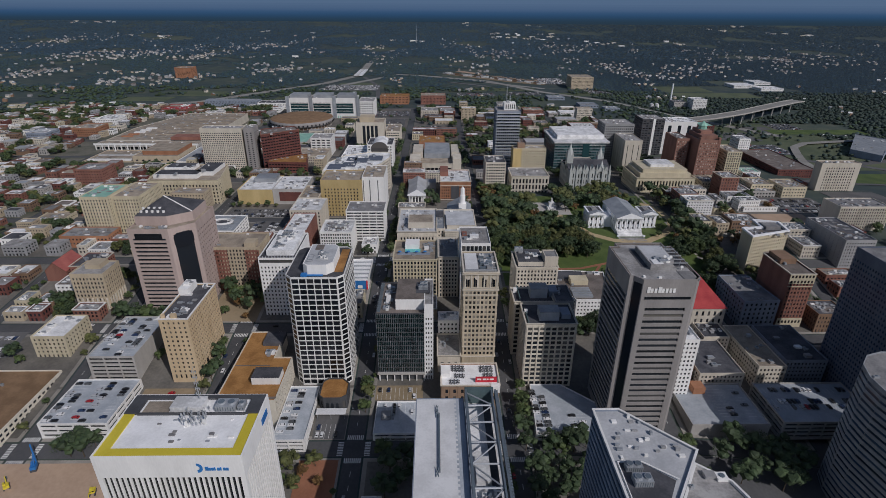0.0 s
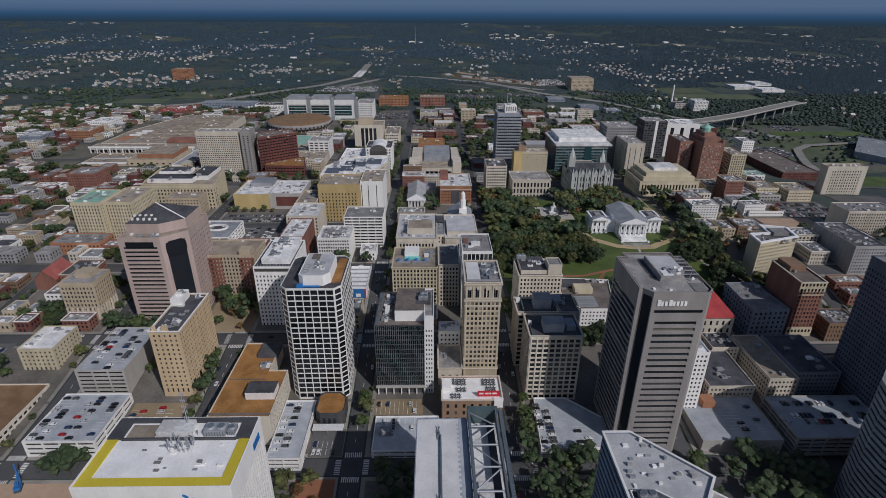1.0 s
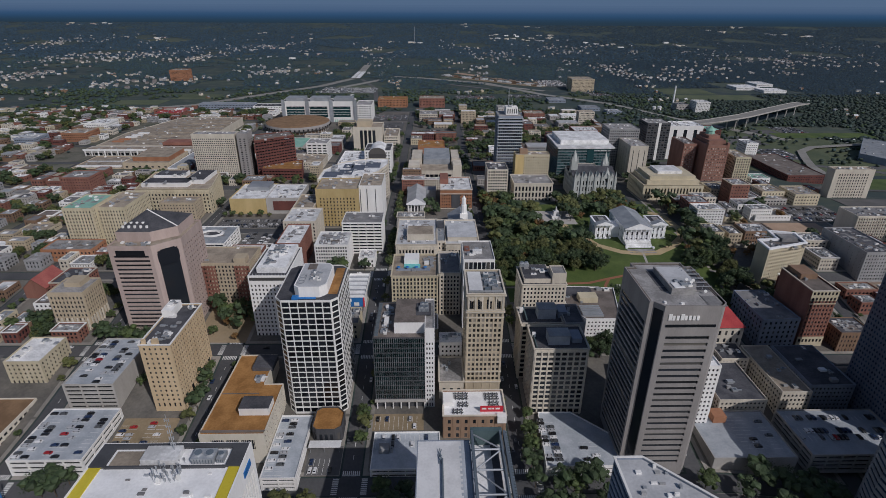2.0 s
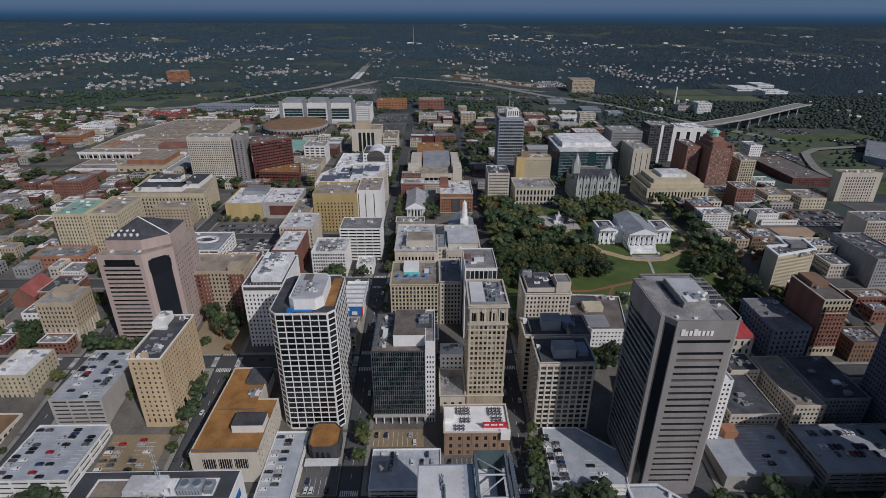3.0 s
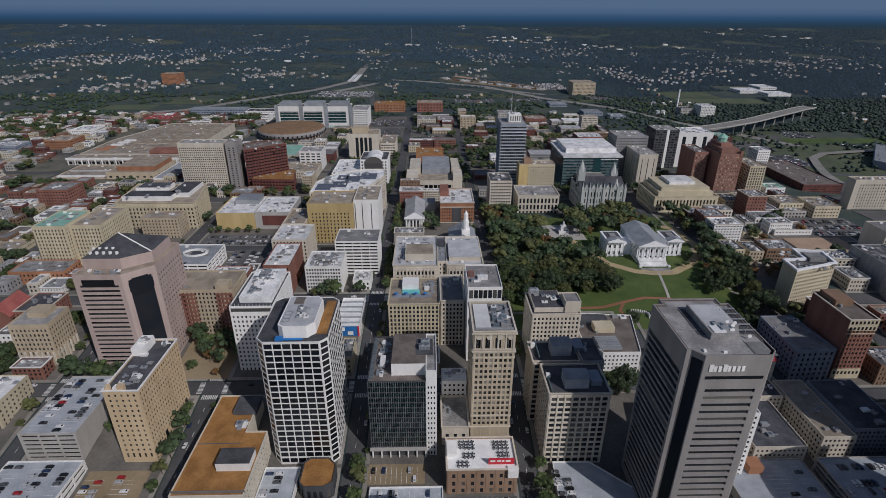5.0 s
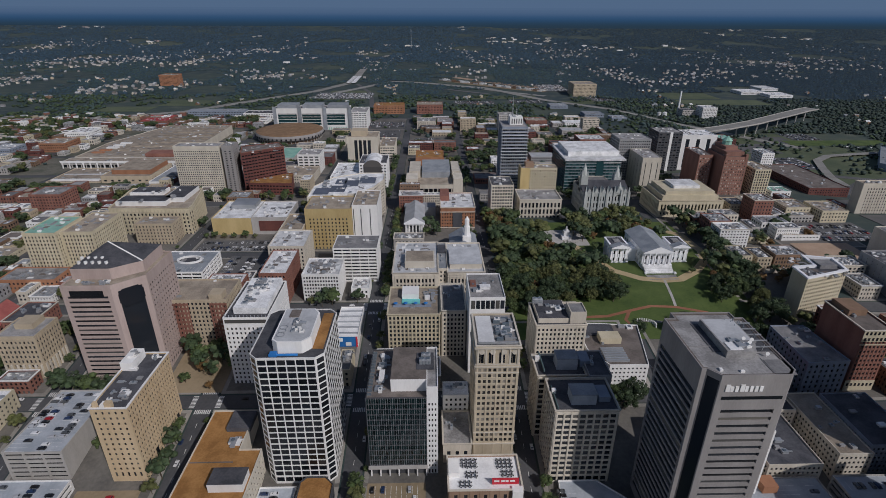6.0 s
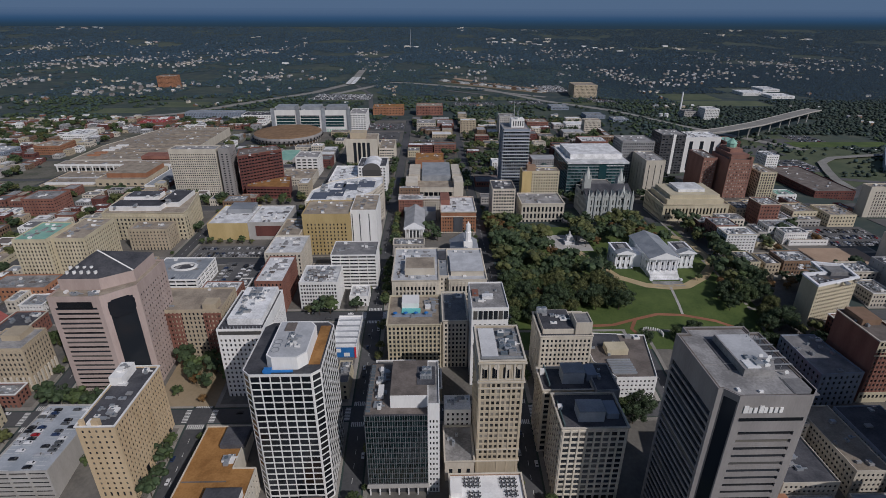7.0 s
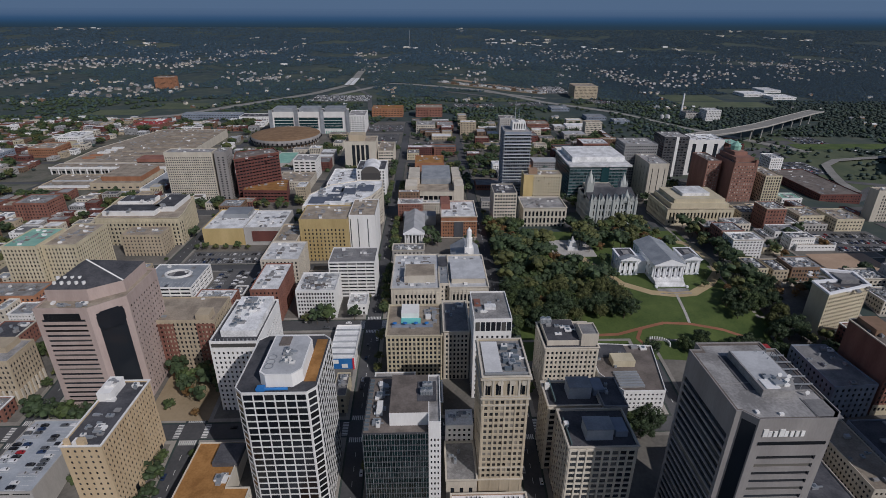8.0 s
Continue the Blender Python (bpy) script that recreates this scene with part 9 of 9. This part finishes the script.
houses(*loose_houses(3000, 950, 2300, 0.8, 7, 0.48), 180, (5.5, 10))
houses(*loose_houses(2600, 2200, 3700, 0.85, 8, 0.42), 0, (5, 10))
houses(*settled([(-1411, 2750, 260, 620, 110), (-1647, 2701, 200, 480, 45), (-2235, 3260, 260, 800, 40), (-1074, 2685, 140, 460, 55), (-2095, 3717, 400, 560, 30), (-1019, 3180, 220, 300, 40), (-1410, 1960, 130, 260, 60), (-960, 1790, 280, 260, 60)]), 0, (6, 12))
houses(*settled([(313, 2758, 190, 420, 45), (743, 2303, 130, 420, 50), (789, 2012, 110, 150, 24), (759, 3222, 260, 600, 60), (1668, 2665, 110, 320, 45), (1924, 2604, 420, 760, 55), (1465, 2827, 320, 760, 55), (1083, 2258, 290, 330, 60), (-590, 2086, 130, 220, 40)]), 0, (6, 12))
# dense low houses to the west of the grid
x, y = nrng.uniform(-1350, -560, 900), nrng.uniform(640, 1350, 900)
x = np.where(nrng.random(900) < 0.5, np.round(x / 24) * 24, x)
wl, rl = {}, {}
for xi, yi in zip(x, y):
    if abs((xi + 49) % 99 - 49.5) > 40 or not free(xi - 7, xi + 7, yi - 7, yi + 7, 1):
        continue
    take(xi - 6, xi + 6, yi - 6, yi + 6)
    w, d, h = nrng.uniform(8, 14), nrng.uniform(8, 14), nrng.uniform(5, 9)
    z = gz(xi, yi)
    wm, rm = str(nrng.choice(("white", "cream", "brick", "stone", "brick", "tan"))), str(nrng.choice(("r_grey", "r_mid", "r_white", "r_slate", "r_tan")))
    b = wl.setdefault(wm, Buf())
    b.box(xi - w / 2, xi + w / 2, yi - d / 2, yi + d / 2, z - 2, z + h)
    b = rl.setdefault(rm, Buf())
    b.box(xi - w / 2 + 0.3, xi + w / 2 - 0.3, yi - d / 2 + 0.3, yi + d / 2 - 0.3, z + h, z + h + 0.25)
for m, b in wl.items():
    tagged(solid("row_houses", b, MAT[m]), "walls of far low row houses", "houses", kind="stuff")
for m, b in rl.items():
    tagged(solid("row_roofs", b, MAT[m]), "flat roofs of far low row houses", "houses", kind="stuff")
# larger pale sheds and blocks far out, quarter by quarter
srng = random.Random(31)
for cx, cy, w, d, n in ((603, 3880, 470, 380, 20), (293, 4560, 150, 160, 4), (776, 4560, 120, 120, 4), (1043, 3491, 170, 320, 6), (1507, 3532, 170, 280, 5), (2174, 4352, 150, 180, 5), (2422, 4560, 150, 120, 4), (2518, 4175, 130, 90, 5), (2657, 4062, 100, 100, 5),
                        (-1758, 3726, 80, 200, 3), (-902, 3261, 120, 300, 6), (-621, 2709, 100, 300, 4), (-2700, 4560, 330, 120, 7), (-868, 3832, 210, 300, 3), (-1149, 3908, 150, 300, 2), (-112, 3480, 90, 60, 4)):
    for k in range(n):
        x, y = cx + srng.uniform(-0.5, 0.5) * w, cy + srng.uniform(-0.5, 0.5) * d
        z, a, c = gz(x, y), srng.uniform(12, 38), srng.uniform(12, 30)
        wl = srng.choice(("white", "concrete", "stone", "pink" if cx < -500 else "stone"))
        building("warehouse", (x, x + a, y, y + c), z + srng.uniform(5, 9), wl, PLAIN, roof=srng.choice(("r_white", "r_grey", "r_grey", "r_pale")), label="far pale %s among the woods" % ("warehouse" if wl == "white" else "building block"), units=0, base=z - 6)

# large dark hall and yards in the valley
tagged(sheet("yard", 450, 780, 800, 1180, 0.3, MAT["field"], step=10, kerb=False), "rough grass and gravel of the valley floor", "ground", kind="structure")
for r in ((560, 640, 1010, 1090), (470, 540, 905, 960), (650, 720, 1090, 1150)):
    tagged(sheet("yard", *r, 0.5, MAT["lot"], step=10, kerb=False), "worn asphalt yard on the valley floor", "ground", kind="structure")
dh = building("warehouse", [(722, 895), (745, 850), (850, 960), (815, 1010)], 11, "bluegrey", PLAIN, roof="r_slate", label="large dark blue-grey hall with a pale roof edge", category="warehouse", units=5)
tagged(sheet("yard", 600, 700, 700, 780, 0.5, MAT["lawn"], step=12), "open green field in the valley", "field", kind="structure")
tagged(sheet("yard", 700, 900, 1075, 1118, 0.7, MAT["lawn"], step=12), "open green field by the ramp", "field", kind="structure")
tagged(sheet("yard", 500, 570, 600, 648, 0.5, MAT["lot"], step=12), "asphalt yard beside the office slab", "ground", kind="structure")
ribbon("road", [(520, 880), (600, 870), (690, 830), (760, 760), (800, 700)], 14, 0.7, MAT["lot"], "asphalt road down the valley", step=20)
ribbon("road", [(470, 690), (540, 715), (620, 700), (720, 640)], 12, 0.9, MAT["lot"], "asphalt road beside the field", step=15)

for r in ((-880, -690, 1395, 1465), (-700, -585, 1480, 1565), (710, 950, 1560, 1650), (700, 860, 1665, 1780), (-298, -180, 1575, 1745), (-420, -350, 1440, 1520), (60, 300, 1590, 1650), (330, 470, 1500, 1555)):
    tagged(sheet("field", *r, 0.5, MAT["field"], step=30), "open grassy field on the plain", "field", kind="structure")
